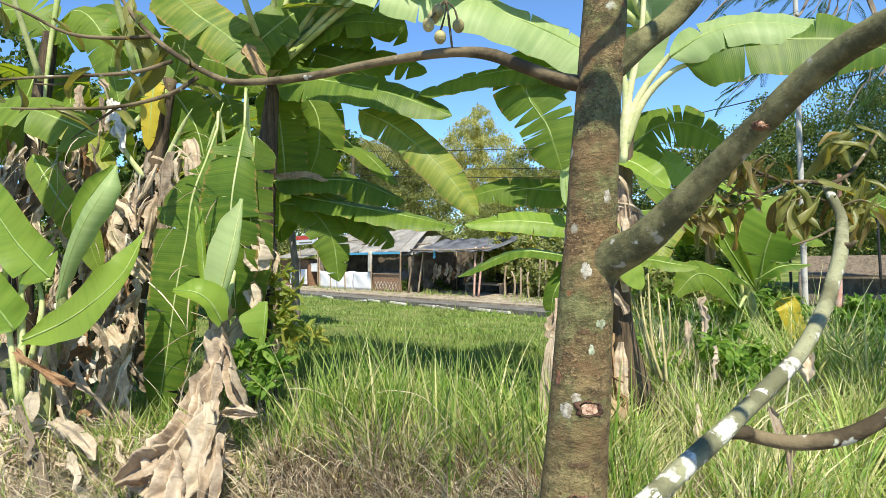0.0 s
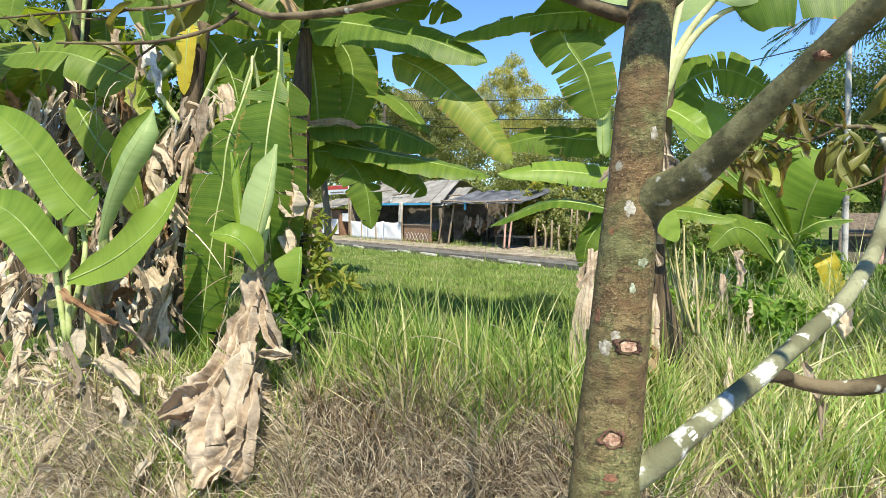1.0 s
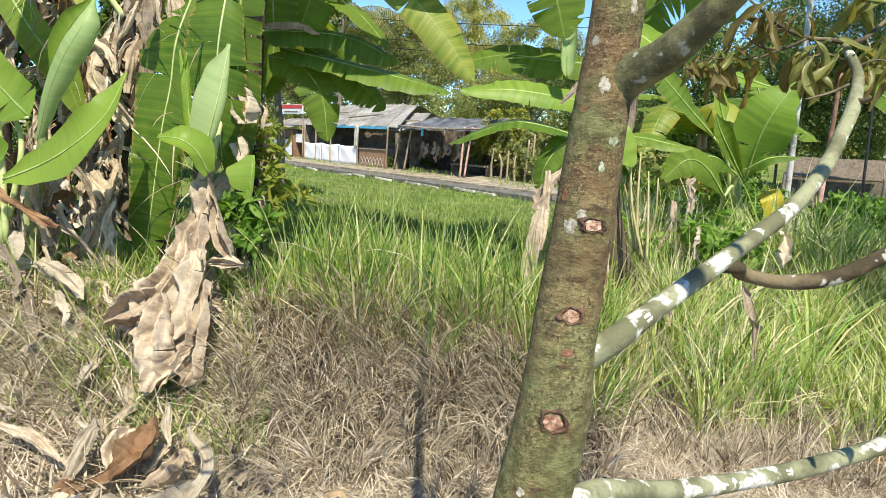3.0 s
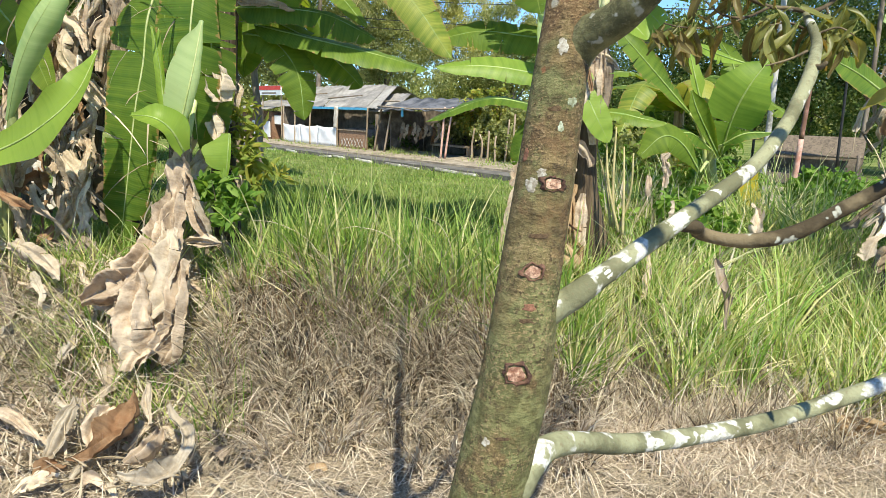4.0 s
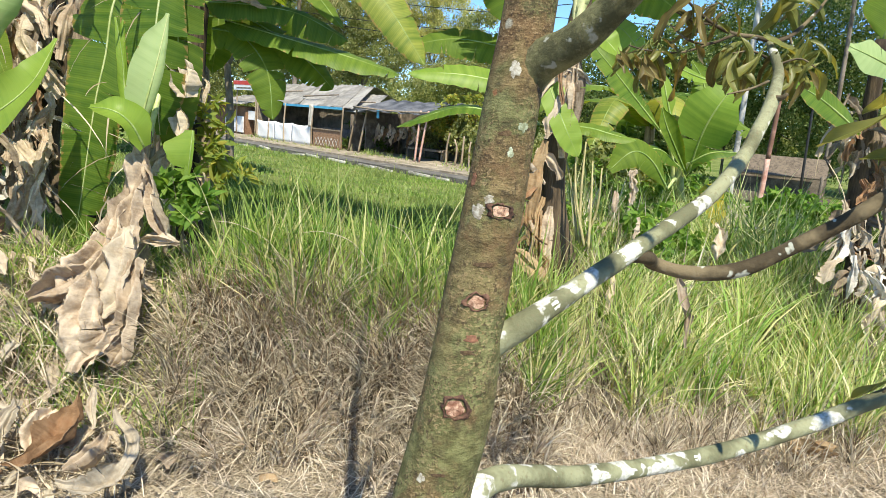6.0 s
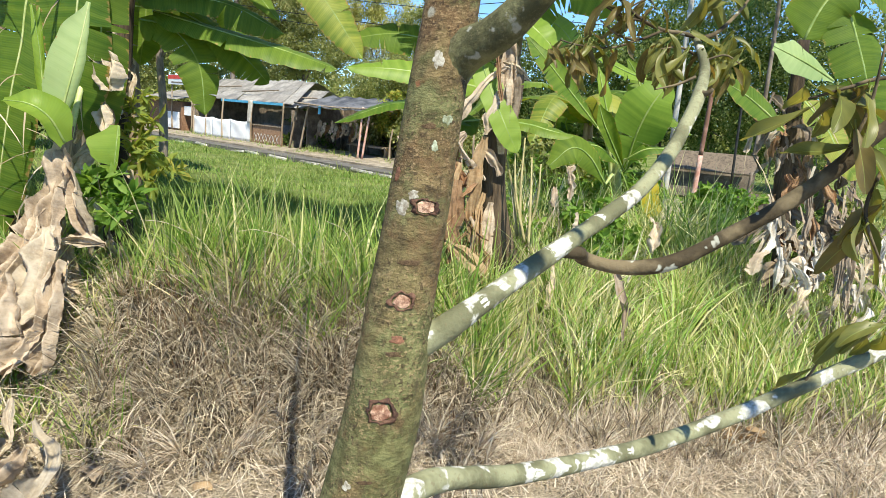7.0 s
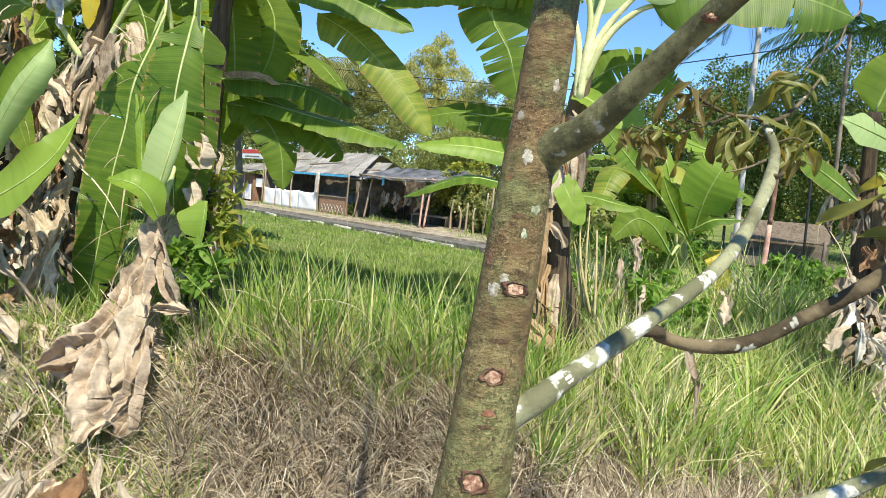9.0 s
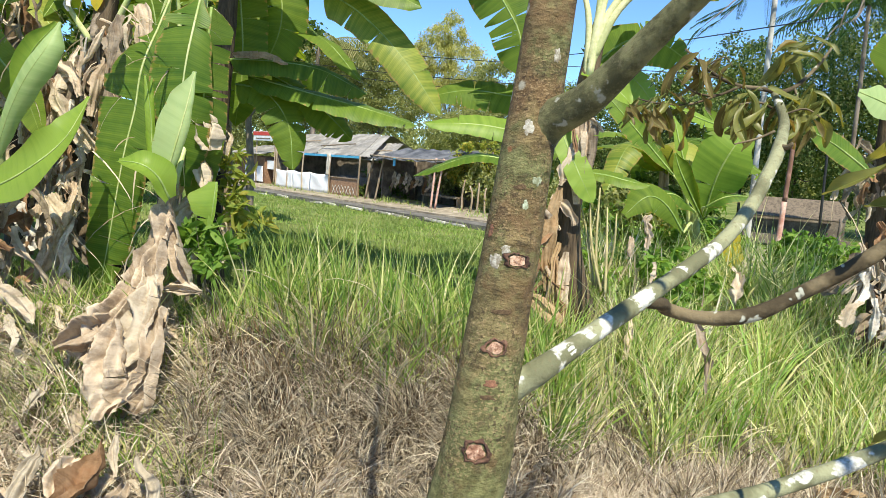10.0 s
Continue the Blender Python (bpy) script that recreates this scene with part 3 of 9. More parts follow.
def blades(name, base, height, width, turn, lean, bend, mat, label, category, segs=4, twist=None):
    """Many grass blades in one mesh. lean, bend: radians from upright at the root, and gained to the tip."""
    k = len(base)
    d = np.stack([np.cos(turn), np.sin(turn), 0 * turn], 1)
    tw = np.random.uniform(0, math.pi, k) if twist is None else twist
    side = np.stack([np.cos(tw), np.sin(tw), 0 * tw], 1)
    p = base.copy()
    rings, uvs = [], []
    for i in range(segs + 1):
        u = i / segs
        w = width * (1 - u**1.6) * 0.5 + 0.0002
        rings.append(np.stack([p - side * w[:, None], p + side * w[:, None]], 1))
        uvs.append(np.full((k, 2), u))
        th = lean + bend * (u + 0.5 / segs)
        p = p + (d * np.sin(th)[:, None] + np.array([0, 0, 1.0]) * np.cos(th)[:, None]) * (height / segs)[:, None]
    co = np.stack(rings, 1).reshape(k, -1, 3)
    m = co.shape[1]
    q = np.array([[2 * i, 2 * i + 1, 2 * i + 3, 2 * i + 2] for i in range(segs)])
    faces = (np.arange(k)[:, None, None] * m + q).reshape(-1, 4)
    me = bpy.data.meshes.new(name)
    me.vertices.add(k * m)
    me.vertices.foreach_set("co", co.astype(np.float32).ravel())
    me.loops.add(faces.size)
    me.loops.foreach_set("vertex_index", faces.astype(np.int32).ravel())
    me.polygons.add(len(faces))
    me.polygons.foreach_set("loop_start", np.arange(0, faces.size, 4, dtype=np.int32))
    uv = np.zeros((k, m, 2), dtype=np.float32)
    uv[:, :, 1] = np.stack(uvs, 1).reshape(k, -1)
    lay = me.uv_layers.new(name="UVMap")
    lay.data.foreach_set("uv", uv.reshape(-1, 2)[faces.ravel()].ravel())
    me.update(calc_edges=True)
    me.validate()
    me.polygons.foreach_set("use_smooth", np.ones(len(me.polygons), dtype=bool))
    me.materials.append(mat)
    ob = new(name, me)
    return tagged(ob, label, category, kind="stuff")


# ---- ground ----
ROAD_O, ROAD_D = np.array([-7.589, 31.77]), np.array([0.725, -0.6887])
ROAD_N = np.array([0.6887, 0.725])


def ease(t):
    t = np.clip(t, 0, 1)
    return t * t * (3 - 2 * t)


def ground(x, y):
    """The lie of the land: a yard, a grassy bank, a field that falls gently to the road."""
    x, y = np.asarray(x, float), np.asarray(y, float)
    n = (x - ROAD_O[0]) * ROAD_N[0] + (y - ROAD_O[1]) * ROAD_N[1]
    left = ease((y - 3.15) / 1.0)
    right = ease((y - 3.6) / 2.4)
    k = ease((x - 0.1) / 1.2)
    bank = left * (1 - k) + right * k
    field = 0.54 - 1.0 * ease((n + 15.0) / 11.5)
    lumps = 0.035 * np.sin(2.3 * x + 1.1 * y) * np.sin(1.7 * y - 0.6 * x + 1) + 0.02 * np.sin(5.1 * x + 2) * np.sin(4.3 * y)
    over = ease((n + 1.2) / 2.0)
    return -0.12 + bank * field + lumps * (1 - ease((n + 6) / 2)) + over * 0.2 * bank


def at_ground(x, y, dz=0.0):
    return (x, y, float(ground(x, y)) + dz)


def axis_steps(lo, hi, fine_lo, fine_hi, step):
    a = list(np.arange(fine_lo, fine_hi + 1e-6, step))
    s = step
    while a[-1] < hi:
        s *= 1.16
        a.append(a[-1] + s)
    s = step
    while a[0] > lo:
        s *= 1.16
        a.insert(0, a[0] - s)
    return np.array(a)


gx, gy = axis_steps(-600, 600, -5, 5, 0.11), axis_steps(-600, 900, 0, 7, 0.11)
X, Y = np.meshgrid(gx, gy)
Z = ground(X, Y)
cols_n = len(gx)
verts = np.stack([X, Y, Z], -1).reshape(-1, 3)
faces = [(j * cols_n + i, j * cols_n + i + 1, (j + 1) * cols_n + i + 1, (j + 1) * cols_n + i) for j in range(len(gy) - 1) for i in range(cols_n - 1)]


def ground_material():
    m, nodes, links = material("ground_soil_and_turf")
    obj = coords(nodes)
    g = noise_tex(nodes, links, 4.0, 6.0, obj)
    f = noise_tex(nodes, links, 60.0, 5.0, obj, 0.7)
    soil = mixed(nodes, links, band(nodes, links, maths(nodes, links, "ADD", maths(nodes, links, "MULTIPLY", g, 0.35), maths(nodes, links, "MULTIPLY", f, 0.65)), 0.38, 0.62), (0.15, 0.118, 0.08), (0.54, 0.46, 0.33))
    turf = mixed(nodes, links, band(nodes, links, noise_tex(nodes, links, 0.8, 5.0, obj), 0.4, 0.6), (0.11, 0.16, 0.035), (0.21, 0.24, 0.08))
    sep = nodes.new("ShaderNodeSeparateXYZ")
    links.new(obj, sep.inputs[0])
    far = band(nodes, links, maths(nodes, links, "ADD", sep.outputs[1], maths(nodes, links, "MULTIPLY", g, 1.2)), 4.2, 5.4)
    return surface(m, mixed(nodes, links, far, soil, turf), 0.95, bumped(nodes, links, f, 1.0, 0.03), spec=0.1)


tagged(new("ground", mesh_of("ground", verts, faces, ground_material())), "dry soil yard rising into a grassy field", "ground", kind="structure")


# ---- the near tree ----
tree = thing("young_fruit_tree", at_ground(0.10, 1.0), "young fruit tree with mossy brown bark and lichen", "tree")
TRUNK = [(0.10, 0.98, -0.05), (0.155, 1.04, 0.45), (0.257, 1.135, 0.968), (0.295, 1.170, 1.168), (0.311, 1.200, 1.329), (0.348, 1.235, 1.679), (0.374, 1.260, 1.939), (0.393, 1.280, 2.132), (0.412, 1.330, 2.445), (0.435, 1.400, 2.903), (0.475, 1.450, 3.400), (0.535, 1.490, 3.900), (0.590, 1.500, 4.300)]
TRUNK_R = [0.079, 0.066, 0.0605, 0.056, 0.0490, 0.0410, 0.0355, 0.0335, 0.027, 0.018, 0.011, 0.007, 0.004]
placed(part("trunk", tube("trunk", TRUNK, TRUNK_R, BARK, 140, 28, 0.05, 9.0, 0.05), BARK, tree))


def branch(pts, radii, mat, label="", n=40, rough=0.10, name="branch"):
    return placed(part(name, tube(name, pts, radii, mat, n, 12, rough, 14.0, 0.12), mat, tree, label))


branch([(0.379, 1.275, 1.963), (0.339, 1.262, 1.970), (0.309, 1.250, 1.976), (0.257, 1.240, 1.996), (0.207, 1.250, 2.021), (0.153, 1.260, 2.032), (0.085, 1.280, 2.036), (-0.007, 1.300, 2.034), (-0.118, 1.330, 2.029), (-0.237, 1.360, 2.034), (-0.313, 1.380, 2.050), (-0.425, 1.420, 2.116), (-0.522, 1.460, 2.196), (-0.620, 1.500, 2.318)], [0.0134, 0.0130, 0.0113, 0.0101, 0.0097, 0.0080, 0.0074, 0.0069, 0.0067, 0.0062, 0.0060, 0.0054, 0.0046, 0.0034], TWIG, "slim grey-brown side branch", 60)
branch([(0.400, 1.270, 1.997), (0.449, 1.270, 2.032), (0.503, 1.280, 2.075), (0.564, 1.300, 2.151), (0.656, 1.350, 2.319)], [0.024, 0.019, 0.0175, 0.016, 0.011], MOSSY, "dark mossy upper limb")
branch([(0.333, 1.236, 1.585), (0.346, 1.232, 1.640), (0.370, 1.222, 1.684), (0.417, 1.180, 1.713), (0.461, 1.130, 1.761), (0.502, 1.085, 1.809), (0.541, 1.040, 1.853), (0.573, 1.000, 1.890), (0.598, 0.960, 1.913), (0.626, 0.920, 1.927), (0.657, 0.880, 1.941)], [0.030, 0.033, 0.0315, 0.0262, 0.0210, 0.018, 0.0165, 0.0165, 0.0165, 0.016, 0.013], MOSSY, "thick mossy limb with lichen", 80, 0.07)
FORKED = [(0.312, 1.195, 1.235), (0.352, 1.195, 1.272), (0.384, 1.201, 1.293), (0.428, 1.240, 1.315), (0.503, 1.300, 1.355), (0.579, 1.353, 1.398), (0.677, 1.450, 1.442), (0.762, 1.530, 1.488), (0.843, 1.620, 1.555), (0.903, 1.700, 1.626), (0.939, 1.747, 1.683), (0.993, 1.860, 1.752), (1.016, 1.950, 1.801), (1.029, 2.030, 1.843)]
FORKED_R = [0.024, 0.0225, 0.0205, 0.0175, 0.0165, 0.0165, 0.0155, 0.0150, 0.0150, 0.0148, 0.0150, 0.0122, 0.0110, 0.008]
branch(FORKED, FORKED_R, LICHEN, "pale green branch blotched with white lichen", 70, 0.08)
branch([(0.570, 1.350, 1.390), (0.612, 1.372, 1.384), (0.639, 1.430, 1.363), (0.701, 1.420, 1.353), (0.784, 1.400, 1.370), (0.871, 1.380, 1.429), (0.951, 1.360, 1.492), (1.020, 1.340, 1.562), (1.070, 1.320, 1.629), (1.178, 1.300, 1.722)], [0.012, 0.013, 0.013, 0.013, 0.0132, 0.0135, 0.0135, 0.013, 0.012, 0.010], TWIG, "curving grey-brown branch", 50)
LOW = [(0.259, 1.120, 0.951), (0.299, 1.135, 0.990), (0.325, 1.160, 1.016), (0.358, 1.200, 1.027), (0.419, 1.260, 1.008), (0.525, 1.360, 0.958), (0.705, 1.500, 0.914), (0.918, 1.620, 0.907), (1.111, 1.680, 0.954), (1.274, 1.700, 1.028), (1.451, 1.700, 1.127), (1.661, 1.700, 1.254)]
LOW_R = [0.03, 0.031, 0.026, 0.022, 0.0195, 0.0185, 0.0195, 0.019, 0.019, 0.018, 0.017, 0.012]
branch(LOW, LOW_R, LICHEN, "low branch blotched with white lichen", 60)
TWIGS = [
    ([(-0.493, 1.450, 2.166), (-0.564, 1.430, 2.162), (-0.641, 1.400, 2.168), (-0.724, 1.380, 2.213), (-0.826, 1.360, 2.258)], 0.0042),
    ([(-0.433, 1.420, 2.103), (-0.498, 1.400, 2.081), (-0.594, 1.380, 2.075), (-0.711, 1.360, 2.073), (-0.842, 1.340, 2.065)], 0.0042),
    ([(-0.369, 1.400, 2.062), (-0.418, 1.380, 2.027), (-0.511, 1.360, 2.005), (-0.614, 1.340, 2.003), (-0.703, 1.320, 2.005)], 0.0045),
    ([(-0.511, 1.360, 2.005), (-0.565, 1.370, 1.981), (-0.626, 1.380, 1.953)], 0.0025),
    ([(-0.594, 1.380, 2.075), (-0.643, 1.380, 2.062), (-0.704, 1.380, 2.066)], 0.0025),
    ([(1.020, 1.340, 1.562), (1.020, 1.320, 1.593), (1.028, 1.300, 1.665), (1.019, 1.280, 1.756)], 0.004),
    ([(1.274, 1.700, 1.028), (1.317, 1.660, 1.175), (1.384, 1.620, 1.219)], 0.003),
    ([(1.043, 2.030, 1.847), (0.989, 2.030, 1.856), (0.936, 2.020, 1.858), (0.875, 2.000, 1.874), (0.826, 1.980, 1.898), (0.767, 1.960, 1.936)], 0.0065),
    ([(0.936, 2.020, 1.858), (0.872, 2.000, 1.829), (0.809, 1.980, 1.831), (0.756, 1.970, 1.863)], 0.0042),
    ([(0.875, 2.000, 1.874), (0.815, 1.980, 1.876), (0.762, 1.960, 1.893)], 0.0035),
    ([(0.872, 2.000, 1.829), (0.796, 1.980, 1.800), (0.708, 1.960, 1.797), (0.656, 1.950, 1.805)], 0.0035),
    ([(1.043, 2.030, 1.847), (1.083, 2.040, 1.864), (1.120, 2.050, 1.898), (1.153, 2.060, 1.937), (1.190, 2.080, 1.987)], 0.0065),
    ([(1.083, 2.040, 1.864), (1.086, 2.020, 1.837), (1.089, 2.000, 1.815)], 0.0035),
    ([(1.014, 1.980, 1.799), (0.963, 1.960, 1.812), (0.909, 1.940, 1.802)], 0.0035),
    ([(1.019, 1.930, 1.782), (1.064, 1.920, 1.797), (1.095, 1.900, 1.777)], 0.003),
    ([(0.826, 1.980, 1.898), (0.878, 2.000, 1.927), (0.904, 2.000, 1.904)], 0.0025),
    ([(0.944, 1.750, 1.691), (0.951, 1.730, 1.691), (0.958, 1.720, 1.700)], 0.0075),
    ([(0.948, 1.800, 1.730), (0.906, 1.790, 1.710), (0.852, 1.780, 1.694)], 0.0035),
]
for pts, r in TWIGS:
    branch(pts, [r, r * 0.85, r * 0.7, r * 0.45], TWIG, "", 16, 0.08, "twig")


def tree_leaf_mesh(seed, mat, length=0.11, width=0.0180):
    rnd = random.Random(seed)
    b = rnd.uniform(-0.045, 0.045)
    v, f, uv = leaf_data([(0, 0, 0), (0, length * 0.35, -0.003), (b * 0.4, length * 0.7, -0.012), (b, length, -0.03)], width, (0, 0, 1), roll=rnd.uniform(0.5, 1.3), tears=0, seed=seed, wave=0.12, n=10, cols=2, base=0.35)
    f2 = len(v)
    sv, sf = tube_data([(0, -0.016, 0.006), (0, 0, 0), (0, length * 0.5, -0.007)], [0.0016, 0.0014, 0.0008], 4, 4)
    return mesh_of("leaf", v + sv, f + [tuple(i + f2 for i in q) for q in sf], mat, uv + [(0, 0)] * len(sv))


LEAVES_OLIVE = [tree_leaf_mesh(s, DURIAN_LEAF) for s in range(1, 6)]
LEAVES_BRONZE = [tree_leaf_mesh(s, DURIAN_BROWN) for s in range(11, 15)]


def hang_leaves(points, count, meshes, rnd, spread=0.03, down=0.75, size=(0.8, 1.25)):
    """Leaves along a twig, in two loose ranks that hang from it."""
    line = spline(points, 20)
    for i in range(count):
        q = line[rnd.randrange(2, 21)] + Vector((rnd.gauss(0, spread * 0.3), rnd.gauss(0, spread * 0.3), rnd.gauss(0, spread * 0.2)))
        g = rnd.uniform(0, 2 * math.pi)
        way = Vector((math.cos(g), math.sin(g) * 0.8, -down * rnd.uniform(0.4, 1.8))).normalized()
        up = Vector((rnd.gauss(0, 0.5), rnd.gauss(-0.3, 0.5), 1.0)).normalized()
        side = way.cross(up).normalized()
        m = Matrix((side, way, side.cross(way))).transposed().to_4x4()
        ob = part("leaf", rnd.choice(meshes), None, tree)
        s = rnd.uniform(*size)
        ob.matrix_basis = Matrix.Translation(q - Vector(tree.location)) @ m @ Matrix.Scale(s, 4)


rl = random.Random(7)
MIXED = LEAVES_OLIVE + LEAVES_BRONZE[:2]
hang_leaves(TWIGS[0][0], 7, LEAVES_OLIVE, rl, down=0.5, size=(0.45, 0.85))
hang_leaves(TWIGS[1][0], 7, LEAVES_OLIVE, rl, down=0.5, size=(0.45, 0.85))
hang_leaves(TWIGS[2][0], 4, LEAVES_OLIVE, rl, down=0.5, size=(0.45, 0.85))
hang_leaves([(-0.425, 1.420, 2.116), (-0.522, 1.460, 2.196), (-0.620, 1.500, 2.318)], 7, LEAVES_OLIVE, rl, down=0.9)
for ends, count, sort, down, size in (
    (((0.683, 1.960, 1.793), (0.807, 1.980, 1.803)), 13, LEAVES_BRONZE + LEAVES_OLIVE[:2], 1.3, (0.7, 1.05)),
    (((0.891, 1.950, 1.797), (0.997, 1.970, 1.814)), 15, LEAVES_BRONZE + LEAVES_OLIVE[:2], 1.4, (0.8, 1.2)),
    (((1.025, 1.920, 1.798), (1.092, 1.900, 1.778)), 9, LEAVES_BRONZE + LEAVES_OLIVE[:1], 1.3, (0.7, 1.05)),
    (((0.762, 1.970, 1.905), (0.874, 1.990, 1.893)), 15, LEAVES_BRONZE, 1.2, (0.6, 0.95)),
    (((1.054, 2.050, 1.957), (1.162, 2.070, 2.001)), 7, MIXED, 0.6, (0.8, 1.2)),
    (((0.629, 1.940, 1.770), (0.671, 1.950, 1.786)), 4, LEAVES_BRONZE, 1.2, (0.6, 0.8)),
    (((1.087, 2.000, 1.835), (1.158, 2.040, 1.867)), 5, MIXED, 1.0, (0.7, 1.0)),
):
    hang_leaves([ends[0], Vector(ends[0]).lerp(Vector(ends[1]), 0.5), ends[1]], count + 4, sort + LEAVES_OLIVE[1:3], rl, down=down * 0.75, size=(size[0] * 0.8, size[1] * 0.9), spread=0.08)
SPRIGS = [
    ([(1.178, 1.300, 1.722), (1.052, 1.310, 1.711), (0.999, 1.320, 1.692), (0.950, 1.340, 1.671)], 10, 0.45, (0.8, 1.2)),
    ([(1.120, 1.310, 1.675), (1.063, 1.300, 1.548), (1.052, 1.290, 1.489), (1.085, 1.280, 1.418)], 6, 1.0, (0.8, 1.2)),
]
for pts, n, down, size in SPRIGS:
    branch(pts, [0.004, 0.0034, 0.0028, 0.0018], TWIG, "", 16, 0.08, "twig")
    hang_leaves(pts[1:], n, MIXED, rl, down=down, size=size, spread=0.05)
hang_leaves(TWIGS[5][0], 4, MIXED, rl, down=0.6, size=(0.7, 1.1), spread=0.05)
hang_leaves(TWIGS[6][0], 7, LEAVES_OLIVE, rl, down=0.6)
# unseen crown twigs, added sunward to dapple thick limb, upper trunk and low branch
OVER = SUN_TO * 0.85
limb_line = [Vector(q) + OVER + Vector((0.05, 0.05, 0)) for q in ((0.446, 1.150, 1.744), (0.483, 1.110, 1.786), (0.517, 1.065, 1.826), (0.553, 1.030, 1.865), (0.569, 1.005, 1.887))]
placed(part("twig", tube("twig", [(0.486, 1.32, 2.35), (0.52, 1.05, 2.5)] + limb_line[1:], [0.010, 0.007, 0.005, 0.004, 0.002], TWIG, 26, 6), TWIG, tree))
hang_leaves(limb_line[2:], 6, LEAVES_OLIVE, rl, spread=0.08, down=0.12, size=(1.0, 1.5))
for k, (pts, n) in enumerate([([(0.5, 0.98, 2.43), (0.42, 0.85, 2.55), (0.36, 0.75, 2.65)], 4), ([(0.9, 1.05, 2.45), (1.4, 0.8, 2.4), (1.75, 0.65, 2.35)], 12)]):
    placed(part("twig", tube("twig", [(0.487, 1.32, 2.4 + 0.1 * k)] + pts, [0.010, 0.009, 0.007, 0.003], TWIG, 18, 6), TWIG, tree))
    hang_leaves(pts, n, LEAVES_OLIVE, rl, spread=0.10, down=0.3, size=(0.9, 1.2))


TRUNK_TREE = BVHTree.FromPolygons(*tube_data(TRUNK, TRUNK_R, 140, 28, 0.05, 9.0, 0.05))


def pruning_scar(center, face, radius, parent, seed):
    """A ring of callus round a sawn face, sunk a little in the bark."""
    face = Vector(face).normalized()
    if seed < 4:
        center = TRUNK_TREE.find_nearest(Vector(center))[0] - face * 0.0005
    m = Matrix.Translation(center) @ face.to_track_quat("Z", "Y").to_matrix().to_4x4()
    verts, faces = [], []
    prof = [(1.30, -0.006), (1.18, 0.0006), (1.06, 0.0026), (0.94, 0.0022), (0.84, -0.002), (0.76, -0.005)]
    seg = 26
    for r, h in prof:
        for j in range(seg):
            g = 2 * math.pi * j / seg
            k = 1 + (0.34 * noise.noise(Vector((math.cos(g) * 1.6, math.sin(g) * 1.6, seed * 7.3))) + 0.30 * noise.noise(Vector((math.cos(g) * 5, math.sin(g) * 5, r * 3 + seed))))
            verts.append(m @ Vector((radius * r * k * math.cos(g) * 1.25, radius * r * k * math.sin(g) * 0.92, h + 0.0018 * noise.noise(Vector((math.cos(g) * 4, math.sin(g) * 4, r * 5 + seed))))))
    for i in range(len(prof) - 1):
        for j in range(seg):
            k = (j + 1) % seg
            faces.append((i * seg + j, i * seg + k, (i + 1) * seg + k, (i + 1) * seg + j))
    scar = placed(part("pruning_scar", mesh_of("pruning_scar", verts, faces, CALLUS), CALLUS, parent, "healed ring of bark round a cut branch"))
    verts, faces = [m @ Vector((0, 0, 0.0035))], []
    for i, r in enumerate((0.3, 0.58, 0.78)):
        for j in range(seg):
            g = 2 * math.pi * j / seg
            k = 1 + 0.30 * noise.noise(Vector((math.cos(g) * 1.6, math.sin(g) * 1.6, seed * 7.3)))
            verts.append(m @ Vector((radius * r * k * math.cos(g) * 1.25, radius * r * k * math.sin(g) * 0.92, 0.0025 * noise.noise(Vector((math.cos(g) * 2.5, r * 7, seed))) + 0.0022)))
    for j in range(seg):
        faces.append((0, 1 + j, 1 + (j + 1) % seg))
        for i in range(2):
            faces.append((1 + i * seg + j, 1 + (i + 1) * seg + j, 1 + (i + 1) * seg + (j + 1) % seg, 1 + i * seg + (j + 1) % seg))
    cut = part("cut_face", mesh_of("cut_face", verts, faces, CUT), CUT, scar, "pale orange sawn wood")
    cut.matrix_parent_inverse = Matrix.Identity(4)


pruning_scar((0.338, 1.167, 1.475), (0.26, -0.96, 0.04), 0.0125, tree, 1)
pruning_scar((0.313, 1.150, 1.342), (0.03, -0.99, 0.12), 0.0115, tree, 2)
pruning_scar((0.292, 1.118, 1.189), (-0.08, -0.98, 0.20), 0.0150, tree, 3)
pruning_scar((0.537, 1.024, 1.850), (0.1, -1, 0.25), 0.0058, tree, 4)




def surface_patch(name, center, face, rx, ry, mat, label, seed, bark=TRUNK_TREE):
    """A thin crust with a ragged outline, laid on the bark."""
    face = Vector(face).normalized()
    m = Matrix.Translation(center) @ face.to_track_quat("Z", "Y").to_matrix().to_4x4()
    v, f, seg, rings = [], [], 40, (0.02, 0.35, 0.62, 0.82, 0.93, 1.0)
    for r in rings:
        for j in range(seg):
            g = 2 * math.pi * j / seg
            a, b = math.cos(g), math.sin(g)
            k = r * (1 + 0.55 * noise.noise(Vector((a * 1.5, b * 1.5, seed * 3.1))) + (0.26 * noise.noise(Vector((a * 4, b * 4, seed * 1.7))) + 0.12 * noise.noise(Vector((a * 11, b * 11, seed)))) * r)
            q = m @ Vector((rx * k * a, ry * k * b, 0))
            near, n, _, _ = bark.find_nearest(q)
            v.append(near + face * (0.0007 if r < 1 else 0.0002))
    for i in range(len(rings) - 1):
        for j in range(seg):
            n1 = (j + 1) % seg
            f.append((i * seg + j, (i + 1) * seg + j, (i + 1) * seg + n1, i * seg + n1))
    return placed(part(name, mesh_of(name, v, f, mat), mat, tree, label))


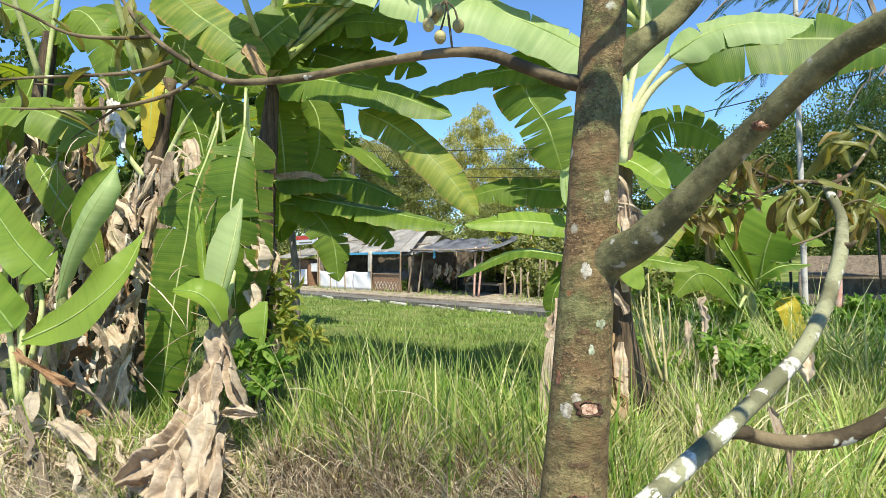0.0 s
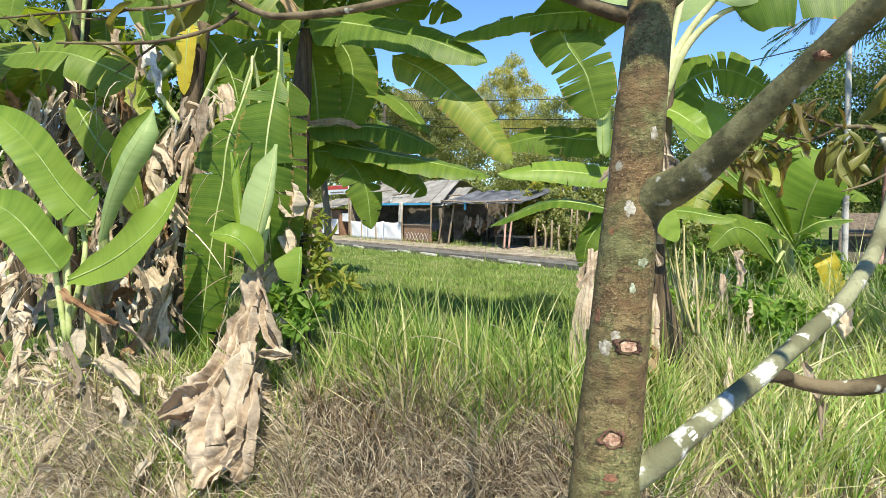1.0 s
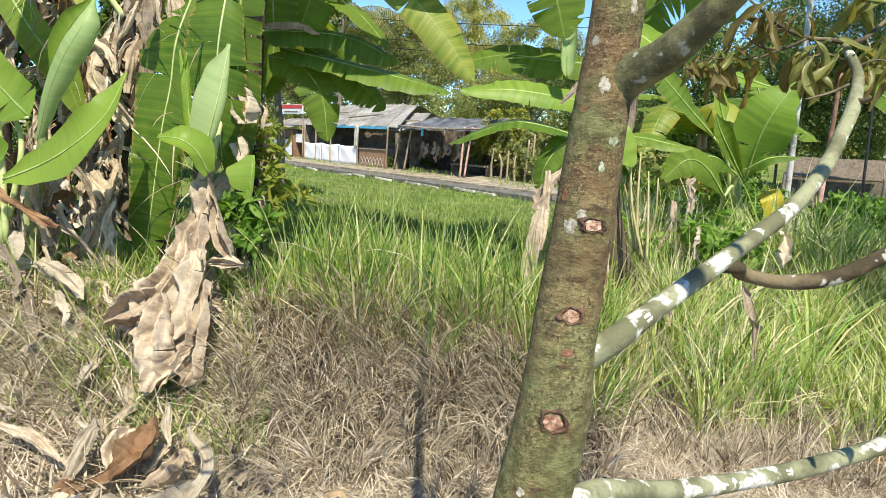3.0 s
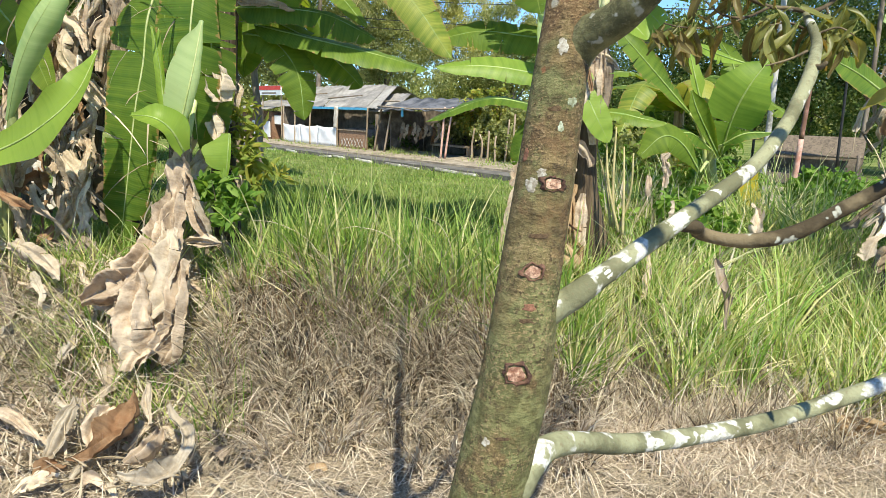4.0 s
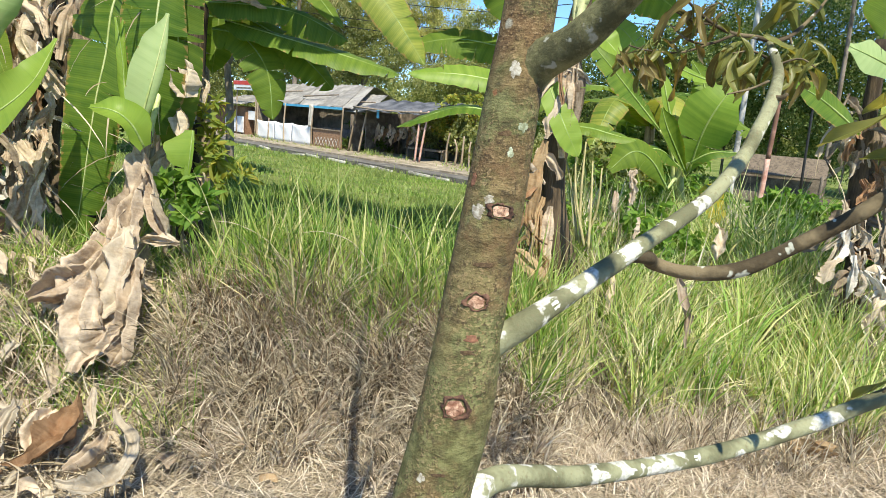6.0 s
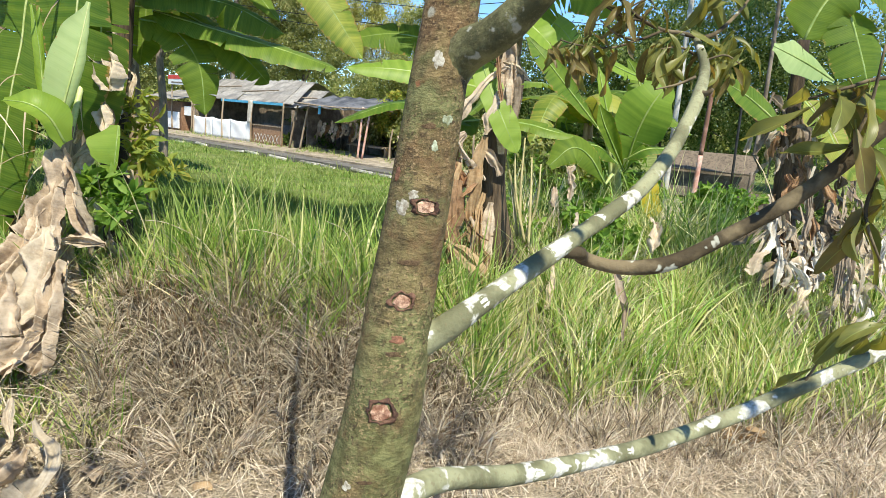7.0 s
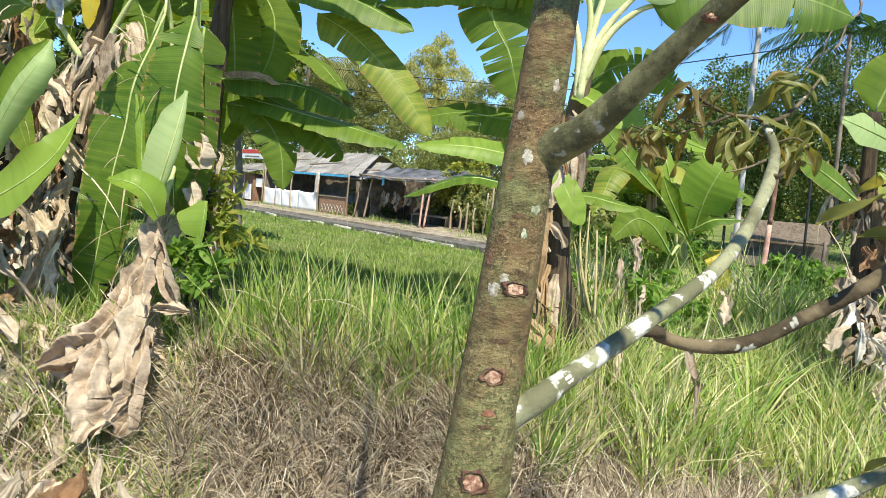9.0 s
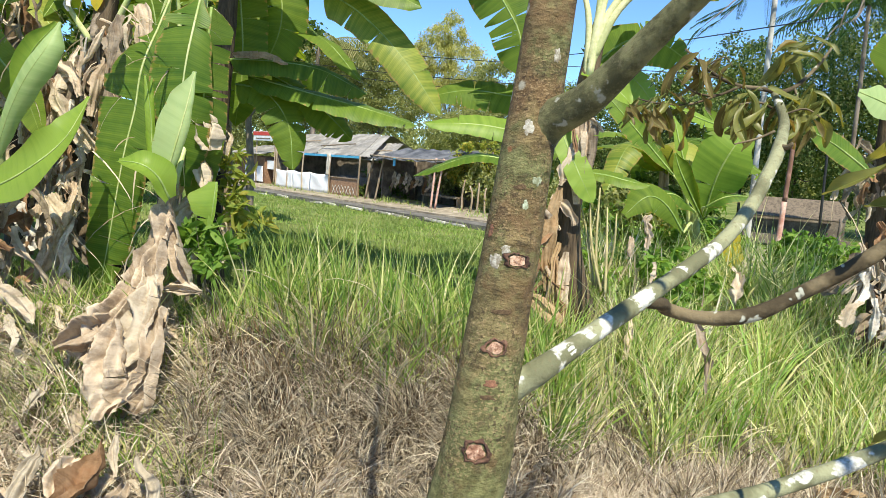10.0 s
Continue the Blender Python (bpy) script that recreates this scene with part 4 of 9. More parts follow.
LICHEN_WHITE = plain("white_lichen_crust", (0.22, 0.19, 0.14), (0.47, 0.46, 0.40), 160.0, 0.9, 0.9, 0.002)
LICHEN_BRIGHT = plain("bright_lichen_crust", (0.36, 0.365, 0.32), (0.60, 0.61, 0.56), 90.0, 0.9, 0.9, 0.002)
LICHEN_GREEN = plain("grey_green_lichen_crust", (0.18, 0.20, 0.12), (0.42, 0.47, 0.36), 160.0, 0.9, 0.7, 0.002)
KNOT = plain("dark_bark_knot", (0.045, 0.028, 0.016), (0.12, 0.078, 0.042), 130.0, 0.9, 0.9, 0.004)
RED_BARK = plain("raw_red_bark", (0.12, 0.062, 0.038), (0.29, 0.135, 0.082), 150.0, 0.8, 0.8, 0.003)
for k, (q, rx, ry, mat, name, label) in enumerate([
    (((0.301, 1.171, 1.473), (-0.47, -0.87, 0.13)), 0.013, 0.010, LICHEN_WHITE, "lichen_patch", "white lichen crust"), (((0.318, 1.168, 1.491), (-0.17, -0.98, 0.12)), 0.009, 0.006, LICHEN_WHITE, "lichen_patch", "white lichen crust"),
    (((0.339, 1.186, 1.675), (-0.10, -0.99, 0.09)), 0.0085, 0.012, LICHEN_WHITE, "lichen_patch", "white lichen crust"), (((0.363, 1.185, 1.595), (0.52, -0.85, 0.01)), 0.009, 0.008, LICHEN_GREEN, "lichen_patch", "grey-green lichen crust"),
    (((0.251, 1.102, 1.082), (-0.44, -0.86, 0.25)), 0.006, 0.007, LICHEN_WHITE, "lichen_patch", "white lichen crust"), (((0.345, 1.175, 1.558), (0.24, -0.97, 0.06)), 0.005, 0.006, LICHEN_GREEN, "lichen_patch", "grey-green lichen crust"),
    (((0.380, 1.205, 1.784), (0.55, -0.84, 0.05)), 0.007, 0.009, LICHEN_WHITE, "lichen_patch", "white lichen crust"), (((0.370, 1.235, 2.105), (-0.21, -0.97, 0.15)), 0.016, 0.008, LICHEN_WHITE, "lichen_patch", "white lichen crust"),
    (((0.289, 1.189, 1.516), (-0.79, -0.60, 0.10)), 0.006, 0.011, RED_BARK, "bark_wound", "raw red-brown bark"), (((0.309, 1.141, 1.288), (0.04, -0.98, 0.17)), 0.011, 0.006, RED_BARK, "bark_wound", "raw red-brown bark"),
    (((0.321, 1.157, 1.396), (0.07, -0.99, 0.11)), 0.017, 0.0038, KNOT, "bark_knot", "dark sunken knot"), (((0.304, 1.137, 1.268), (-0.01, -0.98, 0.20)), 0.012, 0.0036, KNOT, "bark_knot", "dark sunken knot"),
    (((0.333, 1.176, 1.585), (-0.06, -0.99, 0.10)), 0.013, 0.0034, KNOT, "bark_knot", "dark sunken knot"), (((0.340, 1.226, 1.960), (-0.60, -0.79, 0.12)), 0.009, 0.0036, KNOT, "bark_knot", "dark sunken knot"),
    (((0.276, 1.098, 1.091), (-0.06, -0.98, 0.19)), 0.012, 0.003, KNOT, "bark_knot", "dark sunken knot"),
]):
    surface_patch(name, *q, rx, ry, mat, label, k + 1)

# flower buds under the slim branch
for pts, radii, spots in (
    (FORKED, FORKED_R, [((0.575, 1.335, 1.405), (0.1, -0.9, 0.5), 0.024, 0.019), ((0.560, 1.33, 1.385), (-0.1, -0.95, 0.3), 0.010, 0.008), ((0.47, 1.26, 1.345), (-0.2, -0.9, 0.5), 0.014, 0.008), ((0.44, 1.23, 1.325), (-0.1, -0.9, 0.4), 0.010, 0.009), ((0.66, 1.42, 1.445), (-0.2, -0.9, 0.5), 0.013, 0.007)]),
    (LOW, LOW_R, [((0.60, 1.39, 0.945), (0, -0.9, 0.5), 0.022, 0.012), ((0.66, 1.44, 0.935), (0, -0.9, 0.5), 0.020, 0.012), ((0.73, 1.49, 0.925), (0, -0.9, 0.5), 0.014, 0.011), ((0.83, 1.55, 0.92), (0, -0.9, 0.4), 0.010, 0.010), ((1.05, 1.64, 0.945), (0, -0.9, 0.5), 0.014, 0.009), ((0.50, 1.32, 0.975), (0, -0.9, 0.5), 0.006, 0.012)]),
):
    limb_bark = BVHTree.FromPolygons(*tube_data(pts, radii, 100, 16)[:2])
    for k, (q, face, rx, ry) in enumerate(spots):
        surface_patch("lichen_patch", q, face, rx, ry, LICHEN_BRIGHT, "bright white lichen crust", 40 + k, limb_bark)


def bud_cluster(stem_top, buds):
    for q in buds:
        q = Vector(q)
        mid = (Vector(stem_top) + q) / 2 + Vector((0.003, 0, 0.004))
        st = placed(part("bud_stalk", tube("bud_stalk", [stem_top, mid, q], [0.0016, 0.0014, 0.002], TWIG, 8, 5), TWIG, tree))
        prof = [(0.0, 0.010), (0.005, 0.0095), (0.0088, 0.005), (0.0098, 0.0), (0.0085, -0.006), (0.0045, -0.0105), (0.0, -0.012)]
        v, f, seg = [], [], 12
        for r, h in prof:
            for j in range(seg):
                g = 2 * math.pi * j / seg
                v.append(q + Vector((r * math.cos(g), r * math.sin(g), h - 0.006)))
        for i in range(len(prof) - 1):
            for j in range(seg):
                f.append((i * seg + j, (i + 1) * seg + j, (i + 1) * seg + (j + 1) % seg, i * seg + (j + 1) % seg))
        placed(part("flower_bud", mesh_of("flower_bud", v, f, BUD), BUD, tree, "round olive flower bud"))


bud_cluster((0.139, 1.250, 2.112), [(0.110, 1.240, 2.079), (0.128, 1.240, 2.058), (0.125, 1.250, 2.104), (0.116, 1.260, 2.098), (0.157, 1.250, 2.077)])
placed(part("bud_stalk", tube("bud_stalk", [(0.139, 1.250, 2.112), (0.142, 1.255, 2.075), (0.145, 1.260, 2.033)], [0.002, 0.002, 0.002], TWIG, 8, 5), TWIG, tree))

# ---- bananas ----
FACE, SKY, HALF = (0.05, -1, 0.15), (0, -0.25, 1), (0, -0.75, 0.66)


def pseudostem(plant, pts, radii, mat, label=""):
    return placed(part("pseudostem", tube("pseudostem", pts, radii, mat, 30, 14, 0.10, 6.0, 0.1), mat, plant, label))


# clump at the bank: a leafy sucker in front
b1 = thing("banana_plant", at_ground(-1.75, 4.15), "leafy banana sucker with a skirt of dry brown leaves", "banana plant", "banana clump")
pseudostem(b1, [at_ground(-1.72, 4.2, -0.05), (-1.835, 4.200, 0.788), (-1.777, 4.200, 1.158), (-1.722, 4.200, 1.378)], [0.075, 0.07, 0.055, 0.035], STEM_DRY)
banana_leaf(b1, [(-1.762, 4.180, 1.362), (-1.842, 4.200, 1.636), (-1.877, 4.250, 2.027)], 0.05, BANANA_YOUNG, FACE, 4, roll=1.6, tears=0, rib=0.008)
shaped_leaf(b1, [(-1.761, 4.150, 1.280), (-1.694, 4.100, 1.462), (-1.626, 4.080, 1.655), (-1.581, 4.100, 1.844), (-1.545, 4.140, 2.065)], [0.01, 0.09, 0.135, 0.145, 0.115, 0.015], [0.01, 0.03, 0.05, 0.055, 0.035, 0.01], BANANA_PALE, (-0.1, -1, 0.2), 3, curl=(0.7, -1.6), label="pale half-unrolled young leaf", rib_mat=PETIOLE)
shaped_leaf(b1, [(-1.814, 4.200, 1.453), (-1.849, 4.200, 1.610), (-1.859, 4.200, 1.802), (-1.904, 4.220, 2.035)], [0.01, 0.03, 0.035, 0.01], [0.01, 0.012, 0.012, 0.004], BANANA_YOUNG, FACE, 4, curl=(0.9, 0.3), rib=0.006)
shaped_leaf(b1, [(-1.688, 4.100, 1.281), (-1.722, 4.020, 1.420), (-1.807, 3.980, 1.490), (-1.957, 4.000, 1.500)], [0.06, 0.12, 0.13, 0.02], [0.05, 0.12, 0.10, 0.02], BANANA_YOUNG, (0.1, -0.6, 0.8), 5, curl=(0.9, 0.9), label="small cupped bright leaf")
# drooping leaves behind it
shaped_leaf(b1, [(-1.675, 4.500, 2.590), (-1.698, 4.420, 2.331), (-1.739, 4.400, 2.077), (-1.770, 4.420, 1.769), (-1.782, 4.500, 1.338)], [0.03, 0.20, 0.235, 0.235, 0.20, 0.14, 0.03], [0.02, 0.10, 0.135, 0.16, 0.185, 0.17, 0.04], BANANA_LIME, FACE, 6, curl=(0.25, -0.55), tears=4, petiole=[(-1.765, 4.300, 1.295), (-1.772, 4.750, 2.203), (-1.751, 4.720, 2.900)], label="bright hanging leaf with a pale midrib", rib_mat=PETIOLE)
shaped_leaf(b1, [(-1.933, 4.620, 2.617), (-2.001, 4.520, 2.319), (-2.066, 4.480, 2.126), (-2.109, 4.460, 1.826), (-2.188, 4.440, 1.483), (-2.283, 4.460, 1.033), (-2.417, 4.500, 0.497)], [0.01, 0.03, 0.20, 0.31, 0.275, 0.235, 0.21, 0.19, 0.05], [0.01, 0.06, 0.05, 0.06, 0.10, 0.15, 0.155, 0.14, 0.04], BANANA_LIME, FACE, 7, curl=(-0.45, -0.3), tears=6, petiole=[(-1.896, 4.400, 1.285), (-1.968, 4.800, 2.339), (-1.967, 4.720, 2.745)], n=60, label="long hanging leaf yellowing along its edge", rib_mat=PETIOLE)
banana_leaf(b1, [(-1.657, 4.620, 2.548), (-1.684, 4.600, 2.186), (-1.714, 4.600, 1.705), (-1.768, 4.650, 1.136)], 0.16, BANANA_DARK, (0.4, -1, 0.1), 8, roll=-0.3, tears=4)
shaped_leaf(b1, [(-1.497, 4.350, 1.391), (-1.495, 4.300, 1.236), (-1.515, 4.300, 1.086)], [0.05, 0.17, 0.14, 0.02], [0.01, 0.02, 0.02, 0.01], BANANA_YOUNG, FACE, 9, curl=(0.2, 0.0), tears=1, rib=0.005)
# the dry leaves that hang in front
for k, (pts, lw, rw_, mat, fd, cr) in enumerate([
    ([(-1.756, 4.120, 1.240), (-1.718, 4.020, 1.047), (-1.693, 3.920, 0.855), (-1.691, 3.800, 0.672)], [0.07, 0.08, 0.09, 0.06], [0.07, 0.09, 0.08, 0.05], DEAD_TAN, 0.6, 0.02),
    ([(-1.747, 3.980, 0.963), (-1.765, 3.840, 0.760), (-1.841, 3.700, 0.588), (-1.916, 3.600, 0.419)], [0.05, 0.10, 0.14, 0.07], [0.04, 0.09, 0.10, 0.05], DEAD_TAN, 0.45, 0.02),
    ([(-1.795, 3.680, 0.623), (-1.899, 3.600, 0.542), (-2.031, 3.520, 0.474)], [0.07, 0.12, 0.10, 0.05], [0.06, 0.10, 0.09, 0.04], DEAD_TAN, 0.4, 0.025),
    ([(-1.654, 3.900, 0.878), (-1.595, 3.760, 0.706), (-1.594, 3.620, 0.558), (-1.647, 3.550, 0.459)], [0.05, 0.13, 0.19, 0.10], [0.04, 0.06, 0.08, 0.05], DEAD_PALE, 0.35, 0.02),
    ([(-1.536, 3.700, 0.641), (-1.556, 3.520, 0.444), (-1.605, 3.420, 0.298), (-1.686, 3.360, 0.147)], [0.05, 0.20, 0.26, 0.22, 0.08], [0.05, 0.10, 0.13, 0.13, 0.06], DEAD_TAN, 0.3, 0.025),
    ([(-1.526, 3.720, 0.687), (-1.484, 3.550, 0.491), (-1.489, 3.440, 0.255), (-1.535, 3.400, 0.184)], [0.04, 0.07, 0.08, 0.03], [0.03, 0.05, 0.06, 0.03], DEAD_TAN, 0.6, 0.02),
    ([(-1.680, 3.500, 0.664), (-1.680, 3.420, 0.506), (-1.690, 3.370, 0.331), (-1.699, 3.340, 0.162)], [0.02, 0.08, 0.13, 0.12, 0.05], [0.02, 0.06, 0.12, 0.11, 0.04], DEAD_TAN, 0.4, 0.03),
    ([(-1.690, 4.100, 1.165), (-1.615, 4.050, 0.981), (-1.538, 4.000, 0.819), (-1.499, 3.980, 0.713)], [0.03, 0.06, 0.07, 0.04], [0.03, 0.06, 0.06, 0.03], DEAD_TAN, 0.8, 0.02),
    ([(-1.661, 3.980, 0.734), (-1.538, 3.950, 0.740), (-1.408, 3.950, 0.734)], [0.02, 0.04, 0.02], [0.02, 0.05, 0.02], DEAD_PALE, 0.6, 0.02),
    ([(-1.403, 4.000, 0.528), (-1.408, 3.950, 0.416), (-1.456, 3.900, 0.302)], [0.02, 0.05, 0.04, 0.01], [0.01, 0.04, 0.03, 0.01], DEAD_PALE, 0.3, 0.01),
    ([(-2.182, 4.400, 2.431), (-2.193, 4.360, 2.262), (-2.232, 4.360, 2.089)], [0.02, 0.05, 0.06, 0.03], [0.02, 0.05, 0.07, 0.04], DEAD_DULL, 0.25, 0.008),
    ([(-2.232, 4.340, 2.346), (-2.291, 4.300, 2.195), (-2.388, 4.300, 2.067)], [0.02, 0.04, 0.03, 0.01], [0.02, 0.04, 0.04, 0.02], DEAD_PALE, 0.3, 0.008),
    ([(-1.682, 4.550, 1.896), (-1.630, 4.500, 1.746), (-1.603, 4.500, 1.586)], [0.02, 0.06, 0.07, 0.04], [0.02, 0.07, 0.09, 0.05], DEAD_PALE, 0.35, 0.02),
    ([(-1.704, 4.550, 1.572), (-1.663, 4.500, 1.422), (-1.637, 4.500, 1.290)], [0.03, 0.07, 0.06, 0.02], [0.02, 0.05, 0.05, 0.02], DEAD_PALE, 0.5, 0.02),
    ([(-2.551, 4.550, 1.461), (-2.624, 4.500, 1.359), (-2.571, 4.500, 1.225)], [0.03, 0.05, 0.05, 0.02], [0.02, 0.05, 0.04, 0.02], DEAD_TAN, 0.5, 0.02),
]):
    off = (0.0, -0.06, -0.03, -0.11, 0.07, -0.02)[k] if k < 6 else 0.0
    pts = [Vector(q) + Vector((0, off, off * 0.25)) for q in pts]
    dry_sheet(b1, pts, lw, rw_, mat, (-0.1, -1, 0.25), 20 + k, fd * 1.8, 1.7, cr * 1.25, cols=16, n=56, curl=((0.9, -0.5), (-0.4, 0.9), (0.7, 0.8))[k % 3])

# the sucker beside it, its broad young leaves held low
b2 = thing("banana_plant", at_ground(-3.04, 4.1), "young banana plant with bright broad leaves", "banana plant", "banana clump")
pseudostem(b2, [at_ground(-3.04, 4.15, -0.05), (-2.940, 4.150, 1.013), (-2.850, 4.150, 1.314), (-2.817, 4.150, 1.540)], [0.06, 0.05, 0.04, 0.025], STEM)
shaped_leaf(b2, [(-2.843, 4.120, 1.442), (-2.685, 4.040, 1.727), (-2.527, 4.000, 1.967), (-2.414, 4.020, 2.141), (-2.388, 4.120, 2.318)], [0.035, 0.075, 0.10, 0.11, 0.09, 0.015], [0.03, 0.075, 0.105, 0.12, 0.10, 0.015], BANANA_PALE, (0.3, -1, 0.1), 30, rib=0.002, curl=(-1.5, -1.3), cols=10, label="pale half-rolled young leaf")
shaped_leaf(b2, [(-2.740, 4.140, 1.643), (-2.666, 4.140, 1.927), (-2.587, 4.140, 2.136), (-2.433, 4.160, 2.317)], [0.02, 0.05, 0.085, 0.075, 0.02], [0.01, 0.02, 0.02, 0.01], BANANA_YOUNG, (0.5, -0.9, 0.2), 35, curl=(0.8, 0.0), rib=0.004)
shaped_leaf(b2, [(-3.020, 4.020, 1.196), (-2.677, 3.950, 1.315), (-2.402, 3.900, 1.461), (-2.231, 3.930, 1.629), (-2.160, 4.050, 1.875)], [0.03, 0.11, 0.15, 0.165, 0.13, 0.02], [0.04, 0.12, 0.17, 0.18, 0.13, 0.02], BANANA_YOUNG, (-0.35, -0.85, 0.45), 31, curl=([0.9, 0.5, 1.1, 0.6], [0.4, -0.3, 0.5, 0.9]), cols=10, label="broad boat-shaped bright leaf")
banana_leaf(b2, [(-2.868, 4.100, 1.592), (-3.046, 4.050, 1.813), (-3.232, 4.000, 2.115), (-3.519, 4.000, 2.369)], 0.15, BANANA_YOUNG, (0.2, -1, 0.3), 32, roll=0.2, tears=1, petiole=[(-3.143, 4.150, 0.912), (-3.114, 4.120, 1.349), (-3.064, 4.100, 1.544)])
banana_leaf(b2, [(-3.102, 4.050, 1.262), (-3.202, 4.000, 1.446), (-3.353, 3.950, 1.651), (-3.531, 3.900, 1.764)], 0.16, BANANA_YOUNG, (0.3, -1, 0.35), 33, roll=0.2, tears=0)
for k, (a, b, c) in enumerate([((-3.133, 4.100, 0.763), (-3.188, 4.100, 1.315), (-3.221, 4.120, 1.786)), ((-3.110, 4.100, 0.764), (-3.084, 4.100, 1.351), (-3.089, 4.100, 1.815)), ((-3.095, 4.120, 0.918), (-2.983, 4.150, 1.382), (-3.057, 4.200, 1.613))]):
    placed(part("petiole", tube("petiole", [a, b, c], [0.022, 0.018, 0.012], PETIOLE, 12, 8), PETIOLE, b2))
banana_leaf(b2, [(-3.386, 4.600, 2.502), (-3.119, 4.500, 2.179), (-2.889, 4.450, 1.926), (-2.757, 4.450, 1.602)], 0.12, BANANA_DARK, (0.3, -0.9, 0.3), 34, roll=0.4, tears=0)

# tall stems at the back of the clump, wrapped in dry sheaths
b3 = thing("banana_plant", at_ground(-2.6, 5.2), "tall banana plant wrapped in dry grey sheaths", "banana plant", "banana clump")
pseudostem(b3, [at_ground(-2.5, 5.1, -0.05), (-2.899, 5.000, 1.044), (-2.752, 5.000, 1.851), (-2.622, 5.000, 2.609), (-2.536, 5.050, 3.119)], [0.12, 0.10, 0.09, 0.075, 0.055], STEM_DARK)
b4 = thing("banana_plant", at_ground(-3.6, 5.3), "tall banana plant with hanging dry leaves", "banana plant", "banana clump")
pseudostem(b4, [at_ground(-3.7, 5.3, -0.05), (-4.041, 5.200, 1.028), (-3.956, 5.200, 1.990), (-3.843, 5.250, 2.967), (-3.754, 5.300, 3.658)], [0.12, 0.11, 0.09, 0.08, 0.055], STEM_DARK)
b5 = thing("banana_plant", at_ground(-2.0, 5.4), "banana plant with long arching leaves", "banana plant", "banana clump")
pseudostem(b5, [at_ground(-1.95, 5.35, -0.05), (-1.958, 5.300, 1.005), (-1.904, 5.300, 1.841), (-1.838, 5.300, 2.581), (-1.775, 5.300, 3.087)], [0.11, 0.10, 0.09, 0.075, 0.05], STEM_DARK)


def skirt(plant, top, low, width, mat, seed, wild=1.0):
    """A dry leaf hanging down a stem."""
    top, low = Vector(top), Vector(low)
    r = random.Random(seed)
    mid = top.lerp(low, 0.35) + Vector((r.uniform(-0.04, 0.04), -r.uniform(0.04, 0.12), 0.05))
    mid2 = top.lerp(low, 0.7) + Vector((r.uniform(-0.05, 0.05), -r.uniform(0.0, 0.08), 0))
    for m in range(2):
        w = width * r.uniform(0.35, 0.7)
        shift = Vector((r.uniform(-0.07, 0.07), r.uniform(-0.04, 0.04), r.uniform(-0.12, 0.05)))
        lw = [w * r.uniform(0.3, 0.6), w * r.uniform(0.7, 1.1), w * r.uniform(0.4, 0.9), w * 0.08]
        rw_ = [w * r.uniform(0.3, 0.6), w * r.uniform(0.6, 1.0), w * r.uniform(0.3, 0.9), w * 0.08]
        dry_sheet(plant, [top + shift * 0.4, mid + shift, mid2 + shift * 1.5, low + shift * 1.5], lw, rw_, mat, (r.uniform(-0.9, 0.9), -1, 0.1), seed + 1000 * m, r.uniform(0.3, 0.6) * wild, r.uniform(0.8, 1.6), 0.012 * wild, 0.14 * wild, int(wild * 1.5), 8, curl=(r.uniform(-0.9, 1.1), r.uniform(-0.9, 1.1)), twist=r.uniform(-0.8, 0.8) * wild)


def ragged(plant, top, low, n, reach, size, mats, seed, droop=1.6):
    """Torn, creased strips of dead leaf that hang about a line down a stem."""
    r = random.Random(seed)
    top, low = Vector(top), Vector(low)
    for k in range(n):
        q = top.lerp(low, (k + r.random()) / n) + Vector((r.gauss(0, reach), r.gauss(0, reach * 0.7), 0.08))
        way = Vector((r.gauss(0, 0.55), r.gauss(-0.1, 0.4), -droop * r.uniform(0.4, 1.5))).normalized()
        bow = Vector((r.gauss(0, 0.22), -r.uniform(0.0, 0.25), r.uniform(0, 0.2)))
        ln = r.uniform(*size) * r.choice((0.7, 1.0, 1.5))
        w = r.uniform(0.014, 0.05) * (0.6 + ln)
        pts = [q, q + (way * 0.35 + bow * 0.6) * ln, q + (way * 0.7 + bow * 0.4) * ln, q + way * ln]
        ws = [[w * r.uniform(0.3, 1.0), w * r.uniform(0.3, 1.6), w * r.uniform(0.4, 1.2), w * r.uniform(0.6, 1.5), w * r.uniform(0.1, 0.9)] for _ in range(2)]
        dry_sheet(plant, pts, ws[0], ws[1], r.choice(mats), (r.uniform(-0.9, 0.9), -1, r.uniform(-0.2, 0.5)), seed + k, r.uniform(0.5, 1.0), r.uniform(0.8, 1.5), 0.010, 0.45, r.choice((0, 1, 2, 3)), 6, n=20, curl=(r.uniform(-0.7, 0.9), r.uniform(-0.7, 0.9)), twist=r.uniform(-0.9, 0.9))


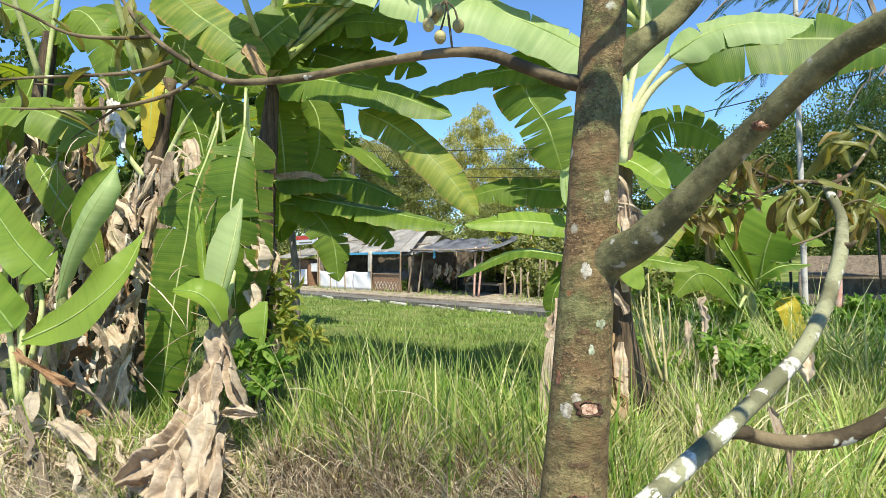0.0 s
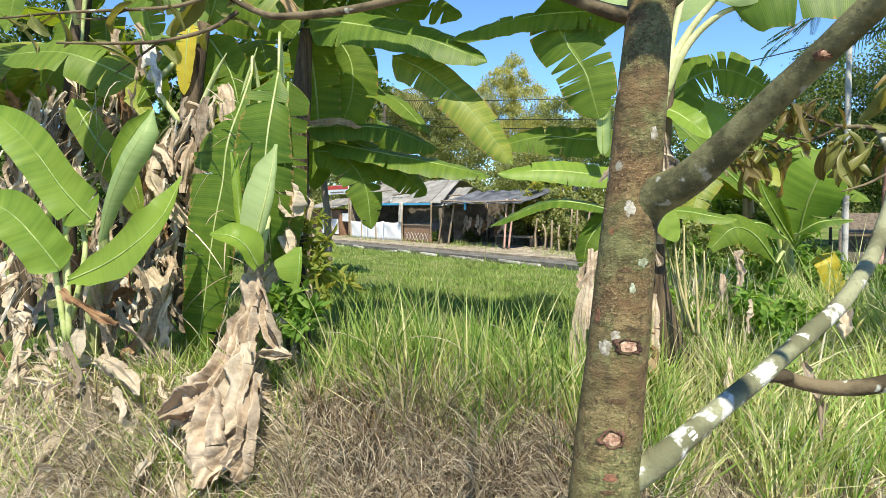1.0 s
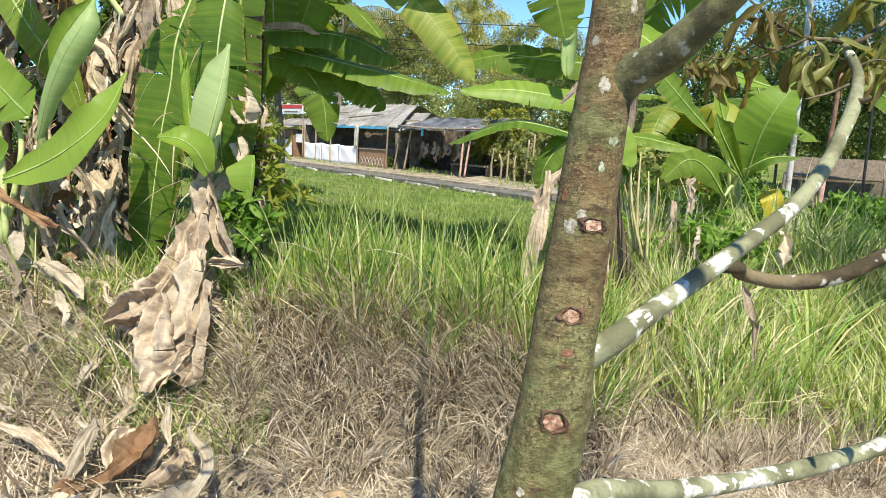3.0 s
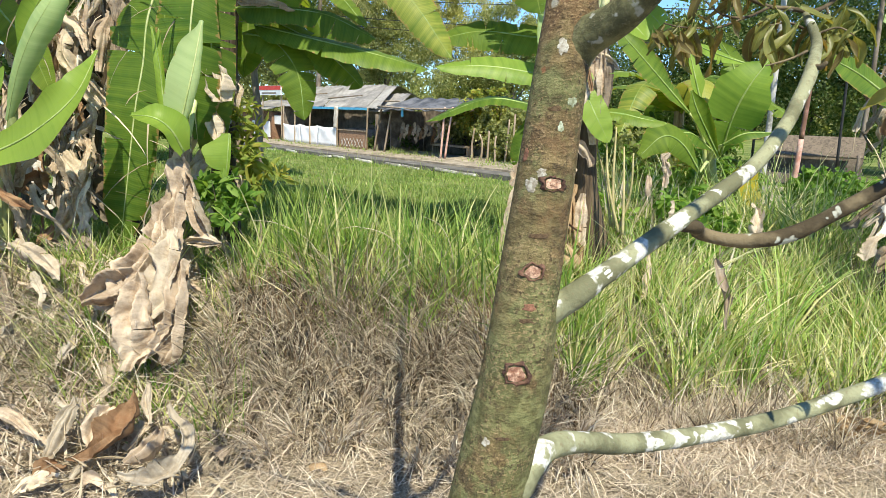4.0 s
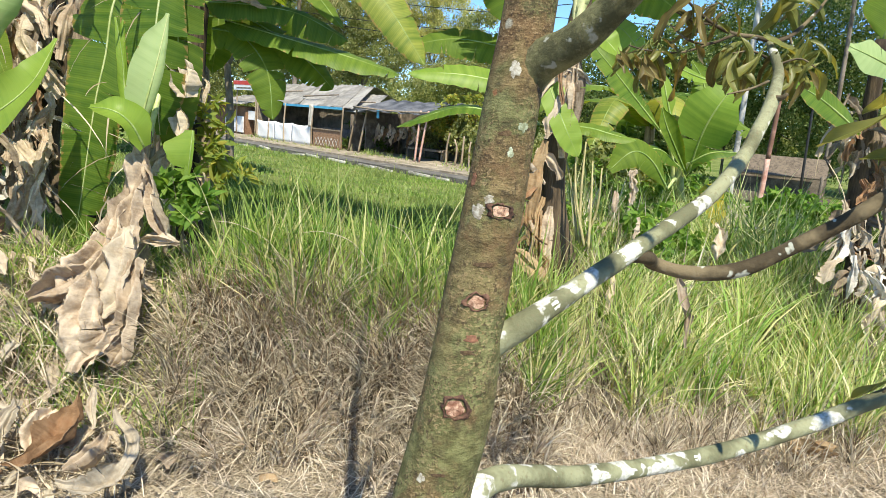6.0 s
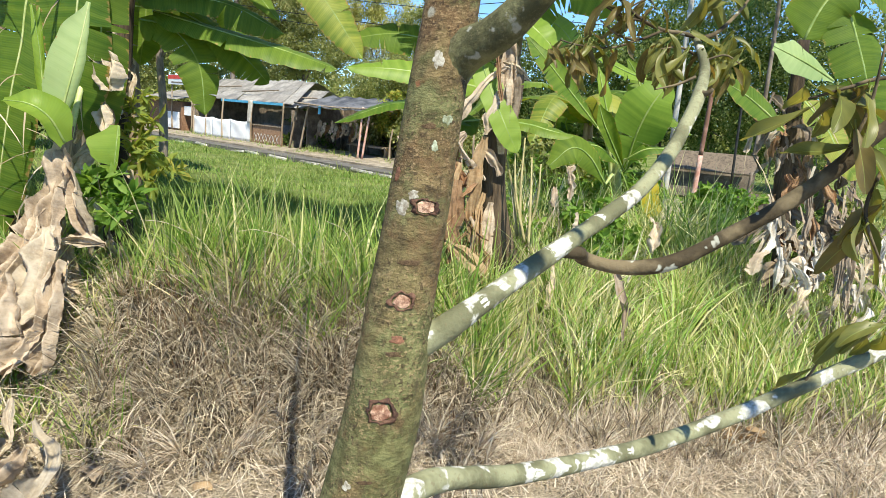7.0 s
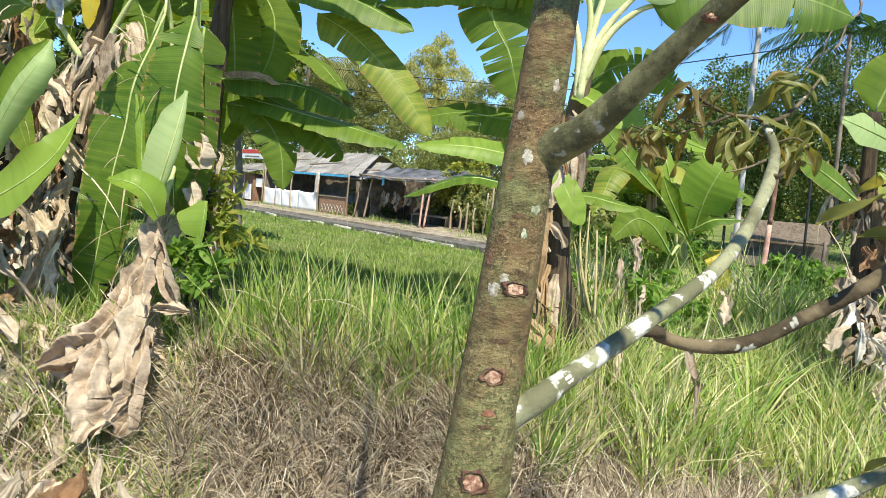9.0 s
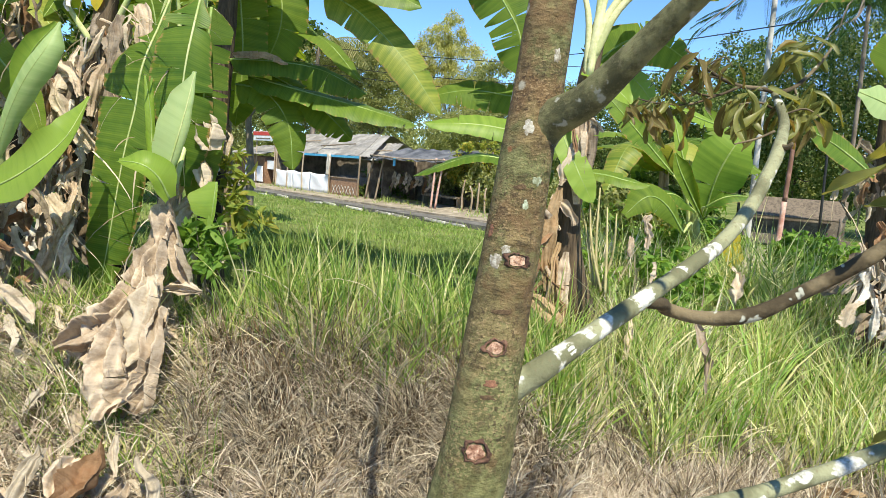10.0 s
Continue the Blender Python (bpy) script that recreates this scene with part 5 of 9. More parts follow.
for k, (plant, top, low, w, mat) in enumerate([
    (b3, (-2.634, 4.850, 2.585), (-2.704, 4.700, 0.917), 0.09, DEAD_DULL), (b3, (-2.820, 4.850, 2.373), (-2.873, 4.750, 1.079), 0.08, DEAD_DULL),
    (b3, (-2.953, 4.800, 2.241), (-2.951, 4.600, 1.016), 0.08, DEAD_PALE), (b4, (-3.746, 5.000, 2.724), (-3.745, 4.800, 1.086), 0.15, DEAD_DULL),
    (b4, (-3.552, 5.000, 2.555), (-3.451, 4.900, 1.417), 0.12, DEAD_DULL), (b4, (-3.958, 5.000, 2.656), (-3.951, 4.800, 1.008), 0.14, DEAD_PALE),
    (b3, (-2.461, 4.850, 2.578), (-2.492, 4.750, 1.757), 0.10, DEAD_DULL), (b3, (-2.862, 4.400, 1.446), (-2.778, 4.100, 0.686), 0.13, DEAD_DULL),
    (b4, (-3.341, 4.500, 1.366), (-3.368, 4.300, 0.677), 0.13, DEAD_BROWN), (b3, (-2.718, 4.500, 1.357), (-2.569, 4.200, 0.552), 0.14, DEAD_PALE),
    (b5, (-1.817, 5.100, 1.925), (-1.833, 5.100, 1.569), 0.07, DEAD_DULL), (b5, (-1.839, 5.050, 1.614), (-1.885, 5.000, 0.871), 0.09, DEAD_DULL),
    (b3, (-2.558, 4.600, 1.635), (-2.464, 4.200, 0.629), 0.13, DEAD_PALE), (b3, (-2.353, 4.900, 2.538), (-2.444, 4.800, 2.226), 0.08, DEAD_DULL),
    (b4, (-3.538, 5.200, 2.438), (-3.429, 5.100, 1.587), 0.15, DEAD_DULL), (b4, (-3.416, 5.300, 2.690), (-3.295, 5.200, 1.771), 0.15, DEAD_PALE),
    (b4, (-4.071, 5.200, 2.827), (-3.927, 5.100, 1.892), 0.15, DEAD_DULL), (b3, (-2.998, 5.000, 2.126), (-2.873, 4.900, 1.412), 0.12, DEAD_DULL),
    (b5, (-1.753, 4.600, 0.780), (-1.510, 4.300, 0.171), 0.08, DEAD_PALE), (b3, (-2.923, 4.200, 1.310), (-2.932, 4.000, 1.042), 0.09, DEAD_BROWN),
]):
    ragged(plant, top, low, 5, 0.06, (0.24, 0.46), (mat, DEAD_TAN, DEAD_PALE, DEAD_DULL), 2000 + 20 * k)

# the wall of dead sheaths and torn leaves behind the young leaves
TORN = (DEAD_PALE, DEAD_PALE, DEAD_TAN, DEAD_TAN, DEAD_WHITE, DEAD_DULL, DEAD_BROWN)
for k, (plant, top, low, n) in enumerate([
    (b4, (-4.404, 5.000, 1.876), (-4.062, 4.600, 0.655), 16), (b4, (-4.064, 5.000, 2.710), (-4.002, 4.950, 1.866), 10), (b4, (-3.797, 5.000, 2.697), (-3.831, 4.950, 2.002), 9),
    (b3, (-3.434, 4.950, 2.445), (-3.397, 4.850, 1.444), 12), (b3, (-3.039, 4.800, 2.149), (-3.073, 4.700, 1.230), 13), (b3, (-2.799, 4.800, 2.098), (-2.871, 4.700, 1.361), 13),
    (b3, (-2.644, 4.850, 2.443), (-2.742, 4.800, 1.836), 9), (b3, (-2.857, 4.650, 1.408), (-2.731, 4.300, 0.583), 15), (b3, (-3.280, 4.700, 1.452), (-3.066, 4.300, 0.657), 13),
    (b4, (-3.978, 4.800, 1.452), (-3.596, 4.200, 0.502), 15), (b3, (-2.759, 4.800, 1.529), (-2.667, 4.600, 0.855), 9), (b5, (-1.741, 4.900, 1.815), (-1.738, 4.800, 1.390), 5),
    (b3, (-3.228, 5.000, 3.071), (-3.278, 4.950, 2.484), 7), (b4, (-4.382, 5.100, 2.648), (-4.337, 5.000, 2.018), 7),
]):
    ragged(plant, top, low, n + 5, 0.085, (0.2, 0.42), TORN, 700 + 30 * k)
r1 = random.Random(12)
for k in range(26):
    x, y = r1.uniform(-3.5, -1.9), r1.uniform(3.2, 4.2)
    z = float(ground(x, y))
    ragged((b2, b3, b4)[k % 3], (x, y, z + r1.uniform(0.16, 0.3)), (x + 0.1, y - 0.15, z + 0.12), 2, 0.07, (0.12, 0.26), (DEAD_PALE, DEAD_GREY, DEAD_TAN, DEAD_GREY), 1200 + 3 * k, 0.35)

# leaves overhead and behind in the clump
for k, (plant, pts, w, mat, up, kw) in enumerate([
    (b4, [(-2.859, 4.600, 2.618), (-3.116, 4.550, 2.744), (-3.413, 4.500, 2.833), (-3.928, 4.500, 2.832)], 0.20, BANANA, HALF, dict(roll=-0.3, tears=3)),
    (b3, [(-2.525, 5.000, 3.864), (-2.244, 4.900, 3.589), (-1.911, 4.850, 3.330), (-1.633, 4.800, 3.039)], 0.22, BANANA_YELLOW, HALF, dict(roll=-0.2, tears=3)),
    (b5, [(-1.544, 5.200, 3.616), (-1.718, 5.150, 3.476), (-1.890, 5.100, 3.295), (-2.029, 5.100, 3.052)], 0.19, BANANA, FACE, dict(roll=0.2, tears=1)),
    (b5, [(-1.675, 5.300, 3.708), (-1.436, 5.300, 3.710), (-1.107, 5.300, 3.662)], 0.12, BANANA_YELLOW, SKY, dict(roll=0.3, tears=0)),
    (b3, [(-2.595, 4.950, 3.098), (-2.603, 4.900, 2.903), (-2.642, 4.900, 2.541)], 0.09, BANANA_YELLOWED, FACE, dict(roll=0.4, tears=3)),
    (b3, [(-2.509, 5.000, 3.061), (-2.690, 5.000, 3.346), (-2.864, 4.950, 3.567), (-2.941, 4.900, 3.202)], 0.15, BANANA, HALF, dict(roll=0.3, tears=4)),
    (b4, [(-3.754, 5.300, 3.658), (-3.928, 5.200, 3.832), (-4.160, 5.100, 3.721), (-4.301, 5.000, 3.139)], 0.22, BANANA, HALF, dict(roll=0.3, tears=4)),
    (b4, [(-3.784, 5.300, 3.563), (-3.459, 5.200, 3.793), (-3.141, 5.100, 3.547), (-2.940, 5.000, 2.944)], 0.20, BANANA, HALF, dict(roll=-0.3, tears=5)),
    (b4, [(-3.888, 5.400, 3.651), (-3.929, 5.300, 3.283), (-4.071, 5.200, 2.827), (-4.356, 5.200, 2.513)], 0.20, BANANA_DARK, HALF, dict(roll=-0.3, tears=5)),
    (b3, [(-2.542, 5.100, 3.087), (-2.407, 5.100, 3.490), (-2.476, 5.000, 3.905), (-2.677, 4.900, 4.144)], 0.22, BANANA, HALF, dict(roll=0.3, tears=3)),
    (b3, [(-2.595, 5.200, 3.062), (-2.410, 5.200, 2.772), (-2.333, 5.200, 2.400), (-2.316, 5.200, 2.031)], 0.18, BANANA_DARK, FACE, dict(roll=0.3, tears=3)),
    (b5, [(-1.829, 5.400, 3.114), (-1.807, 5.500, 2.800), (-1.780, 5.500, 2.274), (-1.838, 5.500, 1.795)], 0.20, BANANA_DARK, FACE, dict(roll=-0.3, tears=4)),
    # long leaves that arch over the field
    (b5, [(-1.714, 5.200, 3.126), (-1.356, 5.100, 3.057), (-0.766, 5.000, 2.892), (-0.279, 5.000, 2.686)], 0.20, BANANA, (0, -0.8, 0.6), dict(roll=-0.4, tears=2)),
    (b5, [(-1.038, 5.200, 2.816), (-0.762, 5.150, 2.667), (-0.415, 5.100, 2.348), (-0.112, 5.100, 1.942)], 0.165, BANANA_YELLOW, (0.3, -0.85, 0.35), dict(roll=-0.35, tears=2)),
    (b5, [(-1.767, 5.200, 2.291), (-1.429, 5.200, 2.289), (-1.060, 5.200, 2.247), (-0.692, 5.200, 2.082)], 0.15, BANANA_DARK, (0, -0.6, 0.8), dict(roll=-0.8, tears=3, droop=0.4)),
    (b5, [(-1.656, 5.300, 2.182), (-1.155, 5.200, 2.071), (-0.692, 5.150, 1.970), (-0.284, 5.100, 1.860)], 0.17, BANANA, (0.1, -0.45, 0.9), dict(roll=-0.6, tears=2)),
    (b5, [(-1.753, 5.300, 2.116), (-1.497, 5.250, 2.060), (-1.297, 5.200, 1.829), (-1.249, 5.200, 1.469)], 0.17, BANANA_DARK, (0.4, -0.7, 0.5), dict(roll=-0.4, tears=4)),
    (b5, [(-1.499, 5.400, 2.210), (-1.212, 5.400, 2.063), (-0.978, 5.400, 1.873), (-0.839, 5.400, 1.732)], 0.15, BANANA_DARK, (0.1, -0.6, 0.8), dict(roll=-0.5, tears=4)),
    (b5, [(-1.796, 5.400, 3.159), (-1.561, 5.500, 3.554), (-1.313, 5.500, 3.583), (-1.076, 5.500, 3.423)], 0.16, BANANA, (0, -0.7, 0.7), dict(roll=-0.3, tears=4)),
    (b5, [(-1.810, 5.600, 3.260), (-1.540, 5.600, 2.952), (-1.507, 5.600, 2.614), (-1.667, 5.600, 2.231)], 0.22, BANANA_DARK, FACE, dict(roll=-0.3, tears=5)),
    (b5, [(-1.868, 5.500, 3.337), (-1.563, 5.500, 3.507), (-1.137, 5.400, 3.583), (-0.670, 5.400, 3.522)], 0.17, BANANA, (0, -0.85, 0.5), dict(roll=-0.3, tears=3)),
    (b5, [(-1.802, 5.600, 3.459), (-1.501, 5.600, 3.412), (-1.131, 5.500, 3.235), (-0.873, 5.500, 3.014)], 0.17, BANANA_DARK, (0, -0.85, 0.5), dict(roll=-0.3, tears=4)),
    (b3, [(-2.571, 5.400, 3.599), (-2.217, 5.300, 3.586), (-1.926, 5.300, 3.472), (-1.645, 5.300, 3.221)], 0.2, BANANA_DARK, (0, -0.9, 0.4), dict(roll=-0.3, tears=4)),
    (b4, [(-4.172, 5.600, 3.478), (-3.878, 5.600, 3.764), (-3.482, 5.600, 3.888), (-3.054, 5.600, 3.701)], 0.24, BANANA_DARK, (0, -0.9, 0.4), dict(roll=-0.3, tears=5)),
    (b3, [(-3.009, 5.800, 3.761), (-2.687, 5.800, 3.531), (-2.365, 5.800, 3.405), (-2.071, 5.800, 3.176)], 0.28, BANANA_DARK, FACE, dict(roll=-0.2, tears=5)),
    (b5, [(-2.034, 5.800, 3.636), (-1.767, 5.800, 3.717), (-1.404, 5.800, 3.639), (-1.029, 5.800, 3.386)], 0.22, BANANA_DARK, FACE, dict(roll=-0.2, tears=5)),
    (b5, [(-1.944, 5.600, 3.764), (-1.482, 5.600, 3.872), (-1.040, 5.600, 3.740), (-0.710, 5.600, 3.450)], 0.2, BANANA, FACE, dict(roll=-0.2, tears=4)),
    (b5, [(-1.796, 5.700, 3.284), (-1.332, 5.700, 3.355), (-0.884, 5.700, 3.320), (-0.563, 5.700, 3.213)], 0.18, BANANA_DARK, HALF, dict(roll=-0.3, tears=5)),
]):
    banana_leaf(plant, pts, w, mat, up, 100 + k, **kw)
for a, b, c in [((-2.510, 4.980, 3.008), (-2.883, 4.900, 2.671), (-2.940, 4.850, 2.752)), ((-2.688, 4.900, 2.331), (-2.812, 4.850, 2.548), (-2.859, 4.800, 2.739)), ((-2.176, 4.900, 2.402), (-2.089, 4.850, 2.607), (-1.969, 4.800, 2.845)), ((-2.496, 4.900, 2.456), (-2.338, 4.850, 2.682), (-2.216, 4.800, 2.815)), ((-3.580, 5.200, 3.988), (-3.712, 5.200, 3.338), (-3.804, 5.200, 2.650))]:
    placed(part("petiole", tube("petiole", [a, b, c], [0.024, 0.018, 0.003], PETIOLE, 12, 8), PETIOLE, b3))

dead_leaf(b3, [(-1.773, 4.760, 3.251), (-1.687, 4.750, 3.137), (-1.621, 4.750, 3.025)], 0.07, DEAD_RUST, (0, -0.7, 0.7), 320, 0.03, tears=1, roll=-0.2, pleat=0.3)
dead_leaf(b5, [(-1.706, 5.130, 2.318), (-1.516, 5.120, 2.328), (-1.288, 5.120, 2.277)], 0.035, DEAD_RUST, (0, -0.9, 0.4), 321, 0.02, tears=1, roll=-0.2, pleat=0.2)
# the plant behind the near tree, with pale leaf stalks
b6 = thing("banana_plant", at_ground(1.25, 5.1), "banana plant with pale stalks and torn leaves", "banana plant")
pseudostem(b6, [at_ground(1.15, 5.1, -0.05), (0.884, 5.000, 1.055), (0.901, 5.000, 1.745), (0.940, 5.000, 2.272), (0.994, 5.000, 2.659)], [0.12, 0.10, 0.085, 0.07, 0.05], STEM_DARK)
for pts in ([(0.933, 4.950, 2.266), (0.983, 4.920, 2.722), (1.078, 4.900, 3.159), (1.121, 4.900, 3.666)], [(0.942, 4.950, 2.345), (1.029, 4.920, 2.680), (1.235, 4.850, 2.961), (1.336, 4.800, 3.009)], [(0.950, 4.950, 2.385), (1.083, 4.900, 2.694), (1.266, 4.850, 2.867), (1.427, 4.800, 2.913)], [(0.934, 4.950, 2.345), (0.961, 4.920, 2.803), (0.867, 4.900, 3.176)], [(0.924, 4.970, 2.228), (0.897, 4.950, 2.654), (0.805, 4.950, 2.939)]):
    placed(part("petiole", tube("petiole", pts, [0.032, 0.026, 0.02, 0.014], PETIOLE_CREAM, 20, 8), PETIOLE_CREAM, b6, "pale cream leaf stalk"))
for k, (pts, w, mat, up, kw) in enumerate([
    ([(1.243, 4.800, 2.953), (1.507, 4.750, 3.097), (1.813, 4.700, 3.114), (2.177, 4.700, 3.033), (2.499, 4.700, 2.918)], 0.17, BANANA_PALE, (0, -0.75, 0.65), dict(roll=-0.5, tears=2)),
    ([(1.335, 4.800, 2.919), (1.581, 4.700, 2.979), (1.918, 4.650, 2.979), (2.262, 4.600, 2.934), (2.578, 4.600, 2.831)], 0.26, BANANA, (0.0, -0.9, 0.45), dict(roll=-0.3, tears=3)),
    ([(0.902, 4.950, 2.933), (0.476, 4.900, 3.205), (-0.030, 4.800, 3.412), (-0.546, 4.750, 3.513), (-1.064, 4.700, 3.618)], 0.24, BANANA_PALE, (0, -0.75, 0.65), dict(roll=-0.4, tears=2)),
    ([(0.811, 5.000, 2.952), (0.374, 5.000, 2.994), (-0.038, 5.000, 2.977), (-0.543, 5.000, 2.859)], 0.14, BANANA_DARK, (0, -0.7, 0.7), dict(roll=-0.5, tears=7)),
    ([(0.776, 5.000, 2.991), (0.246, 5.000, 2.943), (0.381, 4.950, 2.638), (0.449, 4.950, 2.443), (0.506, 4.950, 2.239)], 0.22, BANANA_DARK, (-0.2, -1, 0.2), dict(roll=-0.3, tears=8)),
    ([(0.977, 5.200, 2.336), (1.184, 5.200, 2.539), (1.427, 5.200, 2.569), (1.702, 5.200, 2.416)], 0.20, BANANA_DARK, (0, -0.9, 0.4), dict(roll=-0.3, tears=8)),
    ([(0.909, 5.000, 2.313), (1.010, 4.900, 2.257), (1.106, 4.800, 2.165), (1.217, 4.800, 2.066)], 0.10, BANANA_YOUNG, HALF, dict(roll=0.3, tears=0)),
    ([(0.862, 5.300, 2.094), (0.436, 5.300, 2.127), (0.088, 5.300, 2.159), (-0.267, 5.300, 2.088)], 0.15, BANANA_DARK, HALF, dict(roll=-0.4, tears=4)),
    ([(0.763, 5.200, 1.814), (0.447, 5.100, 1.859), (0.135, 5.050, 1.893), (-0.214, 5.000, 1.873)], 0.105, BANANA_YOUNG, (0, -0.75, 0.65), dict(roll=-0.35, tears=1)),
    ([(0.760, 5.200, 1.538), (0.423, 5.100, 1.640), (0.132, 5.050, 1.654), (-0.279, 5.000, 1.488)], 0.10, BANANA, (0, -0.35, 0.95), dict(roll=-0.35, tears=1)),
    ([(0.761, 5.200, 1.580), (0.586, 5.100, 1.542), (0.437, 5.050, 1.379), (0.392, 5.000, 1.177)], 0.12, BANANA_DARK, (-0.5, -0.8, 0.3), dict(roll=-0.3, tears=2)),
    ([(0.991, 5.300, 2.306), (1.158, 5.300, 2.344), (1.323, 5.300, 2.296), (1.485, 5.300, 2.121)], 0.16, BANANA_YOUNG, HALF, dict(roll=-0.3, tears=4)),
    ([(0.718, 4.900, 1.987), (0.803, 4.800, 1.765), (0.912, 4.750, 1.548), (1.004, 4.750, 1.384)], 0.10, BANANA_YOUNG, (0.2, -1, 0.2), dict(roll=0.3, tears=0)),
    ([(0.968, 4.900, 1.588), (1.099, 4.850, 1.578), (1.230, 4.800, 1.549), (1.390, 4.800, 1.521)], 0.07, BANANA, (0, -0.5, 0.8), dict(roll=-0.3, tears=1)),
    ([(1.021, 5.100, 2.884), (1.137, 5.100, 3.303), (1.178, 5.000, 3.705), (1.335, 5.000, 4.093)], 0.2, BANANA_PALE, FACE, dict(roll=0.3, tears=3)),
    ([(0.539, 5.000, 1.981), (0.536, 5.000, 2.158), (0.542, 5.000, 2.353), (0.559, 5.000, 2.535)], 0.075, BANANA_PALE, FACE, dict(roll=1.5, tears=0)),
]):
    banana_leaf(b6, pts, w, mat, up, 140 + k, **kw)
for k, (pts, lw, rw_, mat) in enumerate([
    ([(0.911, 4.900, 2.136), (0.892, 4.850, 1.872), (0.891, 4.800, 1.609), (0.895, 4.800, 1.361)], [0.03, 0.06, 0.05, 0.02], [0.03, 0.07, 0.05, 0.02], DEAD_TAN),
    ([(0.952, 4.920, 2.067), (0.991, 4.900, 1.807), (0.984, 4.880, 1.538)], [0.02, 0.04, 0.03, 0.01], [0.02, 0.04, 0.04, 0.01], DEAD_DULL),
    ([(0.770, 4.750, 1.480), (0.738, 4.700, 1.261), (0.722, 4.650, 1.035), (0.718, 4.600, 0.770)], [0.02, 0.05, 0.06, 0.05, 0.02], [0.02, 0.04, 0.05, 0.04, 0.02], DEAD_RUST),
    ([(0.550, 4.500, 0.786), (0.674, 4.450, 0.712), (0.788, 4.450, 0.605), (0.855, 4.450, 0.453)], [0.03, 0.05, 0.06, 0.02], [0.02, 0.05, 0.05, 0.02], DEAD_RUST),
    ([(0.607, 4.600, 1.185), (0.595, 4.550, 0.925), (0.585, 4.500, 0.626)], [0.03, 0.06, 0.06, 0.02], [0.03, 0.06, 0.05, 0.02], DEAD_BROWN),
    ([(0.851, 4.700, 1.037), (0.836, 4.650, 0.808), (0.836, 4.600, 0.579)], [0.02, 0.05, 0.04, 0.02], [0.02, 0.04, 0.04, 0.01], DEAD_TAN),
    ([(0.419, 4.700, 1.203), (0.367, 4.600, 0.926), (0.335, 4.500, 0.595), (0.318, 4.450, 0.297)], [0.015, 0.04, 0.06, 0.06, 0.02], [0.015, 0.04, 0.05, 0.05, 0.02], DEAD_PALE),
    ([(0.439, 4.700, 1.343), (0.426, 4.650, 1.077), (0.413, 4.600, 0.812)], [0.02, 0.03, 0.03, 0.01], [0.02, 0.03, 0.03, 0.01], DEAD_TAN),
    ([(1.307, 4.600, 0.651), (1.291, 4.550, 0.502), (1.274, 4.500, 0.354)], [0.01, 0.03, 0.02], [0.01, 0.03, 0.02], DEAD_TAN),
]):
    dry_sheet(b6, pts, lw, rw_, mat, (0.15 * (k % 3 - 1), -1, 0.2), 170 + k, 0.45, 1.3, 0.014, 0.16, 2)



ragged(b6, (0.646, 4.780, 1.459), (0.796, 4.600, 0.456), 22, 0.055, (0.22, 0.42), (DEAD_RUST, DEAD_RUST, DEAD_TAN, DEAD_BROWN, DEAD_BROWN), 1300)
ragged(b6, (0.871, 4.900, 2.115), (0.942, 4.860, 1.727), 8, 0.04, (0.2, 0.35), (DEAD_TAN, DEAD_PALE, DEAD_BROWN), 1340)
ragged(b6, (1.331, 4.700, 1.303), (1.385, 4.500, 0.796), 5, 0.05, (0.14, 0.24), (DEAD_TAN, DEAD_PALE), 1350)
for k, (a, b) in enumerate([((1.110, 4.720, 0.773), (0.997, 4.840, 1.432)), ((1.083, 4.760, 0.783), (1.059, 4.820, 1.487)), ((1.136, 4.700, 0.758), (1.117, 4.800, 1.357)), ((1.064, 4.780, 0.799), (0.939, 4.860, 1.360)), ((1.105, 4.740, 0.768), (1.181, 4.780, 1.317))]):
    placed(part("petiole", tube("petiole", [a, Vector(a).lerp(Vector(b), 0.5) + Vector((0.015 * (k - 2), -0.02, 0)), b], [0.011, 0.009, 0.005], PETIOLE_DRY, 14, 7, 0.08), PETIOLE_DRY, b6, "pale dry leaf stalk"))

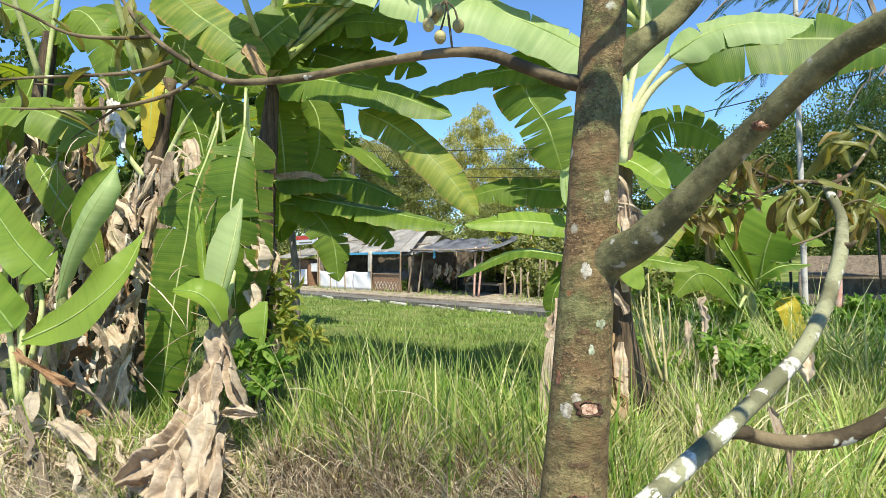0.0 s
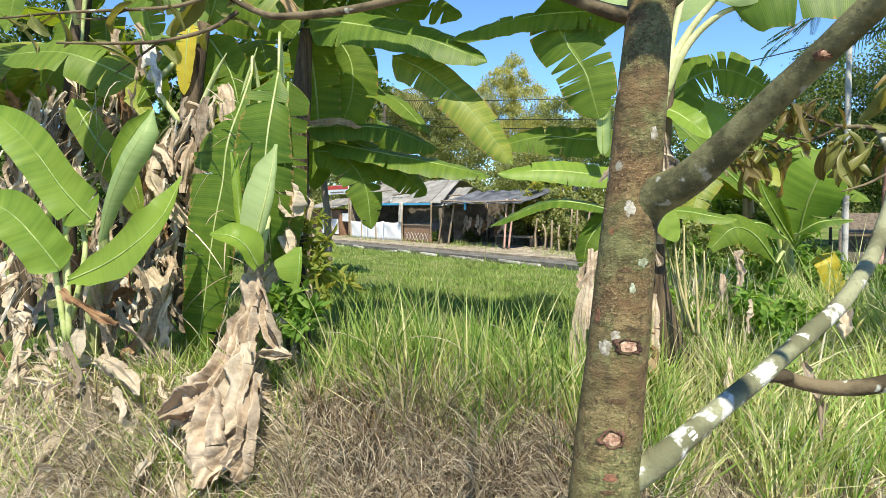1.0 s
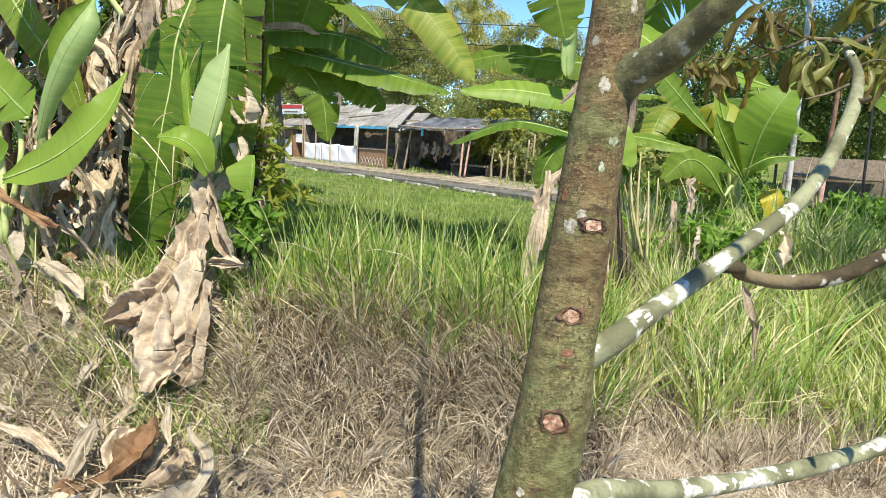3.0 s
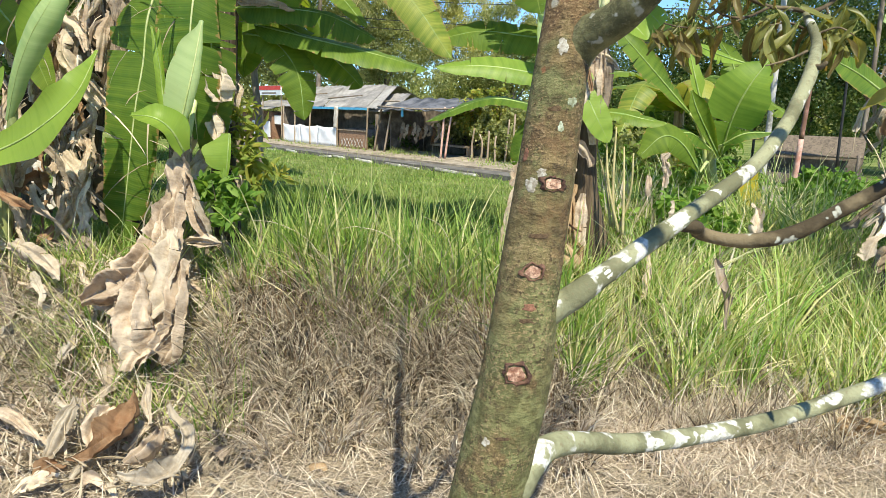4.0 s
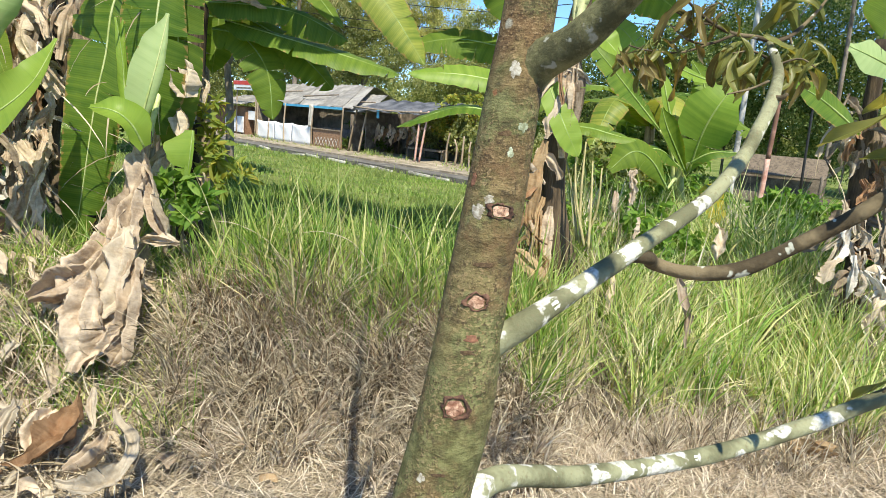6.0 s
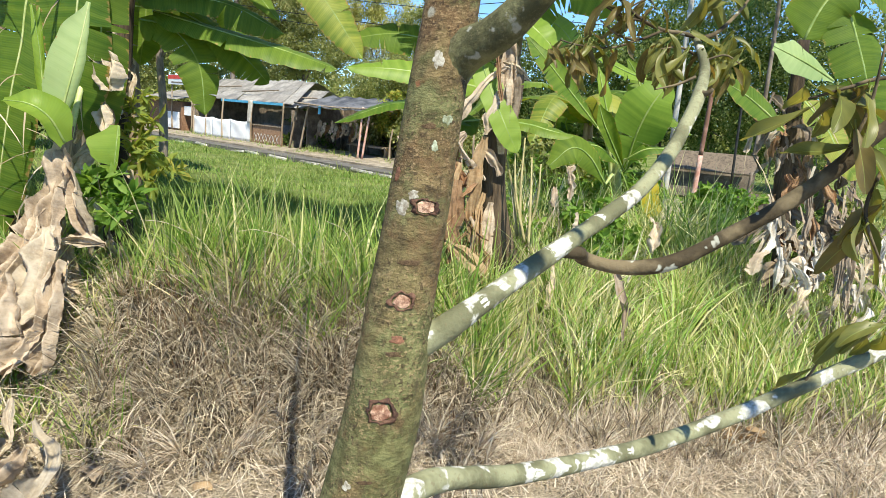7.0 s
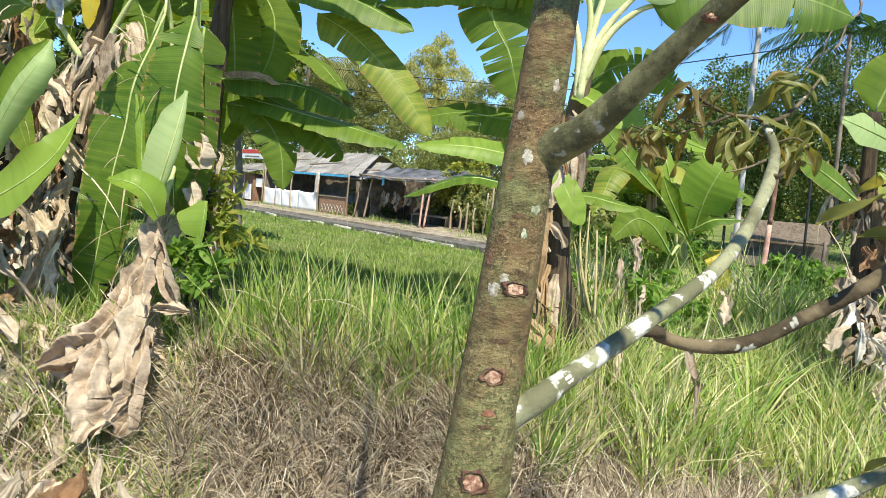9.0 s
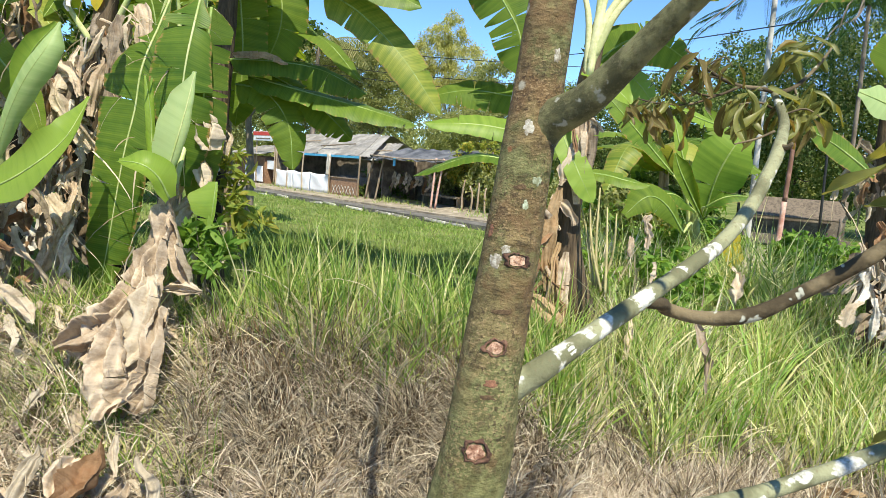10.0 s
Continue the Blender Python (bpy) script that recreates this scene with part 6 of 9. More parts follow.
# low plant further into the weeds
b7 = thing("banana_plant", at_ground(2.75, 7.3), "small banana plant with bright cupped leaves", "banana plant")
pseudostem(b7, [at_ground(2.72, 7.3, -0.05), (2.454, 7.200, 1.161), (2.474, 7.200, 1.392)], [0.06, 0.05, 0.035], STEM)
for k, (pts, lw, rw_, mat, up, kw) in enumerate([
    ([(2.545, 7.150, 1.193), (2.559, 7.000, 1.547), (2.646, 6.900, 1.854), (2.842, 6.950, 2.136)], [0.02, 0.16, 0.28, 0.30, 0.20, 0.02], [0.02, 0.18, 0.27, 0.27, 0.16, 0.02], BANANA_YOUNG, (-0.2, -0.8, 0.55), dict(curl=(0.5, 0.4), tears=1)),
    ([(2.502, 7.100, 1.174), (2.267, 6.900, 1.483), (2.158, 6.850, 1.659), (2.097, 6.850, 1.814)], [0.02, 0.10, 0.11, 0.02], [0.02, 0.10, 0.11, 0.02], BANANA_DARK, FACE, dict(curl=(1.1, 0.9))),
    ([(2.139, 7.000, 1.600), (1.841, 6.900, 1.882), (1.550, 6.850, 2.169), (1.324, 6.900, 2.405)], [0.02, 0.10, 0.15, 0.13, 0.03], [0.02, 0.08, 0.14, 0.12, 0.03], BANANA_LIME, (0.2, -0.8, 0.6), dict(curl=(0.3, 0.8), tears=3)),
    ([(2.291, 7.200, 1.737), (2.213, 7.200, 1.968), (2.152, 7.250, 2.212)], [0.02, 0.08, 0.06, 0.01], [0.02, 0.09, 0.07, 0.01], BANANA_YOUNG, (0.2, -0.9, 0.4), dict(curl=(0.6, 0.3))),
    ([(2.392, 7.000, 1.240), (2.135, 6.850, 1.403), (1.898, 6.800, 1.387)], [0.02, 0.11, 0.10, 0.02], [0.02, 0.10, 0.10, 0.02], BANANA_LIME, (0, -0.6, 0.8), dict(curl=(-0.3, -0.3), tears=1)),
    ([(2.498, 7.000, 1.295), (2.663, 6.900, 1.412), (2.942, 6.900, 1.429)], [0.02, 0.09, 0.08, 0.02], [0.02, 0.09, 0.08, 0.02], BANANA_LIME, (0, -0.6, 0.8), dict(curl=(-0.2, -0.3), tears=1)),
    ([(2.212, 6.700, 1.037), (1.999, 6.600, 1.305), (1.799, 6.550, 1.379), (1.589, 6.500, 1.193)], [0.02, 0.15, 0.19, 0.05], [0.02, 0.15, 0.19, 0.05], BANANA_DARK, (0, -0.8, 0.6), dict(curl=(-0.4, -0.4))),
    ([(2.640, 7.400, 1.458), (2.772, 7.600, 1.846), (2.731, 7.700, 2.150), (2.582, 7.700, 2.361)], [0.02, 0.14, 0.16, 0.10, 0.02], [0.02, 0.14, 0.16, 0.10, 0.02], BANANA, FACE, dict(curl=(0.4, 0.4), tears=3)),
    ([(2.868, 7.600, 2.123), (2.491, 7.500, 2.216), (2.101, 7.500, 2.379)], [0.02, 0.10, 0.02], [0.02, 0.1, 0.02], BANANA_YOUNG, HALF, dict(curl=(-0.2, -0.3), tears=2)),
]):
    shaped_leaf(b7, pts, lw, rw_, mat, up, 180 + k, rib=0.011, petiole=[(2.451, 7.250, 0.982), Vector(pts[0]).lerp(Vector((2.5, 7.25, 1.2)), 0.5)], **kw)
banana_leaf(b7, [(2.754, 7.200, 1.073), (2.797, 7.100, 0.997), (2.849, 7.100, 0.828), (2.952, 7.100, 0.659)], 0.11, BANANA_YELLOWED, FACE, 195, tears=3, label="yellowed drooping leaf")
dead_leaf(b7, [(2.914, 7.000, 0.785), (2.898, 6.900, 0.580), (2.870, 6.900, 0.305)], 0.07, DEAD_GREY, seed=196)

# stems with grey dry leaves at the far side of the tree
b8 = thing("banana_plant", at_ground(3.3, 5.0), "banana plant with shredded grey dry leaves", "banana plant")
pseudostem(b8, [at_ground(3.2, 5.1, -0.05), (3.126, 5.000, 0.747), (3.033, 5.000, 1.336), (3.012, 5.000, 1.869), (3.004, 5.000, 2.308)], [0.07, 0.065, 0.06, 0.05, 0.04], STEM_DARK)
shaped_leaf(b8, [(2.835, 4.750, 1.671), (2.598, 4.600, 1.781), (2.432, 4.550, 1.869), (2.250, 4.500, 1.942)], [0.02, 0.09, 0.10, 0.09, 0.03], [0.02, 0.08, 0.09, 0.08, 0.03], BANANA_LIME, (0.25, -1, 0.35), 200, curl=(0.3, 0.3), tears=1)
shaped_leaf(b8, [(3.149, 4.800, 2.029), (2.925, 4.700, 2.098), (2.752, 4.650, 2.152), (2.610, 4.650, 2.203)], [0.02, 0.09, 0.12, 0.03], [0.02, 0.09, 0.12, 0.03], BANANA_PALE, (0.2, -1, 0.4), 201, curl=(0.2, 0.3), tears=1)
for k, (pts, w, mat, up, kw) in enumerate([
    ([(2.972, 4.800, 1.878), (3.141, 4.750, 1.696), (3.219, 4.700, 1.550), (3.384, 4.700, 1.371)], 0.12, BANANA_YELLOW, (0.2, -1, 0.3), dict(roll=0.3, tears=2)),
    ([(3.281, 5.000, 2.549), (3.400, 4.900, 2.176), (3.548, 4.900, 1.803), (3.741, 4.900, 1.335)], 0.2, BANANA_DARK, FACE, dict(roll=-0.3, tears=3)),
    ([(3.004, 5.000, 2.308), (3.140, 5.000, 2.617), (3.408, 5.000, 2.709), (3.872, 5.000, 2.424)], 0.2, BANANA_DARK, HALF, dict(roll=-0.3, tears=3)),
]):
    banana_leaf(b8, pts, w, mat, up, 200 + k, **kw)
for k, (top, low, w, mat) in enumerate([
    ((2.922, 4.900, 1.618), (3.036, 4.800, 1.177), 0.10, DEAD_PALE), ((3.058, 4.800, 1.459), (2.987, 4.600, 0.644), 0.10, DEAD_PALE),
    ((3.237, 4.800, 1.193), (3.075, 4.500, 0.311), 0.11, DEAD_PALE), ((3.342, 4.700, 1.010), (3.171, 4.400, 0.142), 0.10, DEAD_PALE),
    ((2.940, 4.900, 1.093), (3.045, 4.800, 0.701), 0.09, DEAD_PALE), ((3.353, 4.700, 1.329), (3.446, 4.500, 0.494), 0.10, DEAD_TAN),
    ((3.558, 4.700, 1.145), (3.723, 4.500, 0.178), 0.12, DEAD_PALE), ((3.006, 4.900, 1.711), (3.131, 4.800, 1.306), 0.08, DEAD_TAN),
]):
    if k % 2:
        skirt(b8, top, Vector(low) + Vector((0, 0, 0.25)), w * 0.5, DEAD_DULL, 220 + k, 2.2)
WHITES = (DEAD_WHITE, DEAD_WHITE, DEAD_PALE, DEAD_GREY)
ragged(b8, (2.951, 5.100, 1.899), (3.176, 5.000, 0.739), 34, 0.12, (0.2, 0.42), (DEAD_DULL, DEAD_DULL, DEAD_GREY, DEAD_BROWN), 1560)
ragged(b8, (3.456, 5.200, 1.651), (3.645, 5.100, 0.712), 30, 0.13, (0.2, 0.42), (DEAD_DULL, DEAD_DULL, DEAD_GREY), 1600)
ragged(b8, (2.900, 4.750, 1.152), (2.954, 4.600, 0.659), 20, 0.06, (0.12, 0.26), WHITES, 1400)
ragged(b8, (3.084, 4.700, 0.910), (3.069, 4.500, 0.367), 20, 0.06, (0.12, 0.26), WHITES, 1430)
ragged(b8, (3.310, 4.700, 1.007), (3.326, 4.400, 0.191), 34, 0.09, (0.12, 0.28), WHITES, 1460)
ragged(b8, (3.586, 4.700, 1.026), (3.603, 4.400, 0.209), 20, 0.09, (0.12, 0.28), WHITES, 1500)
ragged(b8, (2.933, 4.900, 1.679), (2.955, 4.850, 1.285), 10, 0.05, (0.14, 0.26), (DEAD_BROWN, DEAD_DULL, DEAD_GREY), 1530)

# unseen highest leaves, added to shade the field and an arching leaf below
for k, q in enumerate([((-1.769, 5.200, 2.223), (-1.431, 5.200, 2.213), (-1.062, 5.200, 2.159), (-0.693, 5.200, 2.016))]):
    banana_leaf(b5, [Vector(p) + SUN_TO * (2.25 + 0.2 * k) for p in q], 0.22, BANANA, SUN_TO, 250 + k, roll=-0.1, tears=2, petiole=[(-1.85, 5.35, 3.3), (-1.75, 4.6, 3.8)])
for k in range(22):
    r = random.Random(260 + k)
    plant, root = ((b5, Vector((-1.85, 5.4, 3.2))), (b6, Vector((1.15, 5.05, 3.2))))[k % 2]
    tip = Vector((-1.5 + 3.0 * ((k * 5) % 22) / 21, 4.35 + 2.1 * ((k * 7) % 22) / 21 + r.uniform(-0.15, 0.15), 0))
    tip.z = 2.05 + 0.378 * tip.y + r.uniform(0.05, 0.3)
    mid = Vector((root.x * 0.45 + tip.x * 0.55 + r.uniform(-0.3, 0.5), root.y * 0.45 + tip.y * 0.55 + r.uniform(-0.3, 0.6), 0))
    mid.z = 2.15 + 0.378 * mid.y
    banana_leaf(plant, [mid, mid.lerp(tip, 0.4) + Vector((0, 0, 0.15)), mid.lerp(tip, 0.75) + Vector((0, 0, 0.12)), tip], 0.30, BANANA, (0.2, -0.6, 1), 260 + k, roll=-0.1, tears=4, petiole=[root, root.lerp(mid, 0.6) + Vector((0, 0, 0.2)), mid])

# two overhead leaves added out of view to shade the clump's dry stems
for k, (plant, root, tip) in enumerate([
    (b3, (-2.6, 4.7, 3.5), (-2.5, 2.7, 4.1)), (b4, (-3.7, 5.1, 3.6), (-3.6, 3.2, 4.1)),
]):
    root, tip = Vector(root), Vector(tip)
    mid = root.lerp(tip, 0.3)
    banana_leaf(plant, [mid + Vector((0, 0, 0.35)), root.lerp(tip, 0.55) + Vector((0, 0, 0.55)), root.lerp(tip, 0.8) + Vector((0, 0, 0.4)), tip], 0.21, BANANA, (0.1, -0.3, 1), 290 + k, roll=-0.2, tears=6, petiole=[root - Vector((0, 0, 0.4)), root.lerp(mid, 0.6) + Vector((0, 0, 0.2))])


def crown_leaves(plant, top, n, reach, seed, mats):
    r = random.Random(seed)
    top = Vector(top)
    for k in range(n):
        g = 2 * math.pi * (k + r.uniform(-0.3, 0.3)) / n
        way = Vector((math.cos(g), math.sin(g), 0))
        lift, L = r.uniform(0.15, 0.6), reach * r.uniform(0.8, 1.15)
        pts = [top, top + way * L * 0.3 + Vector((0, 0, lift * L * 0.55)), top + way * L * 0.7 + Vector((0, 0, lift * L * 0.5)), top + way * L + Vector((0, 0, lift * L * 0.5 - 0.5 * L * r.uniform(0.3, 1.0)))]
        banana_leaf(plant, pts, r.uniform(0.18, 0.25), r.choice(mats), (way.x * -0.4, way.y * -0.4 - 0.2, 1), seed * 10 + k, roll=-0.3, tears=r.randrange(2, 7))


for k, (x, y, px) in enumerate([(-3.2, 7.0, 2.5), (-4.6, 6.6, 2.7), (-3.1, 8.2, 2.2), (-4.9, 5.6, 2.2), (2.6, 9.2, 1.7)]):
    q = thing("banana_plant", at_ground(x, y), "banana plant crowded behind the clump", "banana plant", "banana clump")
    g0 = float(ground(x, y))
    pseudostem(q, [(x, y, g0 - 0.05), (x + 0.05, y, g0 + px * 0.5), (x + 0.02, y, g0 + px)], [0.12, 0.10, 0.06], (STEM_DRY, STEM_DARK)[k % 2])
    crown_leaves(q, (x + 0.02, y, g0 + px), 8, 1.6, 70 + k, [BANANA, BANANA_DARK, BANANA_DARK, BANANA_YELLOW])

# loose dry leaves on the ground
def fallen(name, pts, width, mat, label, seed, up=(0, -0.3, 1), crumple=0.03, **kw):
    ob = dead_leaf(None, pts, width, mat, up, seed, crumple, **kw)
    ob.name = name
    return tagged(ob, label, "dead leaf")


def fallen_sheet(pts, left, right, mat, label, seed, up=(0, -0.5, 1), **kw):
    ob = dry_sheet(None, pts, left, right, mat, up, seed, **kw)
    return tagged(ob, label, "dead leaf")


fallen_sheet([(-1.520, 3.100, 0.197), (-1.455, 2.950, 0.127), (-1.438, 2.820, 0.063), (-1.506, 2.760, 0.010), (-1.638, 2.720, -0.029)], [0.005, 0.075, 0.125, 0.10, 0.06, 0.01], [0.005, 0.045, 0.075, 0.07, 0.05, 0.01], DEAD_BROWN, "curled rust-brown dry banana leaf", 301, (-0.3, -0.8, 0.6), folds=0.3, fold_n=1.6, crumple=0.026, jag=0.12, tears=0, curl=([0.4, 1.6, 1.2, 2.2], [0.6, 1.0, 1.8, 1.2]), n=60, cols=14)
fallen_sheet([(-1.253, 2.950, 0.168), (-1.076, 2.760, 0.134), (-1.048, 2.620, 0.076), (-1.150, 2.550, 0.019), (-1.323, 2.580, 0.013)], [0.02, 0.05, 0.065, 0.07, 0.05, 0.015], [0.01, 0.035, 0.05, 0.06, 0.05, 0.01], DEAD_GREY, "curved pale dry banana leaf sheath", 302, (0.15, -0.6, 0.85), folds=0.35, fold_n=2.0, crumple=0.024, jag=0.15, tears=1, curl=([1.4, 2.2, 1.8, 1.2], [1.2, 1.9, 2.3, 1.4]), n=60, cols=14)
fallen_sheet([(-1.264, 2.850, 0.102), (-1.263, 2.720, 0.059), (-1.340, 2.660, 0.023)], [0.03, 0.06, 0.05, 0.02], [0.03, 0.05, 0.05, 0.02], DEAD_TAN, "crumpled tan dry banana leaf", 303, crumple=0.025, folds=0.6)
fallen_sheet([(-1.744, 2.980, 0.155), (-1.757, 2.860, 0.064), (-1.761, 2.760, -0.019), (-1.778, 2.680, -0.123)], [0.02, 0.035, 0.06, 0.05, 0.02], [0.02, 0.045, 0.06, 0.045, 0.01], DEAD_GREY, "whitish crumpled dry banana leaf", 304, (0.2, -0.8, 0.6), crumple=0.025, folds=0.6)
fallen_sheet([(-1.551, 2.980, 0.122), (-1.563, 2.860, 0.090), (-1.561, 2.760, 0.015)], [0.03, 0.05, 0.05, 0.02], [0.02, 0.05, 0.05, 0.02], DEAD_TAN, "crumpled tan dry banana leaf", 305, (0.2, -0.8, 0.6), crumple=0.03, folds=0.7)
fallen_sheet([(-1.409, 3.050, 0.217), (-1.395, 2.980, 0.161), (-1.339, 2.900, 0.085)], [0.01, 0.02, 0.02, 0.01], [0.01, 0.02, 0.02, 0.01], DEAD_PALE, "narrow pale dry leaf strip", 313, (0.2, -0.9, 0.4))
for k in range(4):
    gx, gy = 2.14 + 0.05 * k, 3.58 + 0.03 * (k % 2)
    gz = float(ground(gx, gy))
    fallen("dry_leaf", [(gx - 0.09, gy - 0.02 * k, gz + 0.01), (gx - 0.02, gy + 0.02, gz + 0.06 + 0.02 * (k % 2)), (gx + 0.05, gy - 0.03, gz + 0.07), (gx + 0.11, gy + 0.02 * k, gz + 0.005)], 0.055, DEAD_RUST, "curled tan dry leaf on straw", 306 + 20 * k, (0.3 * k - 0.5, -0.5, 0.8), 0.03, tears=1, roll=1.5, pleat=0.9)
fallen_sheet([(-2.226, 2.900, 0.119), (-2.001, 2.850, 0.099), (-1.787, 2.750, 0.049)], [0.02, 0.03, 0.03, 0.01], [0.02, 0.03, 0.03, 0.01], DEAD_TAN, "pale dry banana leaf on soil", 310, (0.2, -0.7, 0.7), folds=0.7)
fallen_sheet([(-1.897, 3.620, 0.583), (-1.750, 3.500, 0.490), (-1.690, 3.450, 0.394)], [0.02, 0.03, 0.02], [0.02, 0.03, 0.02], DEAD_TAN, "narrow folded dry leaf", 314, (0.2, -0.8, 0.5))

# crumpled scraps about the large fallen leaves
rc = random.Random(77)
for k in range(16):
    x, y = rc.uniform(-1.75, -1.0), rc.uniform(2.6, 3.15)
    a = Vector((x, y, float(ground(x, y)) + rc.uniform(0.01, 0.05)))
    g, L, w = rc.uniform(0, 6.28), rc.uniform(0.08, 0.24), rc.uniform(0.018, 0.045)
    d = Vector((math.cos(g), math.sin(g) * 0.7, rc.uniform(-0.1, 0.25)))
    fallen_sheet([a, a + d * L * 0.4 + Vector((0, 0, 0.03)), a + d * L * 0.75 + Vector((rc.uniform(-0.03, 0.03), 0, 0.03)), a + d * L], [w * 0.5, w, w * 0.9, w * 0.3], [w * 0.5, w * 0.9, w, w * 0.2], rc.choice((DEAD_TAN, DEAD_GREY, DEAD_BROWN, DEAD_PALE)), "small crumpled scrap of dry leaf", 900 + k, (rc.uniform(-0.6, 0.6), -0.7, 0.7), folds=0.6, fold_n=1.8, crumple=0.025, jag=0.25, tears=1, n=24, cols=6, curl=(rc.uniform(-0.5, 1.6), rc.uniform(-0.5, 1.6)))

# torn strips of dry leaf strewn down the slope at the foot of the clump
rf = random.Random(31)
for k in range(44):
    x, y = rf.uniform(-3.3, -1.75), rf.uniform(3.2, 4.35)
    z = float(ground(x, y)) + rf.uniform(0.03, 0.08) + (rf.uniform(0.0, 0.35) if y > 3.7 else 0.0)
    g, L = rf.gauss(-0.75, 0.55), rf.uniform(0.25, 0.7)
    d = Vector((math.cos(g), math.sin(g) * 0.8, -0.30 + rf.uniform(-0.2, 0.15)))
    a = Vector((x, y, z))
    q = [a, a + d * L * 0.4 + Vector((0, 0, 0.04)), a + d * L * 0.75 + Vector((rf.uniform(-0.04, 0.04), 0, 0.015)), a + d * L]
    w = rf.uniform(0.012, 0.05)
    fallen_sheet(q, [w * 0.6, w, w * 0.8, w * 0.2], [w * 0.5, w * 0.9, w, w * 0.2], rf.choice((DEAD_PALE, DEAD_GREY, DEAD_TAN, DEAD_PALE, DEAD_DULL)), "torn dry banana leaf strewn on the bank", 330 + k, (rf.uniform(-0.5, 0.5), -0.8, 0.7), folds=rf.uniform(0.4, 0.9), fold_n=1.5, crumple=0.015, jag=0.2, tears=2, n=24, cols=6)


# single dry leaves and stalks in and below the grass
STALK = plain("pale_dry_stalk", (0.32, 0.27, 0.17), (0.56, 0.49, 0.34), 20.0, 0.7)
fallen("dry_leaf", [(1.585, 4.150, 0.730), (1.600, 4.050, 0.595), (1.622, 4.000, 0.469), (1.641, 3.950, 0.361)], 0.035, DEAD_DULL, "narrow dry leaf hanging in green grass", 810, (0, -1, 0.2), 0.03, tears=2, roll=1.2)
fallen("dry_leaf", [(1.962, 4.600, 1.018), (1.948, 4.500, 0.918), (1.932, 4.450, 0.794)], 0.06, DEAD_PALE, "pale dry leaf hanging in green grass", 811, (0, -1, 0.2), 0.03, tears=2, roll=1.2)
chip = Vector((-0.54, 2.92, 0.0))
chip.z = float(ground(chip.x, chip.y))
fallen("dry_leaf", [chip + Vector((-0.035, 0, 0.012)), chip + Vector((-0.01, 0, 0.03)), chip + Vector((0.02, 0.01, 0.03)), chip + Vector((0.045, 0, 0.012))], 0.026, DEAD_RUST, "small orange-tan dry leaf on straw", 812, (0, -0.5, 1), 0.008, tears=0, roll=0.8, pleat=0.3)
for k, pts in enumerate([
    ((-0.174, 4.000, 0.549), (-0.366, 4.000, 0.806), (-0.557, 4.000, 0.870), (-0.667, 3.950, 0.866)), ((-0.765, 4.100, 0.535), (-0.892, 4.050, 0.762), (-1.072, 4.000, 0.873), (-1.214, 3.950, 0.896)),
    ((0.028, 4.100, 0.457), (-0.012, 4.100, 0.744), (-0.085, 4.100, 0.883), (-0.184, 4.050, 0.942)), ((-1.256, 4.000, 0.432), (-0.987, 3.850, 0.343), (-0.748, 3.750, 0.316), (-0.522, 3.650, 0.260)),
    ((-1.094, 4.200, 0.573), (-0.873, 4.100, 0.661), (-0.595, 4.000, 0.640), (-0.368, 3.900, 0.568)),
]):
    tagged(new("dry_stalk", tube("dry_stalk", pts, [0.0032, 0.003, 0.0024, 0.0015], STALK, 20, 5, 0.1)), "long pale dry stalk arching over green grass", "dry stalk", "dry stalks in the grass")


# ---- grass and straw ----
rg = np.random.default_rng(3)


def scatter(n, x0, x1, y0, y1, clump=0.0, per=30):
    """Places over a rectangle of the plan, gathered in tufts where clump > 0."""
    if clump:
        k = max(1, n // per)
        cx, cy = rg.uniform(x0, x1, k), rg.uniform(y0, y1, k)
        i = rg.integers(0, k, n)
        x, y = cx[i] + rg.normal(0, clump, n), cy[i] + rg.normal(0, clump, n)
    else:
        x, y = rg.uniform(x0, x1, n), rg.uniform(y0, y1, n)
    return np.stack([x, y, ground(x, y) - 0.01], 1)


def meadow(name, base, h, w, lean, bend, mat, label, category="grass", turn=None):
    k = len(base)
    hh = rg.uniform(*h, k) * (0.72 + 0.28 * np.sin(base[:, 0] * 4.3 + 2.0 * np.sin(base[:, 1] * 3.1)) * np.cos(base[:, 1] * 2.3 + base[:, 0]))
    ww = rg.uniform(*w, k)
    tt = rg.uniform(0, 2 * math.pi, k) if turn is None else rg.normal(turn[0], turn[1], k)
    return blades(name, base, hh, ww, tt, np.abs(rg.normal(0, lean, k)), rg.uniform(*bend, k), mat, label, category, twist=rg.uniform(0, math.pi, k))


def tussocks(name, at, each, h, w, fan, bend, mat, label, category="grass", turn=None, loose=0.05, spread=0.4):
    """Tufts of grass: the blades of each fan out from its crown, and each tuft has a size and a lie of its own."""
    n = len(at)
    i = np.repeat(np.arange(n), each)
    k = n * each
    a, r = rg.uniform(0, 2 * math.pi, k), np.abs(rg.normal(0, 0.6, k))
    base = at[i] + np.stack([np.cos(a) * r * loose, np.sin(a) * r * loose, 0 * a], 1)
    base[:, 2] = ground(base[:, 0], base[:, 1]) - 0.01
    tt = a + rg.normal(0, 0.5, k) if turn is None else rg.normal(turn[0], turn[1], n)[i] + rg.normal(0, spread, k)
    hh = rg.uniform(*h, k) * rg.uniform(0.55, 1.15, n)[i]
    return blades(name, base, hh, rg.uniform(*w, k), tt, fan * r + np.abs(rg.normal(0, 0.1, k)), rg.uniform(*bend, k) * rg.uniform(0.6, 1.3, n)[i], mat, label, category, twist=rg.uniform(0, math.pi, k))


